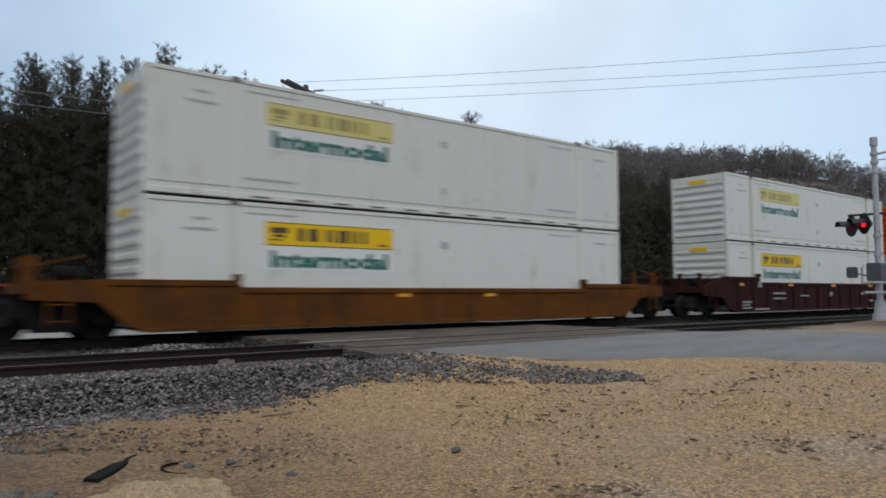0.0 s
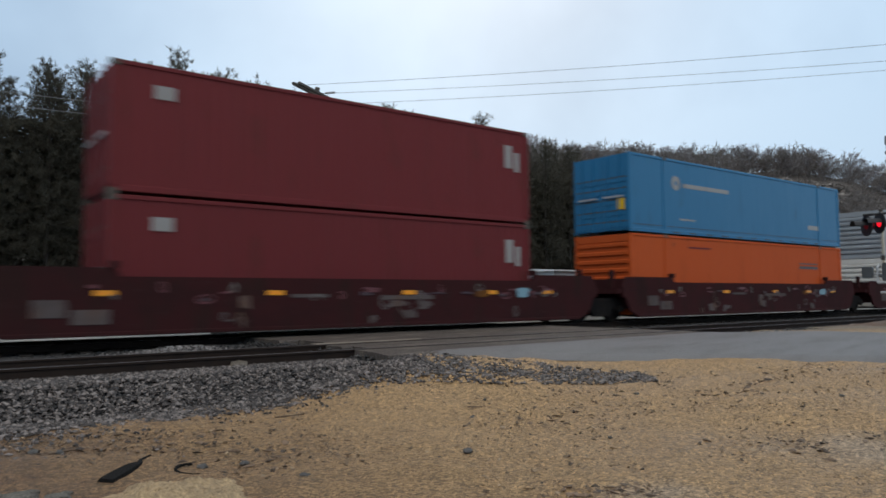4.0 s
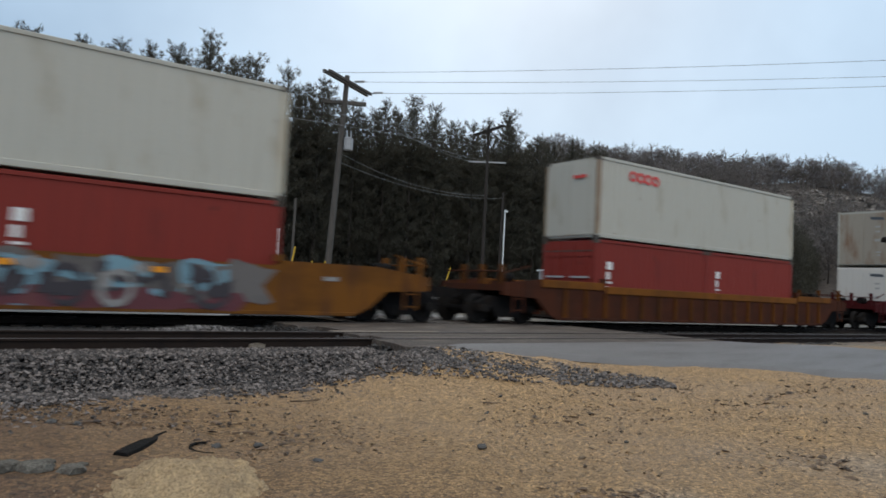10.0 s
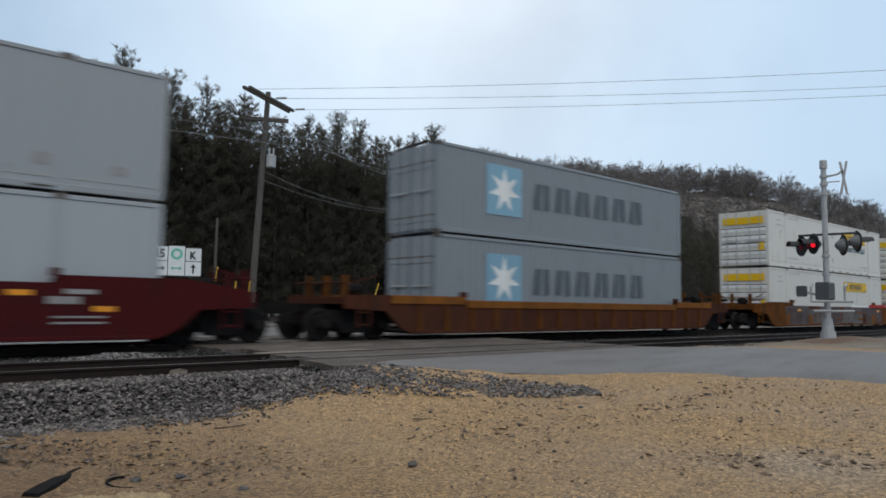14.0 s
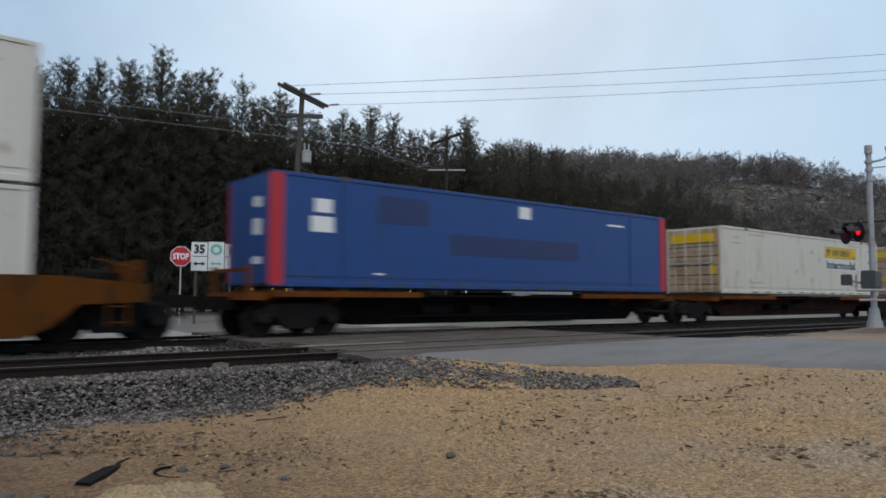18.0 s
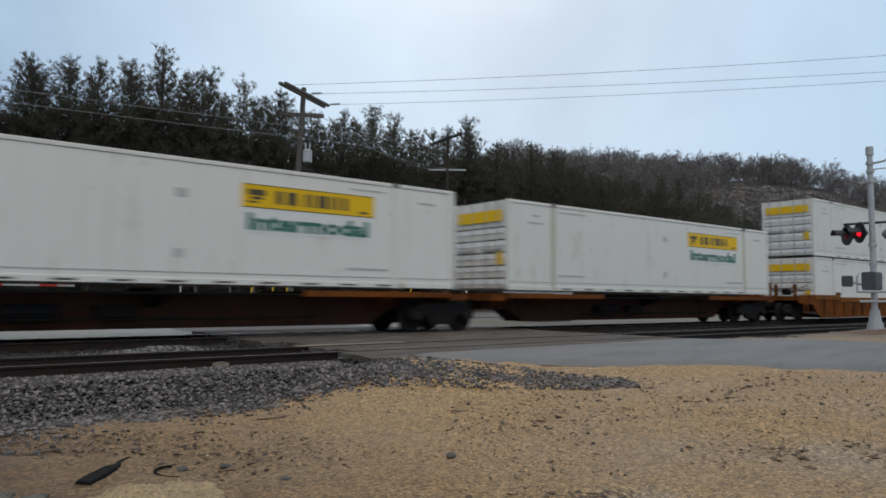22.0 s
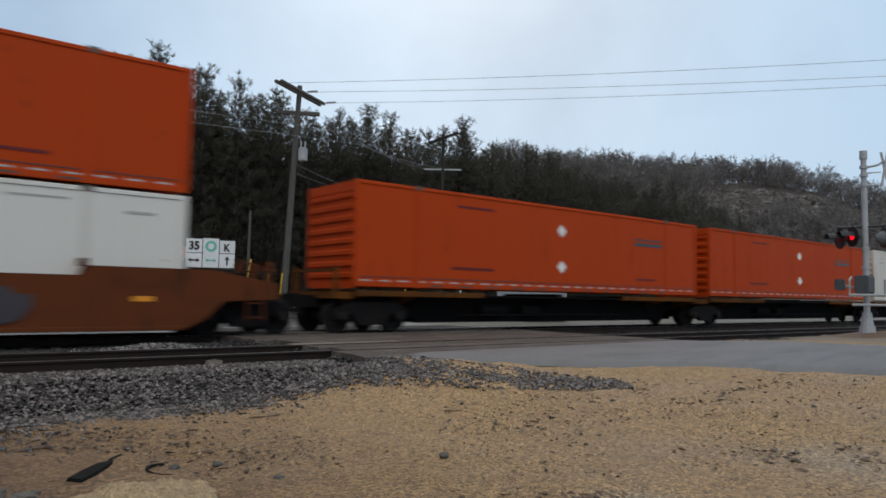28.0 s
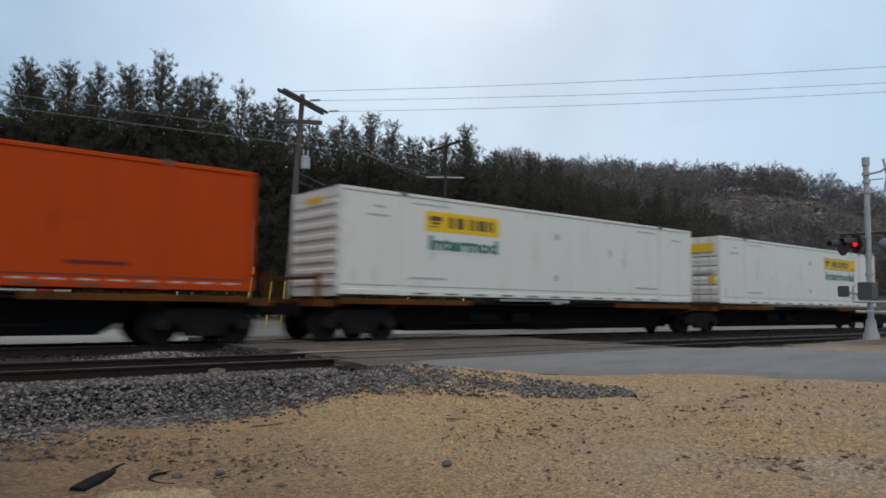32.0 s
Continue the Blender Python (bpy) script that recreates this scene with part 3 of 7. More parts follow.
def step(v):
    v = np.clip(v, 0, 1)
    return v * v * (3 - 2 * v)


def ground_height(x, y):
    """The lot lies 0.55 m under the rails and climbs to the crossing; it is level beyond the tracks."""
    near = -0.55 + 0.65 * step((x - 5) / 13)
    near = near + (-0.05 - near) * step((x - 4.2) / 3.0) * step((y - 7.2) / 3.2)
    under = np.where((y > 10.15) & (y < 19.9), np.minimum(near, -0.34), near)
    return np.where(y >= 19.9, -0.12, under)


def axis(lo, hi, fine_lo, fine_hi, fine_step):
    fine = list(np.arange(fine_lo, fine_hi + 1e-6, fine_step))
    left, right, s, v = [], [], fine_step, fine_lo
    while v > lo:
        s *= 1.35
        v -= s
        left.append(v)
    s, v = fine_step, fine_hi
    while v < hi:
        s *= 1.35
        v += s
        right.append(v)
    return np.array(left[::-1] + fine + right)


def build_ground():
    xs, ys = axis(-2500, 2500, -6, 26, 0.2), np.sort(np.append(axis(-2500, 2500, -4, 24, 0.2), [10.12, 10.18, 19.87, 19.93]))
    X, Y = np.meshgrid(xs, ys, indexing="ij")
    Z = ground_height(X, Y)
    near = (np.abs(X - 8) < 18) & (np.abs(Y - 8) < 13)
    rng = np.random.RandomState(4)
    bumps = sum(a * np.sin(X * fx + px) * np.sin(Y * fy + py) for a, fx, fy, px, py in
                [(0.012, *rng.uniform(0.8, 2.2, 2), *rng.uniform(0, 6, 2)) for _ in range(5)] + [(0.006, *rng.uniform(3, 7, 2), *rng.uniform(0, 6, 2)) for _ in range(6)])
    Z = Z + np.where(near, bumps + rng.uniform(-0.006, 0.006, X.shape), 0)
    # wheel ruts that curve off the road
    for k in (0.0, 0.35, 1.9, 2.2):
        d = np.abs((Y - 3.6 - k) + 0.16 * (X - 8) ** 2 / 4)
        Z -= np.where((X > 6) & (X < 16), 0.02 * np.exp(-(d / 0.12) ** 2), 0)
    v = np.stack([X, Y, Z], -1).reshape(-1, 3)
    ny = len(ys)
    i, j = np.meshgrid(np.arange(len(xs) - 1), np.arange(ny - 1), indexing="ij")
    a = (i * ny + j).ravel()
    f = np.stack([a, a + ny, a + ny + 1, a + 1], -1)
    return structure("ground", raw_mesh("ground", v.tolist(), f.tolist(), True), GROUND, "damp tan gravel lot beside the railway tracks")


build_ground()


def ribbon(left, right, lift, cols=10):
    """A paved strip between two edges of equal length, laid on the ground, with a rounded edge."""
    geo, rows = Geo(), []
    for (x0, y0), (x1, y1) in zip(left, right):
        row = []
        for c in range(cols + 1):
            k = c / cols
            x, y = x0 + (x1 - x0) * k, y0 + (y1 - y0) * k
            drop = 0.07 if c in (0, cols) else 0.0
            row.append((x, y, float(ground_height(x, y)) + lift - drop))
        rows.append(row)
    for row in rows:
        geo.v += row
    w = cols + 1
    for r in range(len(rows) - 1):
        for c in range(cols):
            geo.f.append((r * w + c, r * w + c + 1, (r + 1) * w + c + 1, (r + 1) * w + c))
    geo.smooth = True
    return geo


def curve_points(pts, n):
    """n points along a smooth line through pts."""
    out_ = []
    for k in range(n):
        s = k / (n - 1) * (len(pts) - 1)
        i = min(int(s), len(pts) - 2)
        u = s - i
        p0, p1, p2, p3 = (np.array(pts[max(0, min(len(pts) - 1, i + d))]) for d in (-1, 0, 1, 2))
        out_.append(tuple(0.5 * (2 * p1 + (p2 - p0) * u + (2 * p0 - 5 * p1 + 4 * p2 - p3) * u * u + (3 * p1 - p0 - 3 * p2 + p3) * u ** 3)))
    return out_


road_left = curve_points([(6.6, 10.35), (7.3, 9.95), (8.0, 9.55), (8.8, 9.15), (9.75, 8.65), (10.6, 8.1), (11.4, 7.4), (12.1, 5.75), (12.5, 4.2), (13.4, 0.0), (15.0, -8.0), (18.0, -30.0)], 80)
road_right = curve_points([(16.6, 10.35), (16.55, 10.0), (16.5, 9.6), (16.5, 9.0), (16.5, 8.3), (16.5, 7.6), (16.55, 6.9), (16.75, 5.5), (17.2, 4.0), (18.6, 0.0), (21.5, -8.0), (25.0, -30.0)], 80)
structure("road", ribbon(road_left, road_right, 0.055, 16), ASPHALT, "wet grey asphalt road climbing to the crossing")
far_left = curve_points([(7.0, 19.6), (7.2, 22.0), (7.6, 26.0), (8.0, 30.0)], 20)
far_right = curve_points([(15.0, 19.6), (15.0, 22.0), (15.2, 26.0), (16.0, 30.0)], 20)
structure("road_beyond_tracks", ribbon(far_left, far_right, 0.05, 8), ASPHALT, "wet asphalt road beyond the tracks")
structure("highway", Geo().prism_x([(30.0, -0.3), (38.5, -0.3), (38.5, -0.06), (34.2, -0.02), (30.0, -0.06)], -250, 400), ASPHALT, "wet two-lane highway along the foot of the woods")

# ---------------------------------------------------------------- tracks
NEAR_TRACK, TRAIN_TRACK = 11.9, 17.21
CROSS_L, CROSS_R = 6.45, 16.3


def bed(x0, x1, name):
    profile = [(9.35, -0.75), (9.58, -0.56), (10.3, -0.2), (13.4, -0.17), (14.4, -0.24), (15.4, -0.17), (18.8, -0.2), (20.2, -0.5), (20.6, -0.75)]
    geo, rng = Geo(), np.random.RandomState(int(abs(x0)) + 3)
    xs = np.arange(x0, x1 + 1e-6, 0.5 if x1 - x0 < 60 else 2.0)
    for x in xs:
        for y, z in profile:
            geo.v.append((x, y + rng.uniform(-0.06, 0.06), z - 0.02 + rng.uniform(-0.015, 0.015)))
    w = len(profile)
    for r in range(len(xs) - 1):
        for c in range(w - 1):
            geo.f.append((r * w + c, (r + 1) * w + c, (r + 1) * w + c + 1, r * w + c + 1))
    return structure(name, geo, BALLAST, "bed of grey crushed stone under the tracks")


bed(-60, CROSS_L - 0.1, "ballast_bed_west")
bed(CROSS_R + 0.1, 60, "ballast_bed_east")
bed(60, 420, "ballast_bed_far_east")
bed(-300, -60, "ballast_bed_far_west")
structure("ballast_bed_crossing", Geo().prism_x([(8.9, -0.8), (20.4, -0.8), (19.8, -0.22), (10.2, -0.22)], CROSS_L - 0.1, CROSS_R + 0.1), DARK_BALLAST, "stone bed under the crossing")


def rail(y, head):
    foot = [(-0.07, -0.172), (0.07, -0.172), (0.07, -0.16), (0.012, -0.14), (0.01, -0.045), (0.034, -0.035), (0.034, -0.004), (-0.034, -0.004), (-0.034, -0.035), (-0.01, -0.045), (-0.012, -0.14), (-0.07, -0.16)]
    ob = structure("rail", Geo().prism_x([(y + a, b) for a, b in foot], -300, 420), RAIL_SIDE, "rusty steel rail with a polished running surface", category="rail")
    part("rail_head", Geo().prism_x([(y - 0.03, -0.004), (y + 0.03, -0.004), (y + 0.022, 0.0), (y - 0.022, 0.0)], -300, 420), head, ob, "polished steel running surface")


# the near track is less used and its running surface duller
for centre in (NEAR_TRACK, TRAIN_TRACK):
    for side in (-0.753, 0.753):
        rail(centre + side, RAIL_HEAD if centre == TRAIN_TRACK else RAIL_DULL)

# crossing panels with flangeways along the rails
panels = thing("crossing_surface", "muddy worn road crossing panels between the rails", "crossing", kind="structure")
for i, (y0, y1) in enumerate([(10.2, NEAR_TRACK - 0.80), (NEAR_TRACK - 0.67, NEAR_TRACK), (NEAR_TRACK + 0.004, NEAR_TRACK + 0.67), (NEAR_TRACK + 0.80, 14.5),
                              (14.504, TRAIN_TRACK - 0.80), (TRAIN_TRACK - 0.67, TRAIN_TRACK), (TRAIN_TRACK + 0.004, TRAIN_TRACK + 0.67), (TRAIN_TRACK + 0.80, 20.0)]):
    edge = [(y0, -0.24), (y1, -0.24), (y1, -0.03), (y1 - 0.03, -0.012), (y0 + 0.03, -0.012), (y0, -0.03)]
    if i == 0:
        edge = [(10.0, -0.3), (y1, -0.24), (y1, -0.03), (y1 - 0.03, -0.012), (10.35, -0.02), (10.0, -0.045)]
    nseg = 3
    for k in range(nseg):
        a = CROSS_L + (0.0, 0.42, 0.2, 0.55, 0.1, 0.35, 0.25, 0.5)[i] * (k == 0) + (CROSS_R - CROSS_L) * k / nseg
        b = CROSS_L + (CROSS_R - CROSS_L) * (k + 1) / nseg - 0.012
        part("panel", Geo().prism_x(edge, a, b), CROSSING, panels)

# a pale worn timber along the near rail and mud trodden over the west end
part("timber", Geo().bevel_box(CROSS_L + 0.1, CROSS_L + 2.7, NEAR_TRACK + 0.86, NEAR_TRACK + 1.14, -0.2, -0.001, 0.01), PALE_TIMBER, panels, "pale worn crossing timber")

# ---------------------------------------------------------------- loose stone


def rocks(name, pts, sizes, mat, label, flat=0.6, seed=1, long=1.25):
    """Many angular stones as one object."""
    rng = np.random.RandomState(seed)
    base = np.array([(1, 0, 0), (-1, 0, 0), (0, 1, 0), (0, -1, 0), (0, 0, 1), (0, 0, -1)], float)
    tri = np.array([(0, 2, 4), (2, 1, 4), (1, 3, 4), (3, 0, 4), (2, 0, 5), (1, 2, 5), (3, 1, 5), (0, 3, 5)])
    n = len(pts)
    v = base[None] * rng.uniform(0.55, 1.25, (n, 6, 1)) + rng.uniform(-0.28, 0.28, (n, 6, 3))
    a = rng.uniform(0, 2 * np.pi, n)
    b = rng.uniform(-0.7, 0.7, n)
    ca, sa, cb, sb = np.cos(a)[:, None], np.sin(a)[:, None], np.cos(b)[:, None], np.sin(b)[:, None]
    x, y, z = v[..., 0] * long, v[..., 1] * 0.75, v[..., 2] * flat
    y, z = y * cb - z * sb, y * sb + z * cb
    x, y = x * ca - y * sa, x * sa + y * ca
    v = np.stack([x, y, z], -1) * np.asarray(sizes)[:, None, None] + np.asarray(pts)[:, None, :]
    f = tri[None] + 6 * np.arange(n)[:, None, None]
    return structure(name, raw_mesh(name, v.reshape(-1, 3).tolist(), f.reshape(-1, 3).tolist()), mat, label, "stuff", "gravel")


def bed_height(x, y):
    z = np.interp(y, [9.35, 9.58, 10.3, 13.4, 14.4, 15.4, 18.8, 20.2], [-0.62, -0.56, -0.2, -0.17, -0.24, -0.17, -0.2, -0.5]) - 0.02
    return np.where(y < 10.1, np.maximum(z, ground_height(x, y)), z)


rng = np.random.RandomState(11)
n = 27000
bx, by = rng.uniform(-4, CROSS_L + 0.5, n), rng.uniform(8.9, 11.1, n)
ragged = np.interp(bx, [-4, 1.0, 2.0, 2.7, 3.4, 4.2, 5.2, 5.8, 7.0], [9.5, 9.5, 9.3, 9.15, 9.35, 9.62, 9.75, 9.55, 9.2]) + 0.10 * np.sin(bx * 4.3) + 0.06 * np.sin(bx * 11 + 1)
keep = (by > ragged - rng.exponential(0.20, n)) & (rng.uniform(0, 1, n) < 0.9) & ((bx < 6.3) | (by < 10.0))
bx, by = bx[keep], by[keep]
rocks("ballast_stones", np.stack([bx, by, bed_height(bx, by) + 0.012 + 0.022 * step((by - 9.5) / 0.2) + 0.018 * step((by - 9.9) / 0.7)], -1), rng.uniform(0.020, 0.052, len(bx)), STONES, "crushed grey ballast stones on the track shoulder", seed=2)
n = 9000
bx, by = rng.uniform(-4, CROSS_L, n), rng.uniform(11.0, 18.6, n)
heap = 0.10 * np.exp(-((bx - 5.2) / 1.3) ** 2 - ((by - 14.9) / 0.9) ** 2)
far_rail = np.minimum.reduce([np.abs(by - r) for r in (11.147, 12.653, 16.457, 17.963)]) > 0.11
bx, by, heap = bx[far_rail], by[far_rail], heap[far_rail]
rocks("track_stones", np.stack([bx, by, bed_height(bx, by) + heap], -1), rng.uniform(0.025, 0.055, len(bx)), DARK_STONES, "dark stones between the rails", seed=3)
n = 9000
bx, by = rng.uniform(CROSS_R, 45, n), rng.uniform(9.0, 18.6, n)
far_rail = np.minimum.reduce([np.abs(by - r) for r in (11.147, 12.653, 16.457, 17.963)]) > 0.11
bx, by = bx[far_rail], by[far_rail]
rocks("track_stones_east", np.stack([bx, by, bed_height(bx, by)], -1), rng.uniform(0.03, 0.06, len(bx)), DARK_STONES, "dark grey stones past the crossing", seed=4)
# a low pale heap between the tracks and rubble against the ends of the crossing
n = 1500
hx, hy = rng.normal(4.6, 0.75, n), rng.normal(14.7, 0.42, n)
lump = 0.20 * np.exp(-((hx - 4.6) / 1.0) ** 2 - ((hy - 14.7) / 0.6) ** 2)
rocks("gravel_heap", np.stack([hx, hy, bed_height(hx, hy) + lump * rng.uniform(0.3, 1, n)], -1), rng.uniform(0.02, 0.05, n), PALE_STONES, "low heap of pale gravel between the tracks", seed=12)
n = 2200
hx, hy = CROSS_L + 0.25 - rng.exponential(0.28, n), rng.uniform(10.0, 19.5, n)
far_rail = np.minimum.reduce([np.abs(hy - r) for r in (11.147, 12.653, 16.457, 17.963)]) > 0.09
hx, hy = hx[far_rail], hy[far_rail]
lump = np.clip(0.24 - 0.28 * (CROSS_L + 0.3 - hx), 0, 0.17)
rocks("crossing_rubble", np.stack([hx, hy, -0.235 + lump * rng.uniform(0.4, 1, len(hx))], -1), rng.uniform(0.02, 0.055, len(hx)), DARK_STONES, "dark rubble at the edge of the crossing", seed=13)
# clods and dark grit strewn in streaks over the lot
cx_, cy_ = [], []
for ax, ay, bx_, by_, wide, n in ((6.7, 3.8, 7.9, 2.2, 0.2, 230), (4.2, 3.75, 5.2, 3.2, 0.12, 320), (1.6, 7.6, 3.4, 6.0, 0.35, 260), (0.6, 7.4, 2.6, 8.4, 0.4, 300), (5.2, 5.6, 9.5, 6.6, 0.5, 260), (8.2, 5.2, 11.6, 5.6, 0.35, 320), (6.0, 7.7, 10.2, 6.4, 0.3, 160)):
    k = rng.uniform(0, 1, n)
    cx_.append(ax + (bx_ - ax) * k + rng.normal(0, wide, n))
    cy_.append(ay + (by_ - ay) * k + rng.normal(0, wide, n))
cx_, cy_ = np.concatenate(cx_), np.concatenate(cy_)
rocks("clods", np.stack([cx_, cy_, ground_height(cx_, cy_) + 0.004], -1), 0.006 + rng.exponential(0.010, len(cx_)).clip(0, 0.04), CLODS, "dark clods and chips of bark on the gravel", 0.4, 14, 1.7)
# a tongue of ballast spilt along the road edge
n = 3600
u, w = rng.uniform(0, 1, n), rng.normal(0, 1, n).clip(-1.9, 1.9)
tx = np.interp(u, [0, 0.3, 0.65, 1], [6.3, 7.3, 8.5, 9.5])
ty = np.interp(u, [0, 0.3, 0.65, 1], [9.75, 9.05, 8.2, 7.05])
half = 0.44 * (1 - 0.45 * u)
tx, ty = tx + 0.6 * half * w, ty + 0.9 * half * w
keep = rng.uniform(0, 1, n) < np.clip(1.15 - 0.5 * u, 0, 1) * (0.75 + 0.25 * np.sin(tx * 7 + ty * 4))
tx, ty = tx[keep], ty[keep]
rocks("spilt_ballast", np.stack([tx, ty, ground_height(tx, ty) + 0.015], -1), rng.uniform(0.014, 0.050, len(tx)), SPILT_STONES, "grey stones spilt along the road edge", seed=5)
n = 26000
px_, py_ = rng.uniform(-3, 14, n), 1.8 + 7.8 * rng.uniform(0, 1, n)
clear = (np.interp(py_, [4, 6, 8, 9.6], [12.3, 11.8, 10.2, 7.6]) > px_)
clear &= (px_ < 3.6) | (rng.uniform(0, 1, n) < 0.6)
px_, py_ = px_[clear], py_[clear]
rocks("pebbles", np.stack([px_, py_, ground_height(px_, py_) + 0.002], -1), 0.004 + rng.exponential(0.0072, len(px_)).clip(0, 0.034), PEBBLES, "small pebbles and clods on the gravel lot", 0.45, seed=6)
n = 1150
px_ = np.concatenate([rng.uniform(-2, 6.4, 700), rng.normal(0.7, 0.7, 450)])
py_ = np.concatenate([9.4 - rng.exponential(0.4, 700), 9.1 - rng.exponential(0.75, 450)])
rocks("strayed_stones", np.stack([px_, py_, ground_height(px_, py_) + 0.008], -1), rng.uniform(0.010, 0.036, n), STONES, "stray ballast stones on the gravel", seed=7)


def ties():
    tie_geo = lambda: Geo().bevel_box(-0.115, 0.115, -1.3, 1.3, -0.34, -0.165, 0.01)
    bedding = thing("track_ties", "creosoted timber ties under the rails", "railway ties", kind="structure")
    for centre in (NEAR_TRACK, TRAIN_TRACK):
        for x in list(np.arange(-6.0, CROSS_L - 0.2, 0.53)) + list(np.arange(CROSS_R + 0.3, 40, 0.53)):
            ob = part("tie", tie_geo, TIE_WOOD, bedding, key="tie")
            ob.location = (float(x), centre, 0.012)


ties()

# ---------------------------------------------------------------- trees
PINE_BARK = material("dark_pine_bark", (0.050, 0.040, 0.033), 0.9, 0, (0.032, 0.026, 0.022), 2, 0.5, 0.6, 30)
# needles, twigs and slope: some distance haze is put into the base colours
NEEDLES = stone_material("dark_pine_needles", (0.100, 0.093, 0.072), (0.076, 0.069, 0.055), (0.127, 0.120, 0.092))
soften(NEEDLES, 0.5)
TWIGS = stone_material("hazy_grey_twigs", (0.34, 0.32, 0.328), (0.22, 0.205, 0.21), (0.46, 0.435, 0.445))
soften(TWIGS, 0.5)
SLOPE_TWIGS = stone_material("bare_brown_twigs", (0.185, 0.163, 0.150), (0.12, 0.106, 0.098), (0.265, 0.235, 0.215))
soften(SLOPE_TWIGS, 0.5)
LEDGE = stone_material("tan_ledge_rock", (0.19, 0.165, 0.143), (0.115, 0.102, 0.09), (0.29, 0.25, 0.215))
SLOPE = material("wooded_bluff_soil", (0.080, 0.068, 0.060), 0.95, 0, (0.125, 0.106, 0.089), 0.05, 0.45, 0.5, 0.6, (0.6, 1.35), (1, 1, 2.2), 0.2)


def pine_meshes(seed, height, fine):
    """Trunk and limbs, and a crown of needle tufts: closed and dark below, feathered and upswept at the top."""
    rng = np.random.RandomState(seed)
    trunk = Geo()
    lean = rng.uniform(-0.012, 0.012, 2)
    spine = lambda z: np.array([lean[0] * z + 0.1 * math.sin(z * 0.5 + seed), lean[1] * z, z])
    zs = np.linspace(0, height * 0.98, 9)
    for a, b in zip(zs[:-1], zs[1:]):
        trunk.tube(spine(a), spine(b), 0.20 * (1 - a / height) + 0.02, 0.20 * (1 - b / height) + 0.02, 7)
    tufts, z = [], height * 0.04
    tip = height - 4.0
    while z < height - 0.25:
        k = z / height
        top = z > tip
        left = height - z
        if top:
            reach = 0.35 + 0.30 * left + 0.25 * math.sin(z * 2.3 + seed)
            count, up, bend = rng.randint(4, 6), 0.42, 0.45
        else:
            reach = 2.3 if k > 0.2 else 1.7
            count, up, bend = rng.randint(6, 9), 0.12, 0.12
        turn = rng.uniform(0, 6.28)
        for c in range(count):
            az = turn + c * 6.283 / count + rng.uniform(-0.35, 0.35)
            length = reach * rng.uniform(0.65, 1.2)
            d = np.array([math.cos(az), math.sin(az), up + rng.uniform(-0.12, 0.2)])
            a = spine(z)
            if top or fine:
                trunk.polytube([a, a + d * length * 0.5 + (0, 0, bend * length * 0.2), a + d * length + (0, 0, bend * length)], 0.014, 3)
            gap = 0.20 if top else (0.27 if fine else 0.42)
            for s in np.arange(0.22, 1.04, gap / max(length, 0.3)):
                side = rng.normal(0, 0.06 if top else (0.13 if fine else 0.2), 3)
                size, count_ = (0.23 + 0.05 * s, 19) if top else ((0.34, 18) if fine else (0.50, 8))
                tufts.append((*(a + d * length * s + side + (0, 0, bend * length * s * s)), *d, size, count_))
        z += rng.uniform(0.42, 0.62) if top else rng.uniform(0.42, 0.60)
    for z in np.linspace(height - 1.3, height, 8):
        tufts.append((*spine(z), 0, 0, 1.0, 0.22, 9))
    t = np.array(tufts)
    m = t[:, 7].astype(int)
    c = np.repeat(t[:, :3], m, 0) + rng.normal(0, 1, (m.sum(), 3)) * np.repeat(0.28 * t[:, 6:7], m, 0)
    ax = np.repeat(t[:, 3:6], m, 0)
    size = np.repeat(t[:, 6], m)
    way = rng.normal(0, 0.6, (len(c), 3)) + ax * 0.6 + (0, 0, 0.4)
    way /= np.linalg.norm(way, axis=1, keepdims=True)
    side = np.cross(way, rng.normal(0, 1, (len(c), 3)))
    side /= np.linalg.norm(side, axis=1, keepdims=True) + 1e-9
    w = side * (np.where(size < 0.3, 0.13, 0.11 if fine else 0.20) * size * rng.uniform(0.7, 1.4, len(c)))[:, None]
    size = size * rng.uniform(0.7, 1.3, len(c))
    v = np.stack([c - w * 0.6, c + w * 0.6 + way * (0.3 * size)[:, None], c + way * size[:, None]], 1).reshape(-1, 3)
    f = np.arange(len(v)).reshape(-1, 3)
    return trunk.mesh("trunk"), raw_mesh("crown", v.tolist(), f.tolist())


PINE_HEIGHTS = [17.0, 18.0, 18.4, 17.5, 18.8, 17.8, 18.2]
PINES = {}
for s in range(7):
    for fine in (True, False):
        trunk_me, crown_me = pine_meshes(20 + s, PINE_HEIGHTS[s], fine)
        trunk_me.materials.append(PINE_BARK)
        crown_me.materials.append(NEEDLES)
        PINES[s, fine] = trunk_me, crown_me


def pine(x, y, top, which, turn):
    ob = thing("pine_tree", "tall dark green pine with an open tufted crown", "pine tree", "pine woods along the highway")
    scale = (top + 0.15) / PINE_HEIGHTS[which]
    ob.matrix_world = pose(x, y, -0.15, 0, 0, turn) @ Matrix.Diagonal((scale, scale, scale, 1))
    for nm, me in zip(("trunk", "crown"), PINES[int(which), y < 52.6 and x < 60]):
        p = new(nm, me)
        p.parent = ob


# the skyline of the pines: tops over the edge of the wood, 52 m from the lot
SKYLINE = [(-40, 15.5), (0, 16.0), (6.1, 16.4), (9.4, 17.0), (13.5, 17.4), (15.5, 18.6), (18.3, 18.0), (21.5, 17.4), (24.3, 17.5), (27.9, 16.3), (33.1, 17.6), (40, 16.7), (44.2, 18.3), (47.5, 16.6), (52.8, 17.4), (60, 16.5), (75, 15.5)]


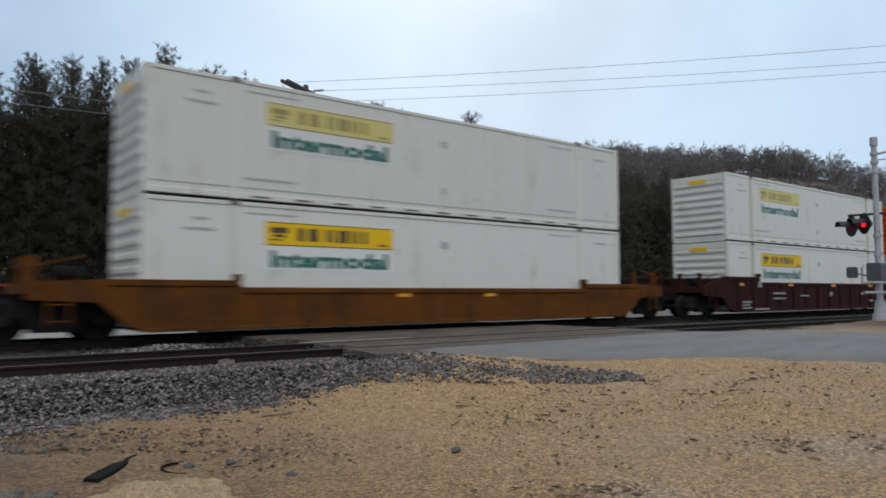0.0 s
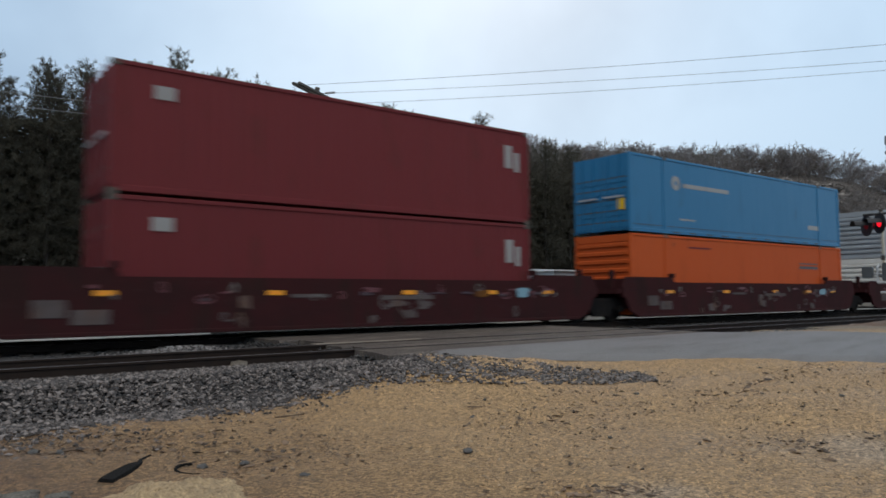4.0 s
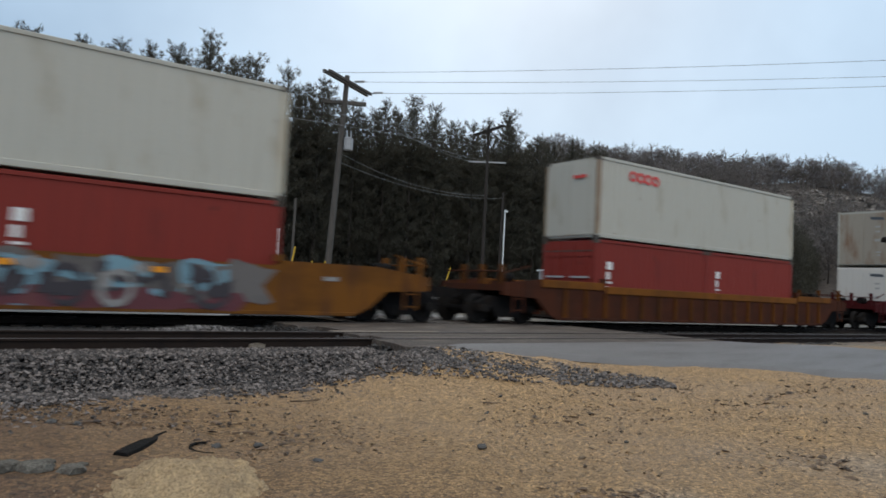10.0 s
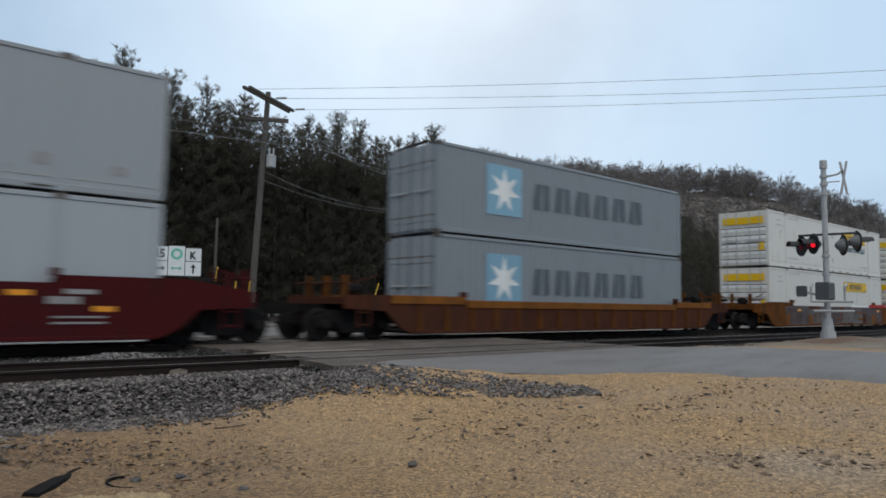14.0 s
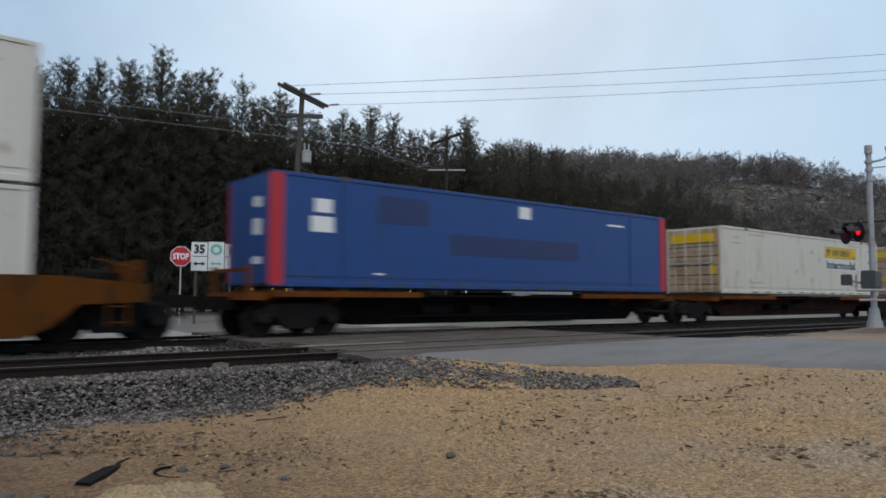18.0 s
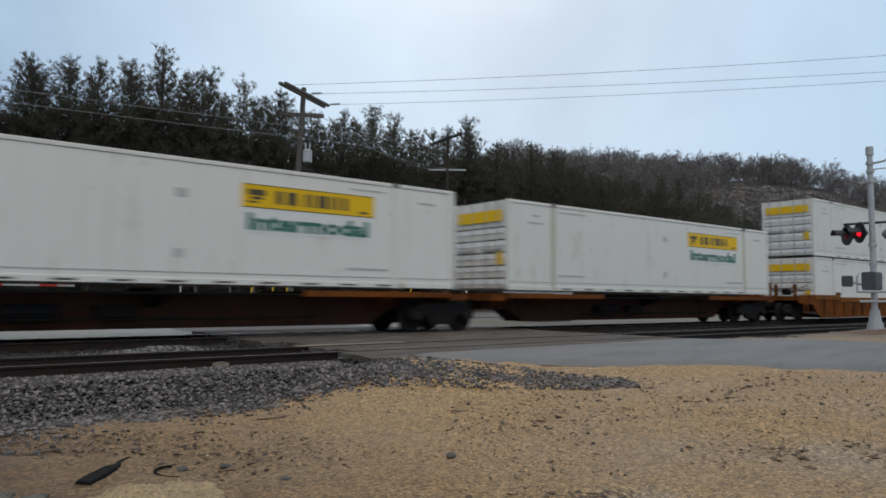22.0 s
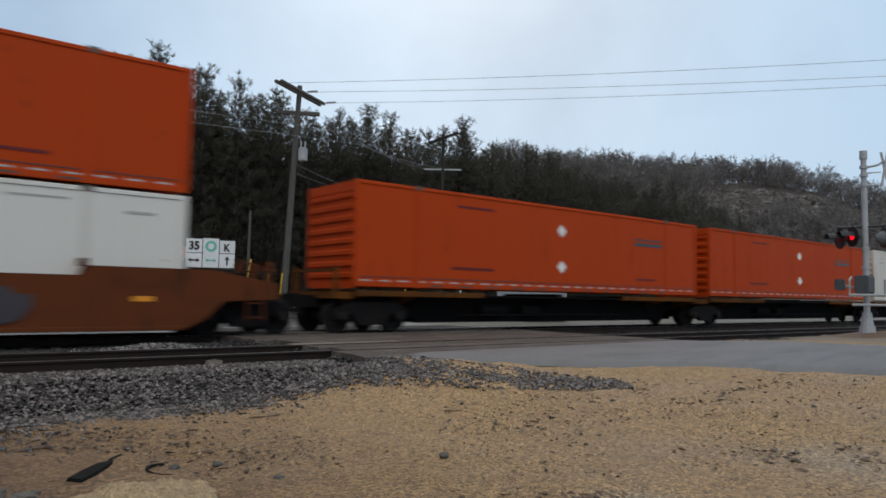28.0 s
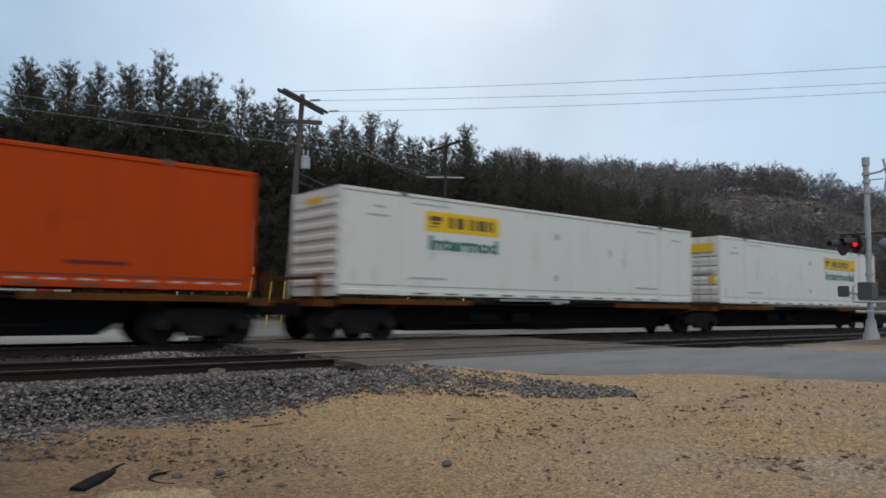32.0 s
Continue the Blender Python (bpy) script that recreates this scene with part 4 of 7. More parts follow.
def skyline(x, y):
    k = 52.0 / y
    return 0.95 + (float(np.interp(x * k, [a for a, _ in SKYLINE], [b for _, b in SKYLINE])) - 0.95) / k


rng = np.random.RandomState(5)
peaks = [4.0, 7.4, 9.4, 11.2, 13.5, 15.5, 18.3, 21.5, 24.3, 27.6, 30.6, 33.1, 35.9, 40.0, 44.2, 47.8, 52.8, 56.6]
for i, x in enumerate(peaks):
    pine(x, 52, skyline(x, 52), i % 7, rng.uniform(0, 360))
for x in list(np.arange(-8, 3, 2.2)) + list(np.arange(59, 76, 2.2)):
    pine(x + rng.uniform(-0.6, 0.6), 51.5 + rng.uniform(-0.6, 0.6), skyline(x, 52) * rng.uniform(0.88, 1.0), rng.randint(7), rng.uniform(0, 360))
for x in np.arange(-9, 74, 1.75):
    pine(x + rng.uniform(-0.7, 0.7), 53.8 + rng.uniform(-0.6, 0.6), skyline(x, 53.8) * rng.uniform(0.89, 0.975), rng.randint(7), rng.uniform(0, 360))
for x in np.arange(-9, 76, 3.4):
    pine(x + rng.uniform(-0.8, 0.8), 57 + rng.uniform(-1, 1), skyline(x, 57) * rng.uniform(0.88, 0.96), rng.randint(7), rng.uniform(0, 360))
# the wood's edge bends away to the east
for k in np.arange(0, 1.001, 0.04):
    for back in (0.0, 5.0):
        pine(74 + 66 * k - 0.5 * back + rng.uniform(-0.8, 0.8), 50 + 22 * k ** 1.3 + back + rng.uniform(-0.8, 0.8), 15.6 - 1.2 * k + rng.uniform(-1.6, 0.4), rng.randint(7), rng.uniform(0, 360))


def bare_tree(seed, height, limbs=7, twigs=9, thick=0.0032):
    """A short trunk, spreading limbs and a rounded head of fine bare twigs."""
    rng = np.random.RandomState(seed)
    v, f = [], []

    def bar(a, b, r0, r1):
        d = (b - a) / (np.linalg.norm(b - a) + 1e-9)
        u = np.cross(d, (0.3, 0.5, 0.81))
        u /= np.linalg.norm(u) + 1e-9
        w = np.cross(d, u)
        n0 = len(v)
        for c, r in ((a, r0), (b, r1)):
            for k in range(3):
                v.append(c + r * (math.cos(k * 2.094) * u + math.sin(k * 2.094) * w))
        for t in ((0, 1, 4, 3), (1, 2, 5, 4), (2, 0, 3, 5)):
            f.append((n0 + t[0], n0 + t[1], n0 + t[2]))
            f.append((n0 + t[0], n0 + t[2], n0 + t[3]))

    fork = np.array([rng.uniform(-0.4, 0.4), rng.uniform(-0.4, 0.4), height * 0.22])
    head, half = np.array([0, 0, height * 0.50]), np.array([0.44, 0.44, 0.48]) * height
    bar(np.zeros(3), fork, height * 0.018, height * 0.012)
    for i in range(limbs):
        q = rng.normal(0, 1, 3) + (0, 0, 0.35)
        q /= np.linalg.norm(q)
        end = head + q * half * rng.uniform(0.55, 0.8)
        bar(fork, end, height * 0.0055, height * 0.003)
        for j in range(4):
            w = q + rng.normal(0, 0.5, 3)
            w /= np.linalg.norm(w)
            tip = head + w * half * rng.uniform(0.72, 0.92)
            base = fork + (end - fork) * rng.uniform(0.5, 1.0)
            bar(base, tip, height * 0.003, height * 0.0015)
            for k in range(twigs):
                s = base + (tip - base) * rng.uniform(0.3, 1.0)
                g = w + rng.normal(0, 0.9, 3)
                g = g / np.linalg.norm(g) * height * rng.uniform(0.06, 0.15)
                e = np.cross(g, rng.normal(0, 1, 3))
                e = e / (np.linalg.norm(e) + 1e-9) * height * thick
                n0 = len(v)
                v.extend((s - e, s + e, s + g))
                f.append((n0, n0 + 1, n0 + 2))
    return np.array(v), np.array(f)


# the bluff: its ridge over the bearing from the lot, in degrees east of north
RIDGE = [(-60, 60), (20, 64), (38, 70), (42.4, 73), (45.6, 73.5), (48.3, 70.5), (53.6, 69.5), (57, 66), (62.6, 64), (66.2, 59), (69.5, 51.5), (72, 46), (73.1, 42), (76, 32), (82, 16), (90, 6), (105, 3)]


def ridge_height(bearing):
    return np.interp(bearing, [b for b, _ in RIDGE], [z for _, z in RIDGE]) - 13.0


def bluff_point(bearing, k, rough=True):
    """k runs from the foot (0) over the crest (1) and down behind it."""
    d = 118 + 212 * k
    rise = step(np.clip(k, 0, 1) * 0.96) ** 0.9 if k <= 1 else 1.0 - 0.25 * (k - 1)
    z = ridge_height(bearing) * rise
    if rough:
        z += 3.0 * noise.noise((bearing * 0.35, k * 6, 1.0)) * min(1.0, k * 3)
    b = radians(bearing)
    return d * math.sin(b), d * math.cos(b), z


def build_bluff():
    bs, ks = np.arange(-60, 106, 1.0), np.concatenate([np.arange(0, 1.01, 0.04), [1.15, 1.4, 2.0]])
    v = []
    for b in bs:
        for k in ks:
            v.append(bluff_point(b, k))
    w = len(ks)
    f = [(i * w + j, i * w + j + 1, (i + 1) * w + j + 1, (i + 1) * w + j) for i in range(len(bs) - 1) for j in range(w - 1)]
    structure("bluff", raw_mesh("bluff", v, f, True), SLOPE, "steep wooded bluff with pale rock showing through bare trees", "structure", "hill")


build_bluff()
VARIANTS = [bare_tree(70 + s, 13.0, 10, 24, 0.0042) for s in range(5)]
SIMPLE = [bare_tree(90 + s, 13.0, 7, 8, 0.0085) for s in range(5)]


def bare_wood(name, spots, mat, label, seed, shapes):
    rng = np.random.RandomState(seed)
    vs, fs, n0 = [], [], 0
    for x, y, z, s in spots:
        v, f = shapes[rng.randint(5)]
        a = rng.uniform(0, 6.28)
        c, d = math.cos(a), math.sin(a)
        q = v * s
        q = np.stack([q[:, 0] * c - q[:, 1] * d, q[:, 0] * d + q[:, 1] * c, q[:, 2]], -1) + (x, y, z - 0.4)
        vs.append(q)
        fs.append(f + n0)
        n0 += len(q)
    structure(name, raw_mesh(name, np.concatenate(vs).tolist(), np.concatenate(fs).tolist()), mat, label, "stuff", "bare trees")


rng = np.random.RandomState(8)
spots = [(*bluff_point(b, k), z) for b, k, z in zip(rng.uniform(39, 79, 250), rng.uniform(0.80, 1.0, 250), rng.choice([0.40, 0.55, 0.70, 0.85, 1.0], 250, p=[0.2, 0.3, 0.25, 0.15, 0.1]))]
bare_wood("bare_crest_trees", spots, TWIGS, "bare grey deciduous trees along the bluff top", 1, VARIANTS)
spots = []
while len(spots) < 760:
    b, k = rng.uniform(42, 82), rng.uniform(0.16, 0.92)
    if k < 0.45 and b < 58:
        continue
    if 59 < b < 72 and 0.36 < k < 0.76 and rng.uniform() < 0.85:
        continue
    spots.append((*bluff_point(b, k), rng.uniform(0.55, 1.1)))
spots += [(*bluff_point(b, k), z) for b, k, z in zip(rng.uniform(50, 80, 170), rng.uniform(0.86, 0.99, 170), rng.uniform(0.3, 0.5, 170))]
bare_wood("bare_slope_trees", spots, SLOPE_TWIGS, "bare brown trees covering the bluff", 2, SIMPLE)


def rock_ledges():
    """Broken ledges of tan stone on the steep middle of the bluff."""
    rng = np.random.RandomState(31)
    pts, sizes = [], []
    for k in np.arange(0.38, 0.74, 0.02):
        for b in np.arange(57, 74, 0.16):
            edge = min((b - 57) / 4, (74 - b) / 3, 1.0)
            if noise.noise((b * 0.45, k * 17, 3.0)) + 0.35 * edge > 0.04 + 0.5 * rng.uniform():
                x, y, z = bluff_point(b + rng.uniform(-0.1, 0.1), k + rng.uniform(-0.006, 0.006))
                pts.append((x, y, z + 0.3))
                sizes.append(rng.uniform(0.4, 1.1))
    rocks("rock_ledges", np.array(pts), np.array(sizes), LEDGE, "broken ledges of tan rock on the bluff", 0.75, 33, 1.5)


rock_ledges()

# ---------------------------------------------------------------- the crossing signal and roadside things


def crossing_signal():
    x, y, z = 22.33, 8.27, 0.08
    ob = thing("crossing_signal", "galvanised crossing mast with black light heads, one glowing red", "railroad signal", at=(x, y, z))
    part("mast", Geo().tube((0, 0, 0.5), (0, 0, 5.18), 0.085, 0.075, 12), GALV, ob)
    part("base", Geo().tube((0, 0, -0.15), (0, 0, 0.28), 0.24, 0.20, 12).tube((0, 0, 0.28), (0, 0, 0.66), 0.17, 0.12, 12), GALV, ob, "flared cast mast base")
    part("cap", Geo().tube((0, 0, 5.11), (0, 0, 5.35), 0.105, 0.10, 12), GALV, ob)
    for zz in (4.87, 4.63, 4.35, 1.95, 2.5):
        part("clamp", Geo().tube((0, 0, zz - 0.04), (0, 0, zz + 0.04), 0.11, 0.11, 12), GALV, ob)
    u, w = Vector((0.35, -0.937, 0)), Vector((-0.937, -0.35, 0))
    up = Vector((0, 0, 1))
    # the crossbuck stands edge on to the lot, on two brackets
    for s in (-1, 1):
        lean = (u * 0.17 * s + up).normalized()
        c = u * 0.52 + up * 4.79 + w * 0.03 * s
        side = lean.cross(w).normalized()
        g = Geo()
        g.v = [tuple(c + lean * a * 0.50 + side * b_ * 0.034 + w * q * 0.012) for a in (-1, 1) for b_, q in ((-1, -1), (1, -1), (1, 1), (-1, 1))]
        g.f = [(0, 1, 2, 3), (7, 6, 5, 4)] + [(k, k + 4, (k + 1) % 4 + 4, (k + 1) % 4) for k in range(4)]
        part("crossbuck_board", g, GALV, ob, "weathered grey crossbuck board")
    part("bracket", Geo().tube(up * 4.85, u * 0.36 + up * 4.91, 0.035, 0.03, 8).tube(u * 0.36 + up * 4.91, u * 0.52 + up * 5.03, 0.03, 0.03, 8), GALV, ob)
    part("bracket", Geo().tube(up * 4.69, u * 0.42 + up * 4.70, 0.018, 0.018, 6), GALV, ob)
    part("bracket", Geo().tube(u * -0.28 + up * 4.31, u * 0.30 + up * 4.33, 0.028, 0.028, 8), GALV, ob)
    part("cross_arm", Geo().tube(u * -0.72 + up * 3.12, u * 0.86 + up * 3.16, 0.035, 0.035, 8), SIGNAL_BLACK, ob, "black horizontal light arm")
    # two heads either way; the lit lens shows past its disc
    left, right = (u * -0.86 + w * 0.52).normalized(), (u * 0.93 + w * -0.36).normalized()
    for a, b_, d, lens, back in ((-0.30, 2.86, left, SIGNAL_LENS, SIGNAL_BLACK), (-0.62, 2.80, left, LENS_DIM, SIGNAL_BLACK), (0.44, 2.80, right, LENS_DARK, HEAD_GREY), (0.80, 2.90, right, LENS_DARK, HEAD_GREY)):
        c = u * a + up * b_
        head = part("light_head", Geo().tube(c - d * 0.20, c - d * 0.13, 0.06, 0.13, 14).tube(c - d * 0.13, c - d * 0.05, 0.13, 0.19, 14).tube(c - d * 0.05, c + d * 0.01, 0.19, 0.21, 14), back, ob, "round light housing")
        part("background_disc", Geo().tube(c + d * 0.01, c + d * 0.025, 0.30, 0.30, 20), SIGNAL_BLACK, head)
        part("lens", Geo().tube(c + d * 0.025, c + d * 0.05, 0.105, 0.09, 14), lens, head, "glowing red lens" if lens is SIGNAL_LENS else "dark red lens")
        part("hanger", Geo().tube(c + up * 0.16, c + up * 0.32, 0.03, 0.03, 6), SIGNAL_BLACK, head)
        hood = Geo()
        side = Vector((-d.y, d.x, 0))
        ring = [math.pi * k / 8 for k in range(0, 9)]
        for s in (0.025, 0.42):
            for r in (0.15, 0.14):
                hood.v += [tuple(c + d * s + r * (math.cos(q) * side + math.sin(q) * up)) for q in ring]
        m_ = len(ring)
        for k in range(m_ - 1):
            hood.f += [(k, k + 1, 2 * m_ + k + 1, 2 * m_ + k), (m_ + k + 1, m_ + k, 3 * m_ + k, 3 * m_ + k + 1), (2 * m_ + k, 2 * m_ + k + 1, 3 * m_ + k + 1, 3 * m_ + k)]
        part("hood", hood, SIGNAL_BLACK, head)
    # the gate mechanism between two guard hoops, with the arm lowered
    part("gate_mechanism", Geo().bevel_box(-0.28, 0.16, -0.16, 0.22, 1.20, 1.72, 0.04), DARK_CASE, ob, "grimy grey gate mechanism case")
    c = u * -0.66 + up * 1.47
    part("counterweight", Geo().bevel_box(c.x - 0.05, c.x + 0.05, c.y - 0.14, c.y + 0.14, 1.30, 1.62, 0.03), DARK_CASE, ob, "grey counterweight plate")
    part("counterweight_arm", Geo().tube(u * -0.60 + up * 1.45, u * 0.1 + up * 1.25, 0.035, 0.035, 6), GALV, ob)
    for zz, e0, e1 in ((1.16, -0.42, 0.66), (0.88, -0.36, 0.68)):
        for k in (0.30, -0.30):
            part("guard_bar", Geo().tube(u * e0 + w * k + up * zz, u * e1 + w * k + up * zz, 0.035, 0.035, 6), GALV, ob, "pale guard rail")
    for e in (-0.42, 0.46):
        part("guard_hoop", Geo().polytube([u * e + w * 0.3 + up * 1.16, u * e + w * 0.3 + up * 1.58, u * (e + 0.05) + w * 0.1 + up * 1.68, u * (e + 0.05) + w * -0.1 + up * 1.68, u * e + w * -0.3 + up * 1.58, u * e + w * -0.3 + up * 1.16], 0.03, 6), GALV, ob)
    n_ = 10
    for k in range(n_):
        a, b_ = 0.62 + 0.42 * k, 0.62 + 0.42 * (k + 1)
        part("gate_arm", Geo().tube(u * a + up * 1.03, u * b_ + up * 1.03, 0.05, 0.05, 4), STRIPE_RED if k % 2 else SIGN_WHITE, ob, "red stretch of the gate arm" if k % 2 else "white stretch of the gate arm")
    part("arm_light", Geo().tube(u * 1.72 + up * 1.08, u * 1.72 + up * 1.20, 0.06, 0.05, 10), SIGNAL_LENS, ob, "small red light on the gate arm")
    return ob


crossing_signal()


def signal_bungalow():
    """The pale metal equipment hut beyond the tracks."""
    ob = thing("signal_bungalow", "pale grey metal signal equipment hut beyond the tracks", "equipment hut", at=(24.5, 23.55, -0.12))
    part("body", Geo().bevel_box(0.0, 2.4, 0.0, 2.45, 0.1, 2.2, 0.015), GREY_LIGHT, ob)
    part("plinth", Geo().box(0.05, 2.35, 0.05, 2.4, -0.1, 0.1), DARK_CASE, ob)
    part("roof", Geo().prism_x([(-0.10, 2.2), (2.55, 2.2), (2.55, 2.25), (1.225, 2.32), (-0.10, 2.25)], -0.10, 2.5), SIGN_WHITE, ob, "white overhanging roof")
    door = part("door", Geo().bevel_box(0.75, 1.6, -0.025, -0.003, 0.2, 2.05, 0.008), GREY_LIGHT, ob)
    part("handle", Geo().box(0.83, 0.87, -0.06, -0.025, 1.05, 1.25), DARK_CASE, door)
    part("vent", Geo().box(-0.02, -0.003, 0.9, 1.5, 1.6, 1.85), DARK_CASE, ob)


signal_bungalow()


def far_gate():
    """The gate on the other side of the tracks: its arm and tip light show between the cars."""
    ob = thing("crossing_gate", "lowered red and white crossing gate beyond the tracks", "crossing gate", at=(-2.4, 24.6, -0.12))
    part("mast", Geo().tube((0, 0, -0.1), (0, 0, 3.6), 0.08, 0.07, 10).tube((0, 0, -0.1), (0, 0, 0.4), 0.2, 0.12, 10), GALV, ob)
    part("gate_mechanism", Geo().bevel_box(-0.2, 0.2, -0.2, 0.2, 0.95, 1.5, 0.03), DARK_CASE, ob)
    for k in range(15):
        a, b_ = Vector((0.2, -0.04, 1.385)).lerp(Vector((7.03, -1.05, 1.37)), k / 15), Vector((0.2, -0.04, 1.385)).lerp(Vector((7.03, -1.05, 1.37)), (k + 1) / 15)
        part("gate_arm", Geo().tube(a, b_, 0.038, 0.038, 4), STRIPE_RED if k % 3 == 1 else GALV, ob)
    part("tip_light", Geo().tube((6.75, -1.0, 1.42), (6.75, -1.0, 1.58), 0.08, 0.07, 10), SIGNAL_LENS, ob, "small red light on the arm")


far_gate()


def dirt_mound():
    rng_ = np.random.RandomState(3)
    geo = Geo()
    for i in range(19):
        for j in range(19):
            a, b = -1 + i / 9, -1 + j / 9
            r = math.hypot(a, b)
            z = 0.20 * max(0.0, 1 - r ** 1.6) - 0.03 + rng_.uniform(-0.012, 0.012)
            geo.v.append((a * 2.6, b * 1.5, z))
    geo.f = [(i * 19 + j, (i + 1) * 19 + j, (i + 1) * 19 + j + 1, i * 19 + j + 1) for i in range(18) for j in range(18)]
    geo.smooth = True
    ob = structure("mound", geo, GROUND, "low gravel mound at the foot of the signal mast", "structure", "mound")
    ob.location = (23.2, 8.0, 0.05)


dirt_mound()


RUBBER = material("torn_black_rubber", (0.010, 0.0095, 0.009), 0.85, 0, (0.022, 0.02, 0.018), 8, 0.4, 0.5, 40, spec=0.12)


CONCRETE = material("grimy_broken_concrete", (0.15, 0.138, 0.118), 0.9, 0, (0.07, 0.06, 0.05), 9, 0.6, 0.8, 45, (0.6, 1.35), spec=0.15)


def debris():
    """The torn strip of black rubber and the pale sand heap on the lot, with a few stones."""
    geo = Geo()
    line = [(0, 0), (0.16, 0.21), (0.30, 0.42), (0.40, 0.56), (0.46, 0.72), (0.58, 0.86)]
    wide = [0.066, 0.070, 0.058, 0.030, 0.016, 0.010]
    for (x, y), w in zip(line, wide):
        geo.v += [(x - w, y + w * 0.6, 0.0), (x + w, y - w * 0.6, 0.0), (x + w * 0.8, y - w * 0.5, 0.012 + 0.62 * w), (x - w * 0.5, y + w * 0.3, 0.016 + 0.75 * w)]
    for k in range(len(line) - 1):
        a, b = 4 * k, 4 * k + 4
        for i in range(4):
            j = (i + 1) % 4
            geo.f.append((a + i, a + j, b + j, b + i))
    geo.f += [(3, 2, 1, 0), (20, 21, 22, 23)]
    ob = thing("rubber_strip", "torn strip of black rubber lying on the gravel", "debris", at=(1.32, 6.18, -0.55))
    part("strip", geo, RUBBER, ob)
    ob = thing("rubber_scrap", "curled scrap of black rubber on the gravel", "debris", at=(2.05, 6.26, float(ground_height(2.05, 6.26))))
    part("scrap", Geo().polytube([Vector((0.14 * math.cos(a), 0.22 * math.sin(a), 0.012)) for a in np.linspace(1.2, 4.6, 9)], 0.014, 5), RUBBER, ob)
    ob = thing("wood_scrap", "small tan scrap of wood leaning against the side of the rail", "debris", at=(4.3, 11.04, -0.035))
    part("chip", Geo().prism_y([(-0.15, -0.16), (0.11, -0.16), (0.14, -0.055), (0.02, -0.03), (-0.12, -0.05)], -0.02, 0.02), PALE_TIMBER, ob)
    for x, y, a, n_ in ((1.25, 7.76, 0.3, 0.34), (2.55, 6.75, 2.6, 0.22), (3.9, 8.3, 0.1, 0.42), (5.2, 6.4, 0.5, 0.2), (6.1, 7.3, 2.9, 0.26), (8.6, 5.0, 0.2, 0.3)):
        g = float(ground_height(x, y))
        ob = thing("stick", "short dark broken stick on the gravel", "stick", "sticks on the lot", at=(x, y, g))
        part("stem", Geo().polytube([Vector((n_ * k * math.cos(a), n_ * k * math.sin(a), 0.012 + 0.006 * math.sin(5 * k + x))) for k in (-0.5, -0.2, 0.1, 0.35, 0.5)], 0.011, 5), CLODS, ob)
    sand = Geo()
    rng_ = np.random.RandomState(9)
    n_ = 60
    for i in range(n_ + 1):
        for j in range(n_ + 1):
            a, b = -1.25 + 2.5 * i / n_, -1.25 + 2.5 * j / n_
            r = math.hypot(a, b) * (1 + 0.22 * noise.noise((a * 1.6, b * 1.6, 4.0)) + 0.12 * noise.noise((a * 6, b * 6, 7.0)))
            lumps = 0.05 * noise.noise((a * 4, b * 4, 1.0)) + 0.034 * noise.noise((a * 9, b * 9, 2.0)) + 0.016 * noise.noise((a * 22, b * 22, 3.0))
            sand.v.append((a * 0.54, b * 0.62, 0.12 * (1 - r ** 1.4) + (lumps if r < 1.1 else 0) + rng_.uniform(-0.004, 0.004)))
    sand.f = [(i * (n_ + 1) + j, (i + 1) * (n_ + 1) + j, (i + 1) * (n_ + 1) + j + 1, i * (n_ + 1) + j + 1) for i in range(n_) for j in range(n_)]
    sand.smooth = True
    ob = structure("sand_mound", sand, material("pale_damp_sand", (0.42, 0.30, 0.168), 0.9, 0, (0.26, 0.185, 0.11), 6, 0.6, 1.0, 48, (0.55, 1.4)), "small lumpy heap of pale sand on the lot", "", "sand heap")
    ob.location = (1.66, 5.35, -0.55)
    for x, y, s in ((0.72, 5.98, 0.13), (0.93, 5.86, 0.10), (0.55, 6.12, 0.11), (0.80, 6.16, 0.08), (1.02, 6.02, 0.06)):
        rng_ = np.random.RandomState(int(x * 1000))
        bm = bmesh.new()
        bmesh.ops.create_icosphere(bm, subdivisions=2, radius=s)
        for v in bm.verts:
            v.co *= rng_.uniform(0.82, 1.12)
            v.co.z = max(-0.4 * s, min(0.42 * s, 0.62 * v.co.z))
        me = bpy.data.meshes.new("concrete_chunk")
        bm.to_mesh(me)
        bm.free()
        me.materials.append(CONCRETE)
        ob = tagged(new("concrete_chunk", me), "broken chunk of pale grey concrete beside the sand heap", "rubble", "broken concrete on the lot")
        ob.matrix_world = pose(x, y, float(ground_height(x, y)) + s * 0.33, 0, 0, rng_.uniform(0, 360))
    for x, y, s in ((4.35, 5.33, 0.05), (8.2, 6.33, 0.04), (9.56, 4.2, 0.035), (2.7, 5.45, 0.05), (5.9, 4.9, 0.025), (2.14, 6.3, 0.05), (6.5, 7.6, 0.03), (2.48, 6.2, 0.045), (1.05, 7.9, 0.05), (1.25, 7.75, 0.04)):
        rng_ = np.random.RandomState(int(x * 100))
        bm = bmesh.new()
        bmesh.ops.create_icosphere(bm, subdivisions=2, radius=s)
        for v in bm.verts:
            v.co *= rng_.uniform(0.8, 1.15)
            v.co.z *= 0.6
        me = bpy.data.meshes.new("stone")
        bm.to_mesh(me)
        bm.free()
        me.materials.append(DARK_STONES)
        ob = tagged(new("stone", me), "dark stone lying on the tan gravel", "stone", "stones on the lot")
        ob.location = (x, y, float(ground_height(x, y)) + s * 0.25)


debris()


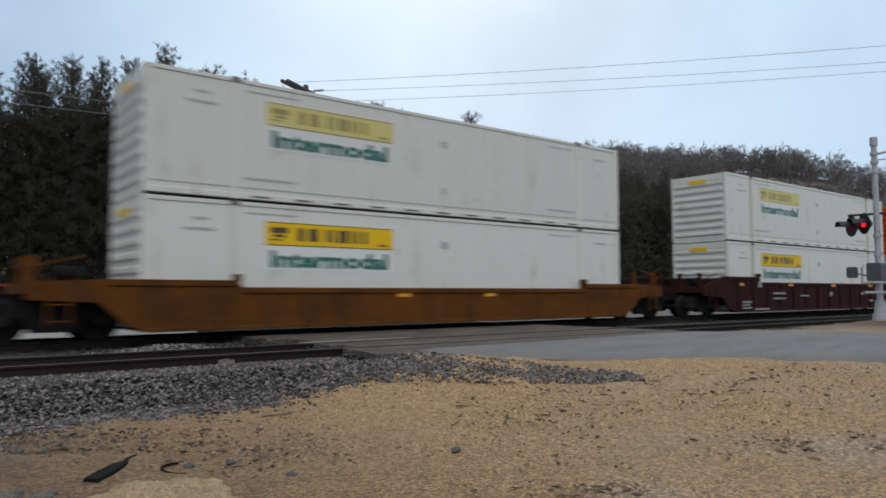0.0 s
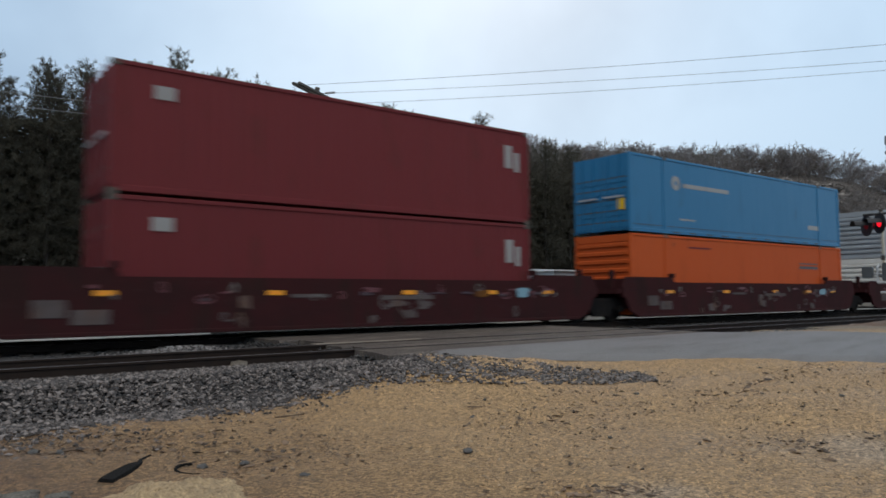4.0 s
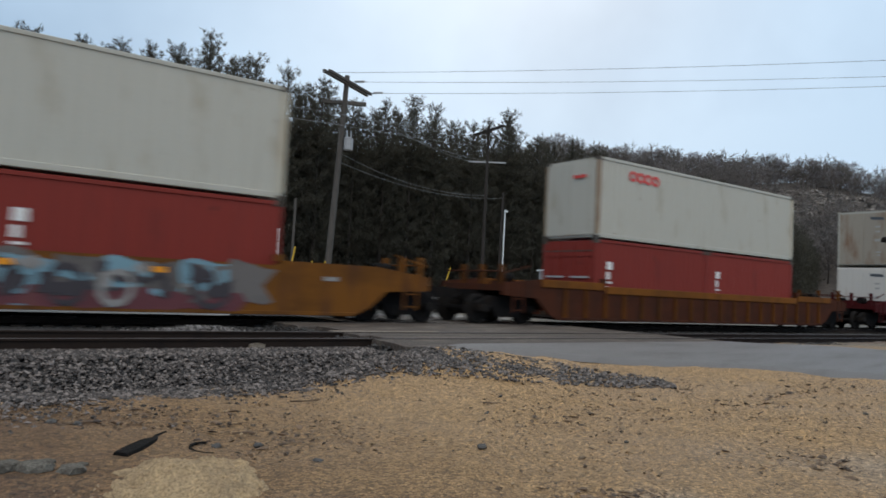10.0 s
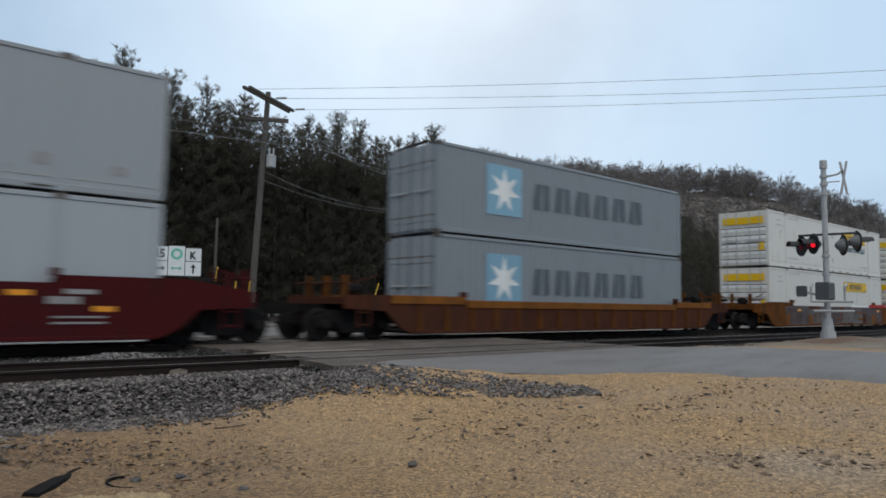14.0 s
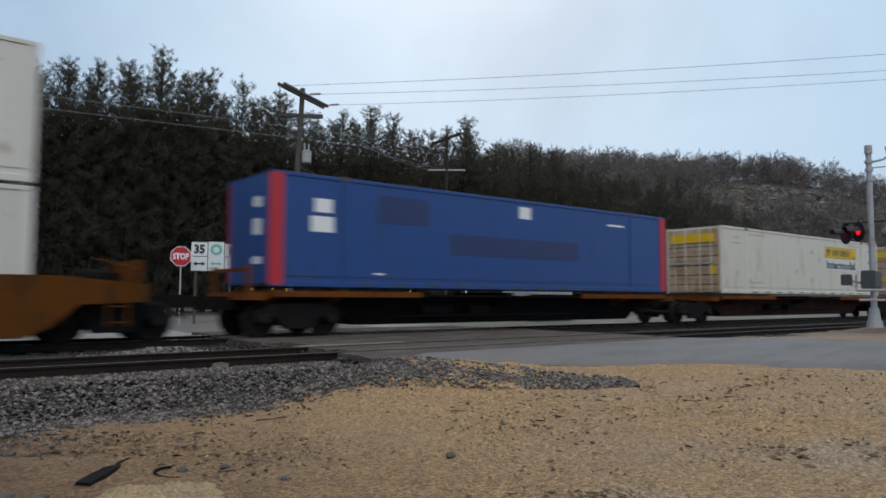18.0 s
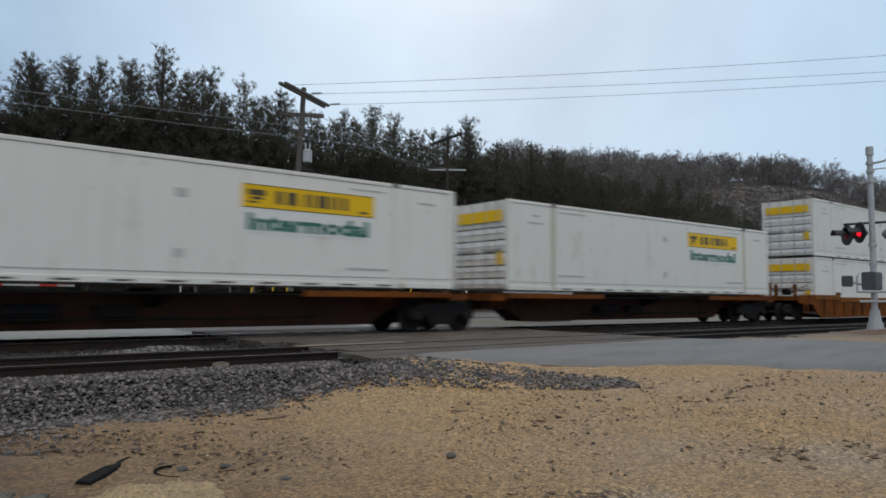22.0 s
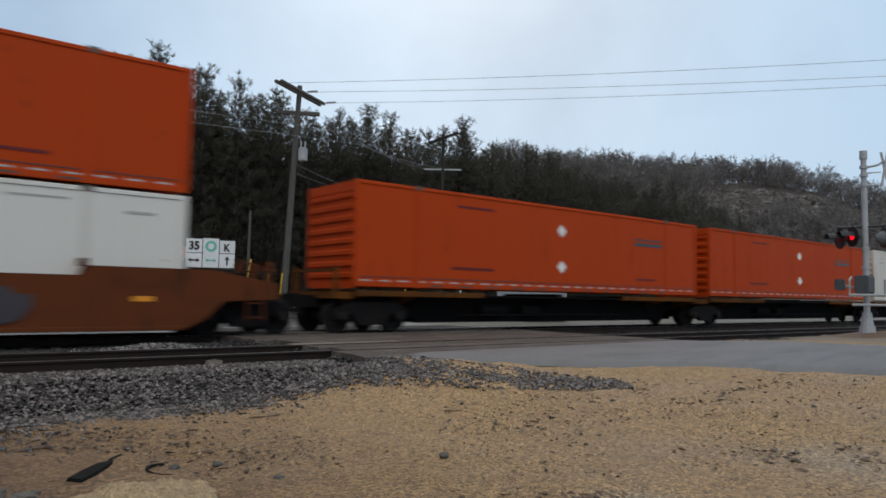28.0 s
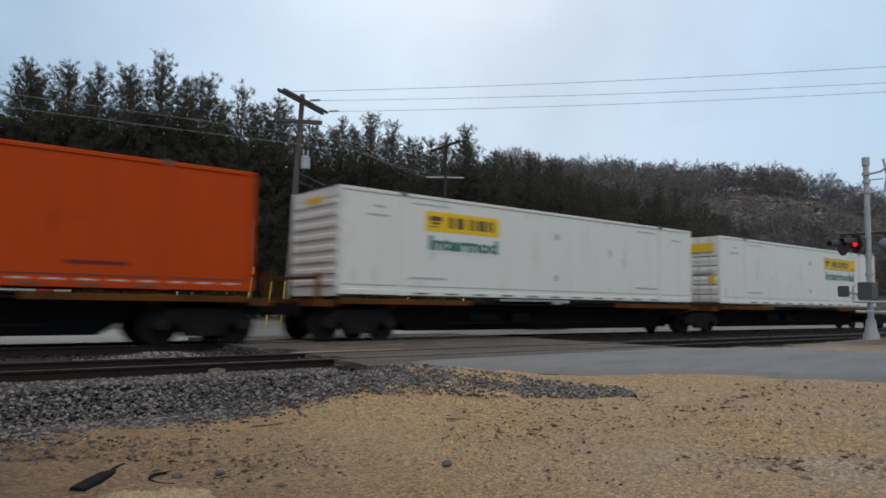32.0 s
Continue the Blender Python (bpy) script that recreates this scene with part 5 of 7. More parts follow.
def span_wire(parent, a, b, sag, r=0.012, mat=None):
    geo = Geo()
    geo.polytube([Vector(a).lerp(Vector(b), k / 16) - Vector((0, 0, 4 * sag * (k / 16) * (1 - k / 16))) for k in range(17)], r)
    return part("wire", geo, mat or WIRE, parent)


def utility_poles():
    one = thing("utility_pole", "weathered wooden utility pole with two crossarms and a grey transformer", "utility pole", "power line")
    b, t = Vector((16.75, 33.95, -0.2)), Vector((17.32, 33.85, 12.1))
    at = lambda k: b.lerp(t, k)
    part("shaft", Geo().tube(b, t, 0.19, 0.13, 10), POLE_WOOD, one)
    arm_way = Vector((0.85, 0.53, 0.0)).normalized()
    c = at(0.965)
    part("crossarm", Geo().tube(c - arm_way * 2.3 + Vector((0, 0, 0.02)), c + arm_way * 2.3, 0.10, 0.10, 4), POLE_WOOD, one)
    part("crossarm", Geo().tube(c - arm_way * 2.25 + Vector((0.15, -0.25, 0.02)), c + arm_way * 2.25 + Vector((0.15, -0.25, 0.02)), 0.09, 0.09, 4), POLE_WOOD, one)
    side = Vector((0.87, -0.49, 0)).normalized()
    c2 = at(0.88)
    part("crossarm", Geo().tube(c2 - side * 1.15, c2 + side * 1.15, 0.13, 0.13, 4), POLE_WOOD, one)
    for s in (-1, 1):
        part("brace", Geo().tube(c2 + side * 0.6 * s, at(0.82), 0.03, 0.03, 5), POLE_WOOD, one)
    tank = at(0.70) + side * 0.42
    part("transformer", Geo().tube(tank - Vector((0, 0, 0.32)), tank + Vector((0, 0, 0.28)), 0.25, 0.25, 14).tube(tank + Vector((0, 0, 0.28)), tank + Vector((0, 0, 0.36)), 0.28, 0.16, 14), GALV, one, "grey cylindrical transformer")
    for k, dx in enumerate((-0.12, 0.12)):
        part("bushing", Geo().tube(tank + Vector((dx, 0, 0.34)), tank + Vector((dx, 0, 0.72)), 0.05, 0.035, 8), PORCELAIN, one)
    two = thing("utility_pole", "slender dark wooden utility pole with a pale lower crossarm", "utility pole", "power line")
    b2, t2 = Vector((28.15, 35.1, -0.2)), Vector((28.2, 35.1, 11.45))
    at2 = lambda k: b2.lerp(t2, k)
    part("shaft", Geo().tube(b2, t2, 0.12, 0.085, 10), POLE_DARK, two)
    d2 = Vector((0.02, -1.0, 0)).normalized()
    part("crossarm", Geo().tube(at2(0.97) - d2 * 1.4, at2(0.985) + d2 * 1.4, 0.10, 0.10, 4), POLE_DARK, two)
    part("crossarm", Geo().tube(at2(0.80) - side * 1.2, at2(0.805) + side * 1.2, 0.06, 0.06, 4), GALV, two)
    for s in (-1, 1):
        part("brace", Geo().tube(at2(0.81) + side * 0.7 * s, at2(0.92), 0.025, 0.025, 5), POLE_DARK, two)
    # line wires over the crossing, and the runs along the woods
    east = [(44.1, 4.1, 12.85), (46.0, 4.9, 12.55), (45.7, 4.6, 12.05)]
    lines = thing("power_lines", "thin grey power lines strung between poles", "power lines")
    ends = [c - arm_way * 1.6 + Vector((0, 0, 0.12)), c + Vector((0, 0, 0.1)), c + arm_way * 2.1 + Vector((0, 0, 0.06))]
    for e, w in zip(ends, east):
        span_wire(lines, e, w, 0.30, 0.0105)
    for e, f_, s in (((17.28, 33.73, 9.95), (-10.2, 32.3, 8.75), 0.1), ((17.29, 33.73, 9.37), (-10.2, 32.3, 8.25), 0.1)):
        span_wire(lines, e, f_, s, 0.013, WIRE_PALE)
    for k, (p, q) in enumerate((((17.28, 33.73, 9.95), (27.64, 35.89, 10.83)), ((17.29, 33.73, 9.37), (28.1, 35.44, 10.17)), (c2 + side, at2(0.80) - side), (c2, at2(0.81)), (at(0.66), at2(0.62)), (at(0.62), (30.6, 36.2, 7.2)))):
        span_wire(lines, p, q, (0.05, 0.05, 0.45, 0.5, 0.6, 0.6)[k], 0.011, WIRE_PALE)
    for e in ends[1:]:
        d = (Vector(east[1]) - e).normalized()
        part("insulator", Geo().tube(e + d * 0.45, e + d * 1.0, 0.06, 0.06, 8), PORCELAIN, lines, "grey strain insulator")
    third = thing("service_pole", "slim pale service pole with a meter", "utility pole", "power line")
    part("shaft", Geo().tube((30.55, 36.3, -0.2), (30.65, 36.3, 7.6), 0.10, 0.08, 8), POLE_DARK, third)
    part("conduit", Geo().tube((30.75, 36.2, -0.2), (30.8, 36.2, 6.4), 0.05, 0.05, 6).tube((30.8, 36.2, 6.4), (30.95, 36.1, 6.3), 0.07, 0.05, 6), SIGN_WHITE, third, "white conduit with a weather head")
    stake = thing("marker_pole", "bare wooden pole beside the highway", "pole")
    part("shaft", Geo().tube((13.25, 30.4, -0.2), (13.28, 30.4, 4.75), 0.075, 0.06, 8), POLE_WOOD, stake)
    for x, y, lx, n_ in ((12.05, 28.3, 0.42, 2.45), (13.4, 29.0, 0.22, 1.9), (14.3, 29.4, 0.16, 1.95), (23.4, 33.0, 0.75, 2.2)):
        guy = thing("guy_guard", "slanted yellow plastic guy wire guard", "guy guard", "yellow guy guards")
        part("sleeve", Geo().tube((x, y, -0.1), (x + lx, y, n_), 0.035, 0.035, 6), GUARD_YELLOW, guy)


utility_poles()


def sign_face(parent, name, geo, mat, text=None, ink=None, box=None):
    ob = part(name, geo, mat, parent)
    if text:
        x, z, w, h_ = box
        t = part("legend", lettering(text, h_, w).copy(), ink, ob)
        t.location = (x, -0.022, z)
    return ob


def road_signs():
    stop = thing("stop_sign", "red octagonal stop sign on a steel post", "stop sign", at=(9.05, 27.45, -0.1))
    stop.matrix_world = pose(9.05, 27.45, -0.1, 0, 0, -18)
    part("post", Geo().box(-0.03, 0.03, 0.012, 0.06, -0.2, 3.0), GALV, stop)
    part("border", Geo().disc_y(0, 2.62, 0.405, -0.006, 0.012, 8, math.pi / 8), SIGN_WHITE, stop)
    sign_face(stop, "face", Geo().disc_y(0, 2.62, 0.375, -0.012, -0.006, 8, math.pi / 8), SIGN_RED, "STOP", SIGN_WHITE, (-0.29, 2.49, 0.58, 0.26))
    ob = thing("route_sign", "white route marker panels with arrows on two wooden posts", "road sign", at=(0, 0, 0))
    ob.matrix_world = pose(10.25, 27.6, -0.1, 0, 0, -18)
    for x in (-0.55, 0.75):
        part("post", Geo().box(x - 0.045, x + 0.045, 0.02, 0.11, -0.2, 2.3), POLE_WOOD, ob)
    sign_face(ob, "route_panel", Geo().box(-0.72, -0.12, -0.01, 0.02, 2.68, 3.22), SIGN_WHITE, "35", LETTER_BLACK, (-0.62, 2.77, 0.40, 0.36))
    sign_face(ob, "route_panel", Geo().box(0.54, 1.12, -0.01, 0.02, 2.68, 3.18), SIGN_WHITE, "K", LETTER_BLACK, (0.70, 2.75, 0.24, 0.30))
    scenic = part("scenic_route_panel", Geo().box(-0.09, 0.51, -0.01, 0.02, 2.10, 3.25), SIGN_WHITE, ob, "pale panel with a green round emblem")
    part("emblem", Geo().ring_y(0.21, 2.94, 0.22, 0.22, 0.55, -0.02, -0.012, 20), SIGN_GREEN, scenic)
    for x0, x1, up in ((-0.72, -0.12, 0), (0.54, 1.12, 1)):
        p = part("arrow_panel", Geo().box(x0, x1, -0.01, 0.02, 2.10, 2.65), SIGN_WHITE, ob)
        cx, cz = (x0 + x1) / 2, 2.375
        if up:
            g = Geo().box(cx - 0.03, cx + 0.03, -0.02, -0.012, cz - 0.18, cz + 0.08).prism_y([(cx - 0.10, cz + 0.05), (cx + 0.10, cz + 0.05), (cx, cz + 0.20)], -0.02, -0.012)
        else:
            g = Geo().box(cx - 0.12, cx + 0.12, -0.02, -0.012, cz - 0.03, cz + 0.03).prism_y([(cx - 0.10, cz - 0.09), (cx - 0.10, cz + 0.09), (cx - 0.22, cz)][::-1], -0.02, -0.012).prism_y([(cx + 0.10, cz - 0.09), (cx + 0.22, cz), (cx + 0.10, cz + 0.09)], -0.02, -0.012)
        part("arrow", g, LETTER_BLACK, p)
    g = Geo().box(0.09, 0.33, -0.02, -0.012, 2.36, 2.41).prism_y([(0.1, 2.31), (0.1, 2.46), (0.0, 2.385)][::-1], -0.02, -0.012).prism_y([(0.32, 2.31), (0.42, 2.385), (0.32, 2.46)], -0.02, -0.012)
    part("arrow", g, SIGN_GREEN, scenic)


road_signs()

# ---------------------------------------------------------------- the train
SPEED = 21.95
# train's offsets from an even pace, in metres by the second, fitted to the camera's view
PACE = [(0, 0.0), (1, 0.0), (2, -0.02), (3, 0.01), (4.5, -0.03), (6, 0.02), (7, -0.01), (8, -0.08), (9, -0.14), (10, 0.14), (11, 0.10), (12, 0.05), (13, 0.02), (14.5, -0.02),
        (16, -0.07), (17, 0.01), (18, 0.18), (19, 0.0), (20, -0.01), (21, -0.01), (22, -0.04), (23, 0.07), (24, 0.04), (25, 0.10), (26, 0.16), (27.2, -0.05), (28.5, -0.11), (29, -0.03),
        (30, -0.04), (31, -0.03), (32, 0.22)]
MOVING = []
LONG, WIDE, TALL = 16.154, 2.59, 2.896


def plate_body(L, W, H):
    """A box in one piece whose sides carry shallow upright seams."""
    n, y = int(L / 1.23), W / 2 - 0.025
    near = [(0.03, -y)]
    for k in range(1, n):
        x = k * L / n
        near += [(x - 0.03, -y), (x - 0.01, -y - 0.003), (x + 0.01, -y - 0.003), (x + 0.03, -y)]
    near.append((L - 0.03, -y))
    return Geo().prism_z(near + [(x, -b) for x, b in near[::-1]], 0.10, H - 0.02)


def iso_body(L, W, H):
    """A box in one piece whose long sides are folded into upright corrugations."""
    line, x, k = [], 0.10, 0
    pitch = [0.072, 0.068, 0.072, 0.068]
    while x < L - 0.10:
        line.append((x, -(W / 2 - 0.012 - (0.0 if k % 4 in (0, 3) else 0.036))))
        x += pitch[k % 4]
        k += 1
    line.append((L - 0.10, -(W / 2 - 0.012)))
    return Geo().prism_z([(0.05, -W / 2 + 0.05)] + line + [(L - 0.05, -W / 2 + 0.05), (L - 0.05, W / 2 - 0.05)] + [(x, -b) for x, b in line[::-1]] + [(0.05, W / 2 - 0.05)], 0.06, H - 0.03)


def slab(x0, x1, z0, z1, y=0.0, t=0.008, slant=0.0):
    """A thin raised patch on the near side; slant leans its upright edges."""
    return Geo().prism_y([(x0, z0), (x1, z0), (x1 + slant, z1), (x0 + slant, z1)], y - t, y)


def marks(rows, y):
    g = Geo()
    for x0, x1, z0, z1 in rows:
        g.prism_y([(x0, z0), (x1, z0), (x1, z1), (x0, z1)], y - 0.006, y)
    return g


def each_mark(name, rows, y, mat, ob, label=""):
    for r in rows:
        r = tuple(round(q, 3) for q in r)
        part(name, lambda: marks([r], y), mat, ob, label, key=("mark", r, round(y, 4)))


def strokes(x, z, w, h, seed, y, wide=0.07):
    """Looping painted strokes, one ribbon."""
    rng_ = np.random.RandomState(seed)
    n = 14
    a0, turn = rng_.uniform(0, 6), rng_.choice([-1, 1]) * rng_.uniform(5, 8)
    pts = []
    for i in range(n):
        k = i / (n - 1)
        a = a0 + turn * k
        r = 0.55 + 0.45 * math.sin(3 * k + a0)
        pts.append((x + w / 2 * (r * math.cos(a) + 0.5 * (k - 0.5)), z + h / 2 * (0.35 + 0.65 * r) * math.sin(a)))
    g = Geo()
    for i in range(n):
        p, q = pts[max(0, i - 1)], pts[min(n - 1, i + 1)]
        dx, dz = q[0] - p[0], q[1] - p[1]
        m = math.hypot(dx, dz) + 1e-6
        t = wide * (0.5 + 0.5 * math.sin(math.pi * i / (n - 1)))
        nx, nz = -dz / m * t, dx / m * t
        for yy in (y - 0.005, y):
            g.v += [(pts[i][0] - nx, yy, pts[i][1] - nz), (pts[i][0] + nx, yy, pts[i][1] + nz)]
    for i in range(n - 1):
        a, b = 4 * i, 4 * i + 4
        g.f += [(a, a + 1, b + 1, b), (a + 1, a + 3, b + 3, b + 1), (a + 3, a + 2, b + 2, b + 3), (a + 2, a, b, b + 2)]
    return g


def blob(x, z, w, h, seed, y, spiky=0.35, n=14):
    rng_ = np.random.RandomState(seed)
    pts = []
    for i in range(n):
        a = i * 2 * math.pi / n
        r = 1 + spiky * rng_.uniform(-1, 1)
        c, s = math.cos(a), math.sin(a)
        pts.append((x + w / 2 * r * math.copysign(abs(c) ** 0.55, c), z + h / 2 * min(1.12, r) * math.copysign(abs(s) ** 0.55, s)))
    return Geo().prism_y(pts, y - 0.006, y)


def decor_intermodal(ob, L, y, end="L", pale=False, ink=None, panel=True, shift=0.0, cut=False):
    """The yellow name panel, its name as plain black shapes, and the green word under it."""
    x = (2.83 if end == "L" else L - 6.30) + shift
    wide = 2.86 if cut else 3.68
    sign = part("name_panel", lambda: slab(x, x + wide, 1.90, 2.47, y), SIGN_YELLOW_PALE if pale else SIGN_YELLOW, ob, "yellow name panel", key=("panel", x, y, cut))
    bars = [(0.14, 0.42, 0.12, 0.16), (0.02, 3.66, 0.548, 0.565), (0.02, 3.66, 0.006, 0.022), (3.24, 3.48, 0.08, 0.14)]
    bars += [(0.14, 0.60, 0.30, 0.44), (0.22, 0.52, 0.20, 0.27)]
    bars += [(a, a + w, 0.13, 0.45) for a, w in ((0.86, 0.17), (1.16, 0.26), (1.62, 0.10), (1.80, 0.10), (2.00, 0.26), (2.34, 0.10), (2.52, 0.10), (2.74, 0.12))]
    each_mark("name_shape", [(x + a, x + b, 1.90 + c, 1.90 + d) for a, b, c, d in bars if not cut or b < wide], y - 0.008, NAME_FADED if pale else NAME_DARK, sign)
    if panel:
        part("decal", lambda: slab(x, x + wide, 1.30, 1.895, y, 0.004), DECAL, ob, "clean white decal under the word", key=("decal", x, y, cut))
        word = new("lettering", word_mesh(ink or LETTER_GREEN, cut))
        word.parent = ob
        word.location = (x + 0.14, y - 0.008, 1.36)
    small = [(0.9, 1.6, 2.18, 2.24), (1.1, 1.45, 2.42, 2.48), (2.35, 3.7, 2.62, 2.66), (2.3, 3.6, 0.52, 0.58), (L - 3.6, L - 2.3, 0.50, 0.56), (L - 1.3, L - 0.7, 2.4, 2.46), (L - 3.5, L - 2.4, 2.60, 2.64), (0.5 * L + 0.1, 0.5 * L + 0.35, 2.0, 2.2), (0.5 * L + 0.1, 0.5 * L + 0.3, 0.65, 0.85)]
    each_mark("stencil_mark", small, y, LETTER_DIM, ob)


WORDS = {}


def word_mesh(ink, cut=False):
    if (ink.name, cut) not in WORDS:
        me = (lettering("Intermod", 0.42, 2.66) if cut else lettering("Intermodal", 0.42, 3.38)).copy()
        me.materials.append(ink)
        WORDS[ink.name, cut] = me
    return WORDS[ink.name, cut]


def decor_slanted(ob, L, y, ink=None, sub=True):
    """Five slanted blue blocks for the name, and a grey word below."""
    ink = ink or LETTER_NAVY

    lo, hi, lean = 1.50, 2.20, 0.30
    k = lambda z: lean * (z - lo) / (hi - lo)
    bar = lambda x, w, z0, z1: Geo().prism_y([(x + k(z0), z0), (x + w + k(z0), z0), (x + w + k(z1), z1), (x + k(z1), z1)], y - 0.008, y)
    for x, w, z0, z1 in ((5.75, 0.95, lo, lo + 0.17), (5.75, 0.95, lo + 0.26, lo + 0.43), (5.75, 0.95, lo + 0.53, hi), (6.88, 0.28, lo, hi), (7.26, 0.28, lo, hi), (7.64, 0.28, lo, hi), (8.05, 0.28, lo, hi),
                         (8.48, 0.72, lo + 0.05, lo + 0.25), (8.48, 0.72, lo + 0.45, hi), (9.40, 0.82, lo + 0.48, hi), (9.58, 0.34, lo, lo + 0.42)):
        part("name_block", lambda: bar(x, w, z0, z1), ink, ob, "plain slanted name block", key=("slanted", x, z0, y))
    if sub:
        if "small" not in WORDS:
            WORDS["small"] = lettering("INTERMODAL", 0.24, 3.3).copy()
            WORDS["small"].materials.append(LETTER_DIM)
        word = new("lettering", WORDS["small"])
        word.parent, word.location = ob, (7.15, y - 0.008, 1.02)
    each_mark("stencil_mark", [(0.7, 1.15, 1.05, 1.12), (0.7, 1.1, 0.92, 0.99), (2.35, 2.6, 0.85, 1.05), (L - 3.8, L - 3.1, 2.28, 2.38), (L - 2.9, L - 2.5, 2.28, 2.38), (L - 1.5, L - 1.2, 2.3, 2.4)], y, LETTER_DIM, ob)


def end_marks(ob):
    """Name bar and number bars on the leading end."""
    part("end_mark", lambda: Geo().prism_x([(-0.98, 2.40), (-0.34, 2.44), (-0.30, 2.58), (-0.94, 2.54)], -0.010, -0.002), LETTER_DARK, ob, "dark name bar on the end", key="endname")
    for z0, z1, y0, y1 in ((2.02, 2.10, -0.80, -0.55), (1.78, 1.86, -0.78, -0.58), (1.30, 1.44, -0.80, -0.52), (0.72, 0.80, -0.85, -0.60), (0.58, 0.64, -0.80, -0.64)):
        part("end_mark", lambda: Geo().box(-0.010, -0.002, y0, y1, z0, z1), LETTER_DIM, ob, key=("endmark", z0))


def decor_short_word(ob, y, dx=0.0, tall=1.0):
    """Bright blue bars and rings for a shorter name."""
    def wedge(x0, x1, x2, x3, z0, z1):
        return Geo().prism_y([(x0 + dx, z0 * tall), (x1 + dx, z0 * tall), (x3 + dx, z1 * tall), (x2 + dx, z1 * tall)], y - 0.008, y)

    shapes = [wedge(2.49, 2.86, 2.49, 3.02, 0.75, 2.08), wedge(3.75, 4.12, 3.55, 4.12, 0.75, 2.08), wedge(3.16, 3.42, 2.98, 3.14, 0.75, 1.45),
              Geo().box(5.58 + dx, 5.97 + dx, y - 0.008, y, 0.75, 2.05 * tall), Geo().box(5.36 + dx, 6.24 + dx, y - 0.012, y - 0.008, 1.40 * tall, 1.62 * tall), Geo().box(8.63 + dx, 8.95 + dx, y - 0.008, y, 0.75, 1.68 * tall)]
    shapes += [Geo().ring_y(cx + dx, 1.20 * tall, r, 0.48 * tall, 0.56, y - 0.008, y, 24) for cx, r in ((4.88, 0.46), (6.80, 0.43), (7.90, 0.47))]
    shapes.append(Geo().ring_y(9.18 + dx, 1.20 * tall, 0.47, 0.48 * tall, 0.52, y - 0.013, y - 0.0085, 24))
    for g in shapes:
        part("name_block", g, LETTER_BLUE, ob, "plain bright blue shape")
    each_mark("stencil_mark", [(10.9, 11.3, 1.55, 1.62), (10.9, 11.3, 1.40, 1.46), (10.95, 11.2, 1.7, 1.76)], y, LETTER_DIM, ob)


def decor_rings(ob, L, y, H):
    for i in range(5):
        part("name_ring", lambda: Geo().ring_y(3.6 + i * 1.22, 1.36, 0.39, 0.40, 0.52, y - 0.008, y), RING_BLUE, ob, "plain royal blue ring", key=("rings", i, y))
    each_mark("stencil_mark", [(0.65, 1.45, 1.93, 1.98), (1.65, 2.75, 1.95, 2.1), (0.9, 1.1, 1.98, 2.25)], y, RING_BLUE, ob)


def decor_red_emblem(ob, L, y):
    part("end_emblem", lambda: Geo().box(-0.05, -0.03, -0.72, -0.16, 2.06, 2.17), LETTER_RED, ob, "red mark on the end", key="endred")
    for i in range(4):
        part("emblem_ring", lambda: Geo().ring_y(1.76 + 0.40 * i, 2.27 - 0.01 * i, 0.21, 0.19, 0.5, y - 0.008, y, 14), LETTER_RED, ob, "plain red ring", key=("red", i, y))


def decor_star(ob, L, y):
    part("emblem_panel", lambda: slab(2.1, 3.75, 0.78, 2.42, y, 0.006), LIGHT_BLUE, ob, "light blue square panel", key=("star_panel", y))
    pts = [(2.92 + (0.74 if k % 2 == 0 else 0.30) * math.sin(k * math.pi / 7), 1.6 + (0.74 if k % 2 == 0 else 0.30) * math.cos(k * math.pi / 7)) for k in range(14)]
    part("emblem", lambda: Geo().prism_y(pts[::-1], y - 0.014, y - 0.006), LETTER_GHOST, ob, "white seven-pointed star", key=("star", y))

    for i in range(6):
        x = 4.35 + i * 1.13
        part("name_block", lambda: Geo().prism_y([(x, 1.15), (x + 0.36, 1.15), (x + 0.44, 2.02), (x + 0.12, 2.02)], y - 0.008, y), LETTER_DARK, ob, "plain dark grey block", key=("starname", i, y))
        part("name_block", lambda: Geo().prism_y([(x + 0.54, 1.15), (x + 0.86, 1.15), (x + 0.80, 2.02), (x + 0.50, 2.02)], y - 0.008, y), LETTER_DARK, ob, "plain dark grey block", key=("starname2", i, y))


def decor_orange(ob, L, y, end="L", dots=True):
    x = L - 4.10 if end == "R" else 2.6
    each_mark("name_bar", [(x, x + 1.75, 2.03, 2.09), (x, x + 1.75, 1.82, 1.95)], y, BLACK_TAG, ob, "dark brown name bar")
    if dots:
        for z in (0.88, 2.08):
            part("white_dot", lambda z=z: Geo().disc_y(L / 2, z, 0.215, y - 0.008, y, 4), LETTER_GHOST, ob, "white diamond", key=("dot", z, y))
    each_mark("reflective_tape", [(0.2 + 0.61 * i, 0.2 + 0.61 * i + 0.34, 0.205, 0.245) for i in range(26)], y, LETTER_DIM, ob, "white reflective dash")
    each_mark("stencil_mark", [(3.3, 5.0, 0.62, 0.70), (L - 4, L - 2.8, 0.55, 0.62), (3.5, 5.0, 2.45, 2.52)], y, BURGUNDY, ob)


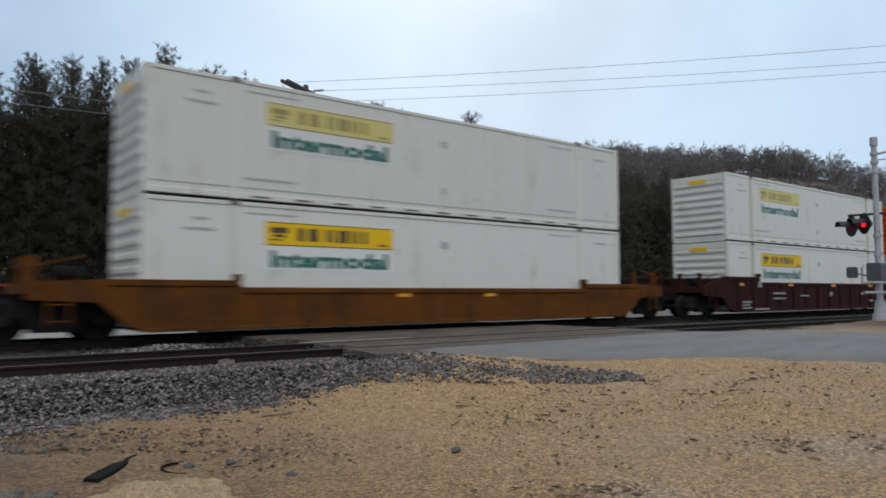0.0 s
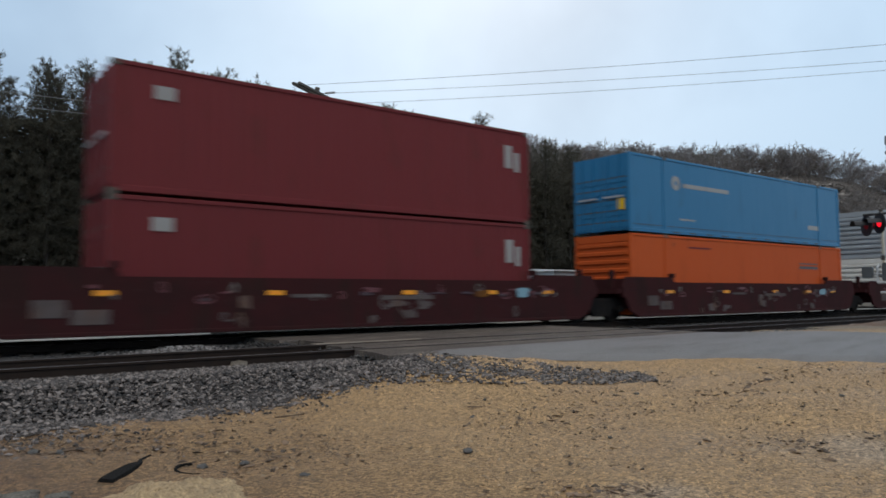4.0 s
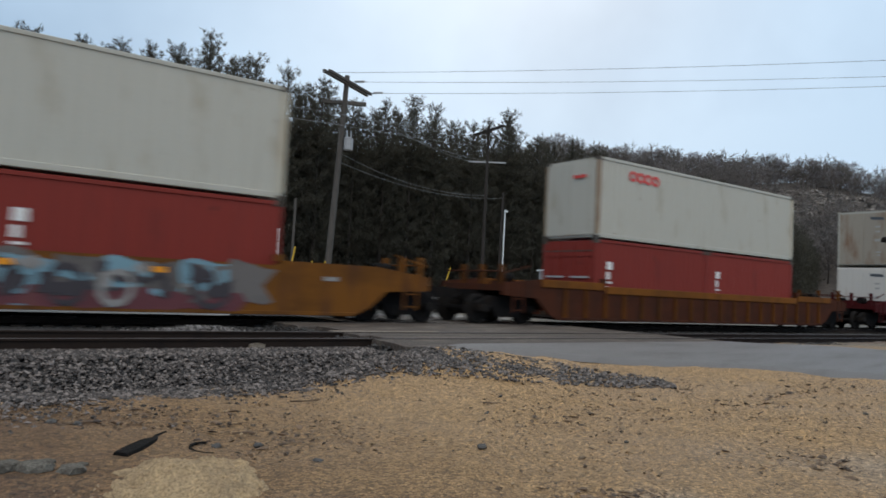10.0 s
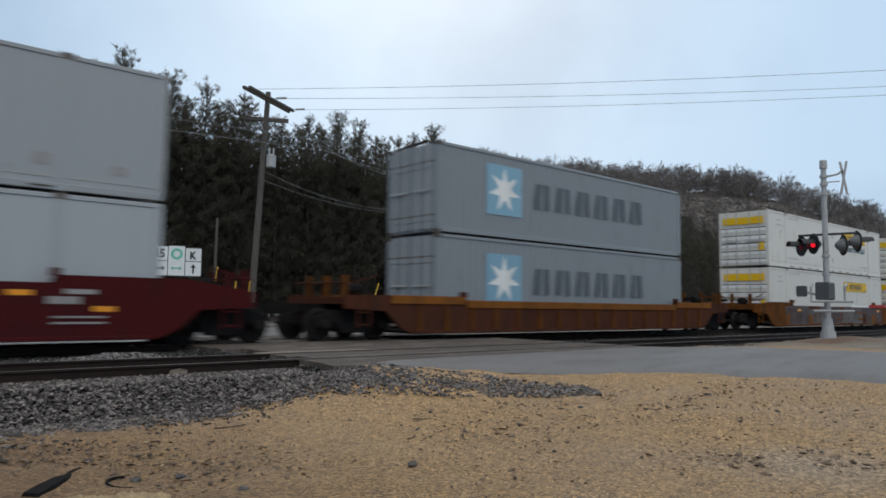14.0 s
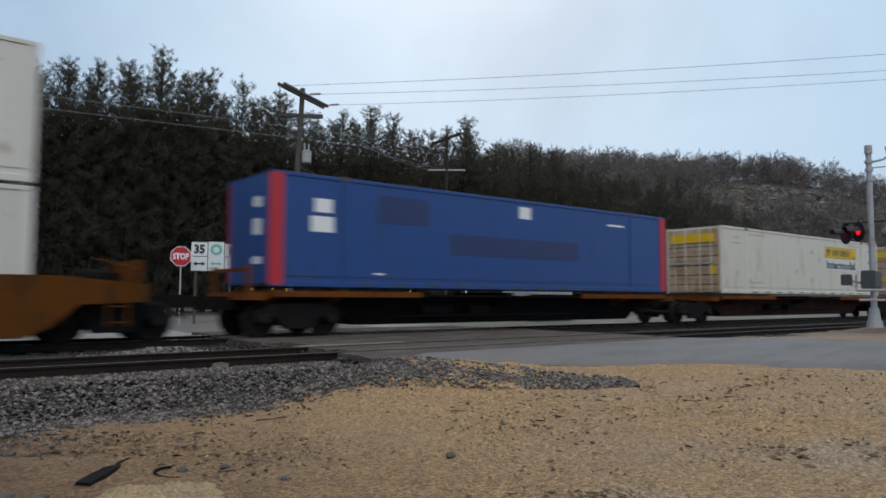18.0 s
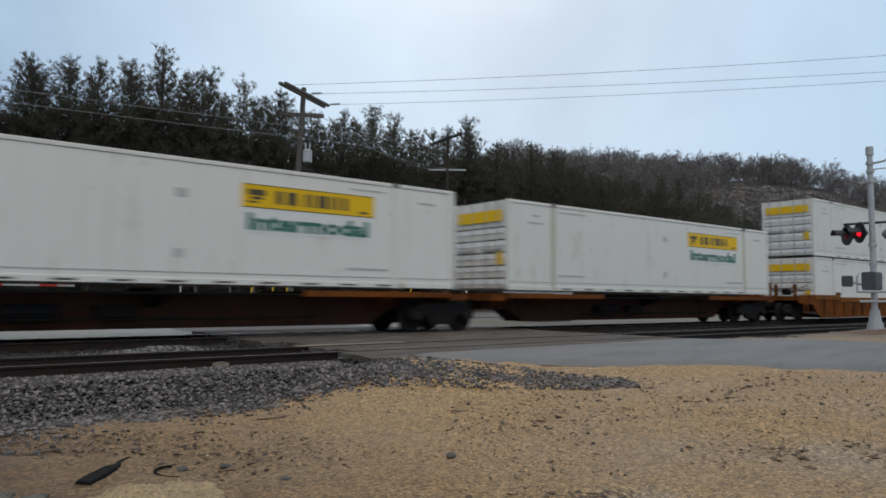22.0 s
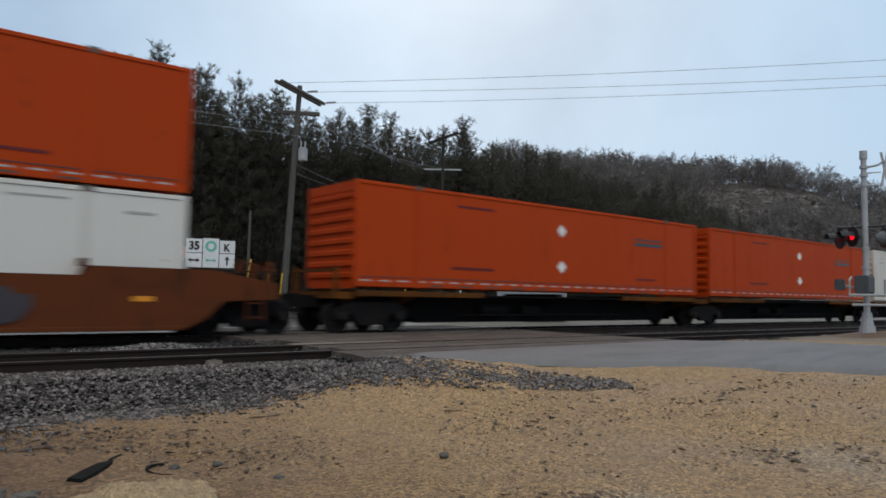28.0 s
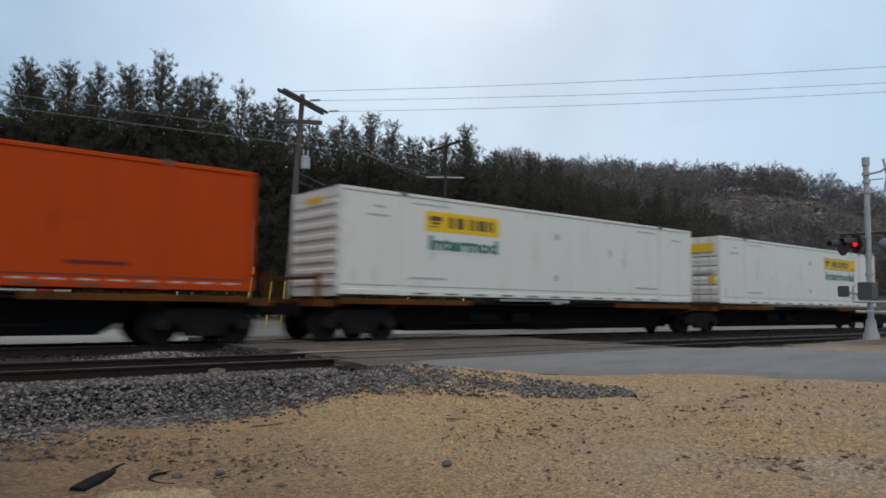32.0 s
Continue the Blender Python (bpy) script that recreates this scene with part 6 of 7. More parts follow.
def container(s0, z0, paint_, L=LONG, H=TALL, style="plate", end="door", decor=None, label="", posts=None, mid_posts=True, end_paint=None, far_posts=None):
    """A loaded container whose left end stands s0 along the train and whose floor is at z0."""
    W = WIDE if L > 14 else 2.438
    kind = "shipping_container"
    ob = thing(kind, label, "shipping container", "containers on the train", at=(s0, TRAIN_TRACK, z0))
    y = -W / 2
    tag = (style, L, H)
    part("body", lambda: (iso_body if style == "iso" else plate_body)(L, W, H), paint_, ob, key=("body", tag))
    post_paint = posts or paint_
    for s in (-1, 1):
        a, b = sorted((s * W / 2, s * (W / 2 - 0.09)))
        part("top_rail", lambda: Geo().bevel_box(0, L, a, b, H - 0.10, H, 0.012), paint_, ob, key=("top", s, tag))
        part("bottom_rail", lambda: Geo().bevel_box(0.02, L - 0.02, a, b, 0.055, 0.20, 0.012), paint_, ob, key=("bottom", s, tag))
        for x in (0, L - 0.15):
            part("corner_post", lambda: Geo().box(x, x + 0.15, a, b, 0.16, H - 0.09), post_paint if x == 0 else far_posts or paint_, ob, key=("corner", s, x, tag))
        for x in ((0, L - 0.18) if style == "iso" else ()):
            for z in (0, H - 0.12):
                part("corner_casting", lambda: Geo().box(x - 0.004, x + 0.18, *sorted((s * (W / 2 + 0.004), s * (W / 2 - 0.16))), z - 0.004, z + 0.122), CASTING, ob, key=("cc", s, x, z, tag))
        if style == "plate" and mid_posts:
            for x in (1.98, L - 1.98 - 0.18):
                part("lifting_post", lambda: Geo().box(x, x + 0.18, *sorted((s * (W / 2 + 0.003), s * (W / 2 - 0.07))), 0.05, H - 0.02), CASTING_TAN if paint_ in (WHITE, WHITE_RUSTY) and s0 % 3 < 0.6 else paint_, ob, key=("lp", s, x, tag))
                part("lifting_casting", lambda: Geo().box(x - 0.02, x + 0.20, *sorted((s * (W / 2 + 0.006), s * (W / 2 - 0.15))), H - 0.10, H + 0.035), CASTING, ob, key=("lc", s, x, tag))
    if style == "plate":
        part("rub_line", lambda: marks([(0.16, 1.96, 0.315, 0.335), (2.18, L - 2.2, 0.315, 0.335), (L - 1.95, L - 0.16, 0.315, 0.335)], y + 0.020), LETTER_DIM if paint_ not in (ORANGE, ORANGE_PALE, BLUE, TEAL) else BLACK_TAG, ob, key=("rub", tag))
        each_mark("pocket_mark", [(2.5 + 1.1 * i, 2.5 + 1.1 * i + 0.45, 0.10, 0.14) for i in range(11)], y - 0.001, CASTING, ob)
    # the end that faces the way of travel
    if end == "nose":
        for k in range(8):
            z = 0.35 + k * (H - 0.75) / 7
            part("end_rib", lambda: Geo().prism_y([(-0.035, z - 0.05), (0.035, z - 0.09), (0.035, z + 0.09), (-0.035, z + 0.05)], -W / 2 + 0.14, W / 2 - 0.14), end_paint or paint_, ob, key=("rib", k, tag))
        part("end_header", lambda: Geo().box(0.0, 0.05, -W / 2 + 0.1, W / 2 - 0.1, H - 0.28, H - 0.02), end_paint or paint_, ob, key=("eh", tag))
        part("end_sill", lambda: Geo().box(0.0, 0.05, -W / 2 + 0.1, W / 2 - 0.1, 0.0, 0.20), end_paint or paint_, ob, key=("es", tag))
    else:
        for k, (a, b) in enumerate(((-W / 2 + 0.10, -0.008), (0.008, W / 2 - 0.10))):
            leaf = part("door", lambda: Geo().box(0.0, 0.05, a, b, 0.14, H - 0.12), end_paint or paint_, ob, key=("leaf", k, tag))
            for q in (0.28, 0.72) if end != "plain" else ():
                yy = a + (b - a) * q
                part("lock_rod", lambda: Geo().tube((-0.03, yy, 0.08), (-0.03, yy, H - 0.06), 0.026, 0.026, 6), GALV if paint_ in (WHITE, WHITE_RUSTY, GREY, GREY_LIGHT, BLUE_GREY) else paint_, leaf, key=("rod", k, q, tag))
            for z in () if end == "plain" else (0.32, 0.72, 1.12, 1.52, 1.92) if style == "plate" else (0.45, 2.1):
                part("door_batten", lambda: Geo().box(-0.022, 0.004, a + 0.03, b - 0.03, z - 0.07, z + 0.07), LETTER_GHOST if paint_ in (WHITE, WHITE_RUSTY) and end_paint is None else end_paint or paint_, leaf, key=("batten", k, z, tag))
                # dark strip above each batten: recess shade put into the colour
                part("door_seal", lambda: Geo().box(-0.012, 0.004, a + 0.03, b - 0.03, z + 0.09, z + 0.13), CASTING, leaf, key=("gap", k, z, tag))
            if k == 0 and style == "plate" and end != "plain":
                part("placard", lambda: Geo().box(-0.03, -0.02, a + 0.12, a + 0.42, 0.85, 1.25), SIGN_YELLOW, leaf, "small yellow placard", key=("placard", tag))
            if end != "plain":
                part("door_handle", lambda: Geo().box(-0.07, -0.03, a + 0.15, b - 0.15, 1.30, 1.36), GALV, leaf, key=("handle", k, tag))
    MOVING.append((ob, s0, z0))
    if decor:
        decor(ob, L, y + (0.0215 if style == "plate" else 0.0115))
    return ob


def end_sign(ob, W=WIDE, z=2.12, h=0.30, wide=1.0):
    part("end_panel", lambda: Geo().box(-0.046, -0.024, -W / 2 * 0.82 * wide, W / 2 * 0.82 * wide, z, z + h), SIGN_YELLOW, ob, "yellow name panel on the end", key=("endpanel", z, h, wide))
    return ob


# ------------------------------------------------------------ cars


def wheel(parent, x, y, s):
    def shape():
        g = Geo()
        n = 22
        prof = [(0.46, 0.0), (0.46, 0.03), (0.42, 0.035), (0.42, 0.12), (0.36, 0.13), (0.34, 0.075), (0.14, 0.07), (0.12, 0.14), (0.05, 0.14)]
        for r, d in prof:
            g.v += [(r * math.cos(2 * math.pi * k / n), d, r * math.sin(2 * math.pi * k / n)) for k in range(n)]
        for i in range(len(prof) - 1):
            for k in range(n):
                j = (k + 1) % n
                g.f.append((i * n + k, i * n + j, (i + 1) * n + j, (i + 1) * n + k))
        g.f.append(tuple(range(n))[::-1])
        g.f.append(tuple((len(prof) - 1) * n + k for k in range(n)))
        return g

    ob = part("wheel", shape, WHEEL_STEEL, parent, key="wheel")
    ob.matrix_basis = pose(x, y, 0.42, 0, 0, 0 if s > 0 else 180)
    return ob


def truck(car, x):
    """A two-axle truck: bolster, two cast side frames, springs, axles and wheels."""
    t = part("truck", lambda: Geo().bevel_box(-0.24, 0.24, -1.05, 1.05, 0.42, 0.72, 0.04).box(-0.35, 0.35, -0.35, 0.35, 0.72, 0.86), TRUCK_STEEL, car, "grimy two-axle railway truck", key="bolster")
    t.location = (x, 0, 0)
    frame_pts = [(-1.16, 0.36), (-0.98, 0.36), (-0.94, 0.50), (-0.62, 0.50), (-0.42, 0.20), (0.42, 0.20), (0.62, 0.50), (0.94, 0.50), (0.98, 0.36), (1.16, 0.36), (1.18, 0.60), (0.70, 0.82), (-0.70, 0.82), (-1.18, 0.60)]
    for s in (-1, 1):
        a, b = sorted((s * 0.93, s * 1.10))
        sf = part("side_frame", lambda: Geo().prism_y(frame_pts, a, b), TRUCK_STEEL, t, key=("sideframe", s))
        part("spring", lambda: Geo().tube((-0.16, s * 1.04, 0.24), (-0.16, s * 1.04, 0.48), 0.075, 0.075, 8).tube((0.10, s * 1.04, 0.24), (0.10, s * 1.04, 0.48), 0.075, 0.075, 8), WHEEL_STEEL, t, key=("spring", s))
        for dx in (-0.89, 0.89):
            part("bearing_cap", lambda: Geo().tube((dx, s * 1.06, 0.44), (dx, s * 1.19, 0.44), 0.13, 0.11, 10), WHEEL_STEEL, t, key=("cap", s, dx))
            wheel(t, dx, s * 0.70, s)
    for dx in (-0.89, 0.89):
        part("axle", lambda: Geo().tube((dx, -1.0, 0.42), (dx, 1.0, 0.42), 0.085, 0.085, 10), WHEEL_STEEL, t, key=("axle", dx))


def coupler(car, x, s):
    part("coupler", lambda: Geo().box(*sorted((x, x + s * 0.75)), -0.10, 0.10, 0.76, 0.98).box(*sorted((x + s * 0.62, x + s * 0.98)), -0.17, 0.17, 0.70, 1.02), TRUCK_STEEL, car, key=("coupler", round(x, 2), s))
    part("air_hose", lambda: Geo().tube((x + s * 0.3, -0.3, 0.85), (x + s * 0.9, -0.25, 0.45), 0.03, 0.03, 6), RUBBER, car, key=("hose", round(x, 2), s))


def well_car(s0, paint_, front, rear, label, ribs=0, top=1.34, raise_=0.20, flange=True, rib_paint=None, chord_paint=None):
    """A container well car; s0: where its 53-foot slot begins. front, rear: 'A' for a joint that shares a truck, 'C' for a coupler."""
    L = LONG
    car = thing("well_car", label, "well car", "well cars of the train", at=(s0, TRAIN_TRACK, 0))
    fl, rr = (-2.15 if front == "C" else -0.75), (L + 2.15 if rear == "C" else L + 0.75)
    low = 0.162
    up = top + raise_
    deep = 0.24 if chord_paint else 0.14
    poly = [(fl, 0.86), (-0.85, 0.80) if front == "C" else (-0.62, 0.86), (-0.35, 0.36), (0.1, low), (L - 0.1, low), (L + 0.35, 0.36), (L + 0.85, 0.80) if rear == "C" else (L + 0.62, 0.86),
            (rr, 0.86), (rr, 1.22), (L + 0.55, up), (14.05, up), (13.95, top), (2.20, top), (2.10, up), (-0.55, up), (fl, 1.22)]
    for s in (-1, 1):
        a, b = sorted((s * 1.53, s * 1.44))
        side = part("side_sill", lambda: Geo().prism_y(poly, a, b), paint_, car, "deep side sill of the well", key=("sill", front, rear, top, raise_, s))
        c, d = sorted((s * 1.57, s * 1.34))
        if flange:
            part("top_chord", lambda: Geo().bevel_box(2.2, 13.95, c, d, top - deep, top, 0.015), chord_paint or rib_paint or paint_, car, key=("chord", top, s, deep))
            part("end_chord", lambda: Geo().bevel_box(fl + 1.5, 2.1, c, d, up - deep, up, 0.015), chord_paint or rib_paint or paint_, car, key=("echord", top, front, s, deep))
            part("end_chord", lambda: Geo().bevel_box(14.05, rr - 1.5, c, d, up - deep, up, 0.015), chord_paint or rib_paint or paint_, car, key=("echord2", top, rear, s, deep))
        part("bottom_chord", lambda: Geo().bevel_box(0.1, L - 0.1, *sorted((s * 1.55, s * 1.30)), low - 0.004, low + 0.09, 0.012), paint_, car, key=("bchord", s))
        if s < 0:
            for k in range(ribs):
                x = 0.35 + k * (L - 0.7) / (ribs - 1)
                z1 = (up if x < 2.1 or x > 14.05 else top) - deep - 0.01
                part("rib", lambda: Geo().prism_y([(x - 0.07, low + 0.09), (x + 0.07, low + 0.09), (x + 0.05, z1), (x - 0.05, z1)], -1.60, -1.53), rib_paint or paint_, car, key=("wrib", k, ribs, top, raise_, deep))
            for x in (2.0, 13.95):
                part("guide", lambda: Geo().box(x, x + 0.16, -1.58, -1.40, up - 0.02, up + 0.14), paint_, car, key=("guide", x, top, raise_))
    part("floor", lambda: Geo().box(0.05, L - 0.05, -1.43, 1.43, 0.168, 0.231), DARK_STEEL, car, key="wellfloor")
    for x in (-0.30, L + 0.18):
        part("bulkhead", lambda: Geo().box(x, x + 0.12, -1.43, 1.43, 0.45, up - 0.06), paint_, car, key=("bulk", x, top, raise_))
    for s, e, kind in ((-1, 0.0, front), (1, L, rear)):
        reach = 2.15 if kind == "C" else 0.95
        x0, x1 = sorted((e + s * 0.3, e + s * reach))
        part("end_platform", lambda: Geo().box(x0, x1, -1.43, 1.43, 0.98, 1.16), paint_, car, key=("plat", s, kind))
        part("draft_sill", lambda: Geo().box(*sorted((e + s * 0.3, e + s * (2.7 if kind == "C" else 1.5))), -0.28, 0.28, 0.66, 0.98), DARK_STEEL, car, key=("draft", s, kind))
        if kind == "C":
            truck(car, e + s * 1.58)
            coupler(car, e + s * 2.5, s)
            for yy in (-1.25, -0.35, 0.55):
                part("end_post", lambda: Geo().box(*sorted((e + s * 1.95, e + s * 2.08)), yy - 0.06, yy + 0.06, 1.16, 1.75), rib_paint or paint_, car, key=("epost", s, yy))
            part("grab_rail", lambda: Geo().tube((e + s * 2.10, -1.40, 1.55), (e + s * 2.10, 1.30, 1.55), 0.02, 0.02, 6).tube((e + s * 1.1, -1.46, 1.75), (e + s * 2.1, -1.46, 1.5), 0.02, 0.02, 6), paint_, car, key=("grab", s))
            part("ladder", lambda: Geo().box(*sorted((e + s * 1.35, e + s * 1.39)), -1.56, -1.52, 0.35, 1.3).box(*sorted((e + s * 1.75, e + s * 1.79)), -1.56, -1.52, 0.35, 1.3).box(*sorted((e + s * 1.35, e + s * 1.79)), -1.57, -1.53, 0.42, 0.45).box(*sorted((e + s * 1.35, e + s * 1.79)), -1.57, -1.53, 0.75, 0.78), paint_, car, key=("ladder", s))
            part("air_reservoir", lambda: Geo().tube((e + s * 1.0, -0.5, 1.4), (e + s * 1.5, -0.5, 1.4), 0.16, 0.16, 10), TRUCK_STEEL, car, key=("brake", s))
            part("brake_wheel", lambda: Geo().tube((e + s * 1.85, 0.2, 1.35), (e + s * 1.85, 0.2, 1.5), 0.2, 0.2, 12), TRUCK_STEEL, car, key=("brakewheel", s))
        elif s > 0:
            truck(car, e + 1.53)
        if kind == "A":
            part("end_post", lambda: Geo().box(*sorted((e + s * 0.55, e + s * 0.67)), -1.0, -0.85, 1.16, 1.8), paint_, car, key=("apost", s))
    MOVING.append((car, s0, 0))
    return car


def stencils(car, rows, mat, y=-1.536, key=None):
    for r in rows:
        part("stencil", lambda: marks([r], y), mat, car, key=("st", r, y))


def reflectors(car, xs, z=1.05, y=-1.536):
    for x in xs:
        part("reflector", lambda: marks([(x, x + 0.42, z, z + 0.11)], y), REFLECT, car, "amber reflector", key=("refl", round(x, 2), z, y))


def spine_car(s0, trucks, front, rear, paint_, label, sill=None):
    """A spine car: one deep centre sill with side flanges and container pedestals."""
    L = LONG
    car = thing("spine_car", label, "spine car", "spine cars of the train", at=(s0, TRAIN_TRACK, 0))
    # the sill is deep from truck to truck
    fore = max([x + 1.45 for x in trucks if x < 5] + [0.9])
    aft = min([x - 1.45 for x in trucks if x > 10] + [L - 0.7])
    belly = [(-0.3, 0.62), (fore, 0.62), (fore + 0.6, 0.22), (aft - 0.6, 0.22), (aft, 0.62), (L + 0.3, 0.62), (L + 0.3, 1.02), (-0.3, 1.02)]
    part("center_sill", lambda: Geo().prism_y(belly, -0.42, 0.42), sill or DARK_STEEL, car, "dark fish-bellied centre sill", key=("spine", fore, aft))
    for s in (-1, 1):
        part("side_flange", lambda: Geo().bevel_box(0.1, 4.6, *sorted((s * 1.28, s * 1.18)), 0.97, 1.12, 0.01), paint_, car, key=("flange", s))
        part("side_flange", lambda: Geo().bevel_box(11.4, L - 0.1, *sorted((s * 1.28, s * 1.18)), 0.97, 1.12, 0.01), paint_, car, key=("flange2", s))
        part("side_pipe", lambda: Geo().tube((4.6, s * 1.15, 1.02), (11.4, s * 1.15, 1.02), 0.035, 0.035, 6), DARK_STEEL, car, key=("pipe", s))
    for x in (0.25, 1.95, 8.0, 14.05, L - 0.25):
        part("cross_bearer", lambda: Geo().prism_x([(-1.27, 1.0), (-0.4, 0.70), (0.4, 0.70), (1.27, 1.0), (1.27, 1.14), (-1.27, 1.14)], x - 0.14, x + 0.14), DARK_STEEL if 4 < x < 12 else paint_, car, key=("bearer", x))
    part("brake_rigging", lambda: Geo().tube((5.0, -0.62, 0.62), (6.1, -0.62, 0.62), 0.17, 0.17, 10).box(6.8, 7.6, -0.75, -0.45, 0.5, 0.75).tube((4.0, -0.7, 0.45), (12.0, -0.7, 0.45), 0.03, 0.03, 6), TRUCK_STEEL, car, key="rigging")
    for x in trucks:
        truck(car, x)
    for s, e, kind in ((-1, 0.0, front), (1, L, rear)):
        part("end_sill", lambda: Geo().box(*sorted((e, e + s * 0.55)), -1.2, 1.2, 0.90, 1.08), paint_, car, key=("sends", s))
        if kind == "C":
            part("draft_sill", lambda: Geo().box(*sorted((e, e + s * 1.3)), -0.28, 0.28, 0.66, 0.98), DARK_STEEL, car, key=("sdraft", s))
            coupler(car, e + s * 1.1, s)
            part("end_post", lambda: Geo().box(*sorted((e + s * 0.4, e + s * 0.5)), -1.15, -1.05, 1.08, 1.75).box(*sorted((e + s * 0.4, e + s * 0.5)), 1.05, 1.15, 1.08, 1.75).box(*sorted((e + s * 0.42, e + s * 0.48)), -1.1, 1.1, 1.6, 1.68), paint_, car, key=("spost", s))
        else:
            part("drawbar", lambda: Geo().box(*sorted((e, e + s * 1.1)), -0.2, 0.2, 0.68, 0.95), DARK_STEEL, car, key=("sbar", s))
    MOVING.append((car, s0, 0))
    return car


SLOT40, SLOT45 = (LONG - 12.192) / 2, (LONG - 13.716) / 2
LOW, SECOND, DECK = 0.235, 3.145, 1.17
white_label = "white freight container with a yellow name panel and green lettering"


def tag_letters(car, x, end, seed, fill):
    """A row of broad silver graffiti shapes, each a dark outline, a pale body and gaps where the car shows through."""
    rng_ = np.random.RandomState(seed)
    k = 0
    while x < end:
        w = rng_.uniform(1.05, 1.75)
        lean = rng_.uniform(-0.32, 0.32)
        lo, hi = 0.25, 1.17 + rng_.uniform(-0.06, 0.03)
        outer = [(x - 0.07, lo - 0.02), (x + w * 0.5, lo - 0.03), (x + w + 0.07, lo), (x + w + lean + 0.08, hi + 0.01), (x + w * 0.55 + lean, hi + 0.03), (x + lean - 0.08, hi)]
        inner = [(x, lo + 0.05), (x + w * 0.5, lo + 0.03), (x + w, lo + 0.06), (x + w + lean, hi - 0.06), (x + w * 0.55 + lean, hi - 0.03), (x + lean, hi - 0.05)]
        part("scrawl", Geo().prism_y(outer, -1.539, -1.536), (BLACK_TAG, DARK_TAG, CAR_BROWN)[k % 3], car, "dark graffiti outline")
        part("scrawl", Geo().prism_y(inner, -1.543, -1.5392), MAUVE_TAG if rng_.uniform() < 0.4 else fill, car, "silver graffiti shape")
        style = rng_.randint(4)
        mid, gap = x + w * 0.5 + lean * 0.5, (CHORD_ORANGE, BLACK_TAG, CHORD_ORANGE, CAR_BROWN)[(k + seed) % 4]
        if style == 0:
            cuts = [Geo().prism_y([(mid - 0.10, lo - 0.01), (mid + 0.16, lo - 0.01), (mid + 0.08, lo + 0.42), (mid - 0.04, lo + 0.42)], -1.546, -1.5432), blob(mid + 0.05, hi - 0.22, 0.30, 0.14, seed * 5 + k, -1.5432, 0.2, 9)]
        elif style == 1:
            cuts = [Geo().prism_y([(mid + 0.10, hi - 0.30), (x + w + 0.06, hi - 0.36), (x + w + 0.06, hi - 0.24), (mid + 0.10, hi - 0.20)], -1.546, -1.5432), Geo().prism_y([(mid + 0.10, lo + 0.22), (x + w + 0.06, lo + 0.16), (x + w + 0.06, lo + 0.30), (mid + 0.10, lo + 0.34)], -1.546, -1.5432)]
        elif style == 2:
            cuts = [blob(mid, 0.5 * (lo + hi), 0.34 * w, 0.42, seed * 5 + k, -1.5432, 0.15, 12)]
        else:
            cuts = [Geo().prism_y([(x - 0.06, lo - 0.01), (x + 0.32 * w, lo - 0.01), (x + 0.36 * w, hi - 0.40), (x - 0.02, hi - 0.34)], -1.546, -1.5432), strokes(mid + 0.2, 0.6, 0.4, 0.5, seed * 7 + k, -1.5432, 0.03)]
        for g in cuts:
            part("scrawl", g, gap, car, "gap in the graffiti")
        for q in range(3):
            part("scrawl", strokes(x + rng_.uniform(0, w), rng_.uniform(0.4, 1.0), 0.5, 0.4, seed * 90 + 3 * k + q, -1.5465 - 0.0006 * q, 0.022), (DARK_TAG, MAUVE_TAG, BLACK_TAG)[q], car, "thin graffiti line")
        x += w + rng_.uniform(0.0, 0.20)
        k += 1


def graffiti_piece(car, x, z, w, h, seed, fill, line, y=-1.536):
    """A throw-up: a dark outline, a pale body and strokes inside it."""
    part("scrawl", blob(x + 0.05, z - 0.03, w * 1.08, h * 1.12, seed, y, 0.16, 18), line, car, "black graffiti outline")
    part("scrawl", blob(x, z, w * 0.94, h * 0.92, seed, y - 0.007, 0.16, 18), fill, car, "pale graffiti body")
    for k, q in enumerate((-0.28, 0.02, 0.30)):
        part("scrawl", strokes(x + q * w, z + 0.04 * h, w * 0.22, h * 0.55, seed + k, y - 0.0135 - 0.0005 * k, 0.020 * w), line, car, "thin dark graffiti stroke")


def white_box(s, z, pos="R", end="door", paint_=None, pale=False, ink=None, word=True, rusty=False, end_paint=None, shift=0.0, cut=False):
    p = paint_ or (WHITE_RUSTY if rusty else WHITE)
    ob = container(s, z, p, end=end, label=("rust-streaked " if rusty else "clean ") + white_label, decor=lambda o, L, y: decor_intermodal(o, L, y, pos, pale, ink, word, shift, cut), posts=CASTING_TAN if rusty else None, end_paint=end_paint)
    return end_sign(ob, z=2.22 if end == "door" else 2.50, h=0.36 if end == "door" else 0.17, wide=1.0 if end == "door" else 0.38)


def cream_box(s, z, paint_=None, ink=None, sub=True, end_paint=None):
    ob = container(s, z, paint_ or CREAM, end="plain", end_paint=end_paint, label="cream freight container with slanted blue name blocks", decor=lambda o, L, y: decor_slanted(o, L, y, ink, sub))
    end_marks(ob)
    return ob


def emblem_box(s, z, H, paint_=None):
    return container(s, z, paint_ or CREAM, 12.192, H, "iso", "plain", decor_red_emblem, "cream corrugated container with a red emblem", posts=RUST_POST, far_posts=CASTING_TAN)


def twenty(s, z):
    return container(s, z, RED_BOX, 6.058, 2.591, "iso", "door", lambda o, L, y: each_mark("white_mark", [(0.58, 0.84, 1.62, 1.88), (0.58, 0.74, 1.30, 1.54), (0.58, 0.84, 1.16, 1.22), (0.58, 0.72, 0.78, 1.06)], y, LETTER_GHOST, o), "brick red twenty-foot container with a white mark")


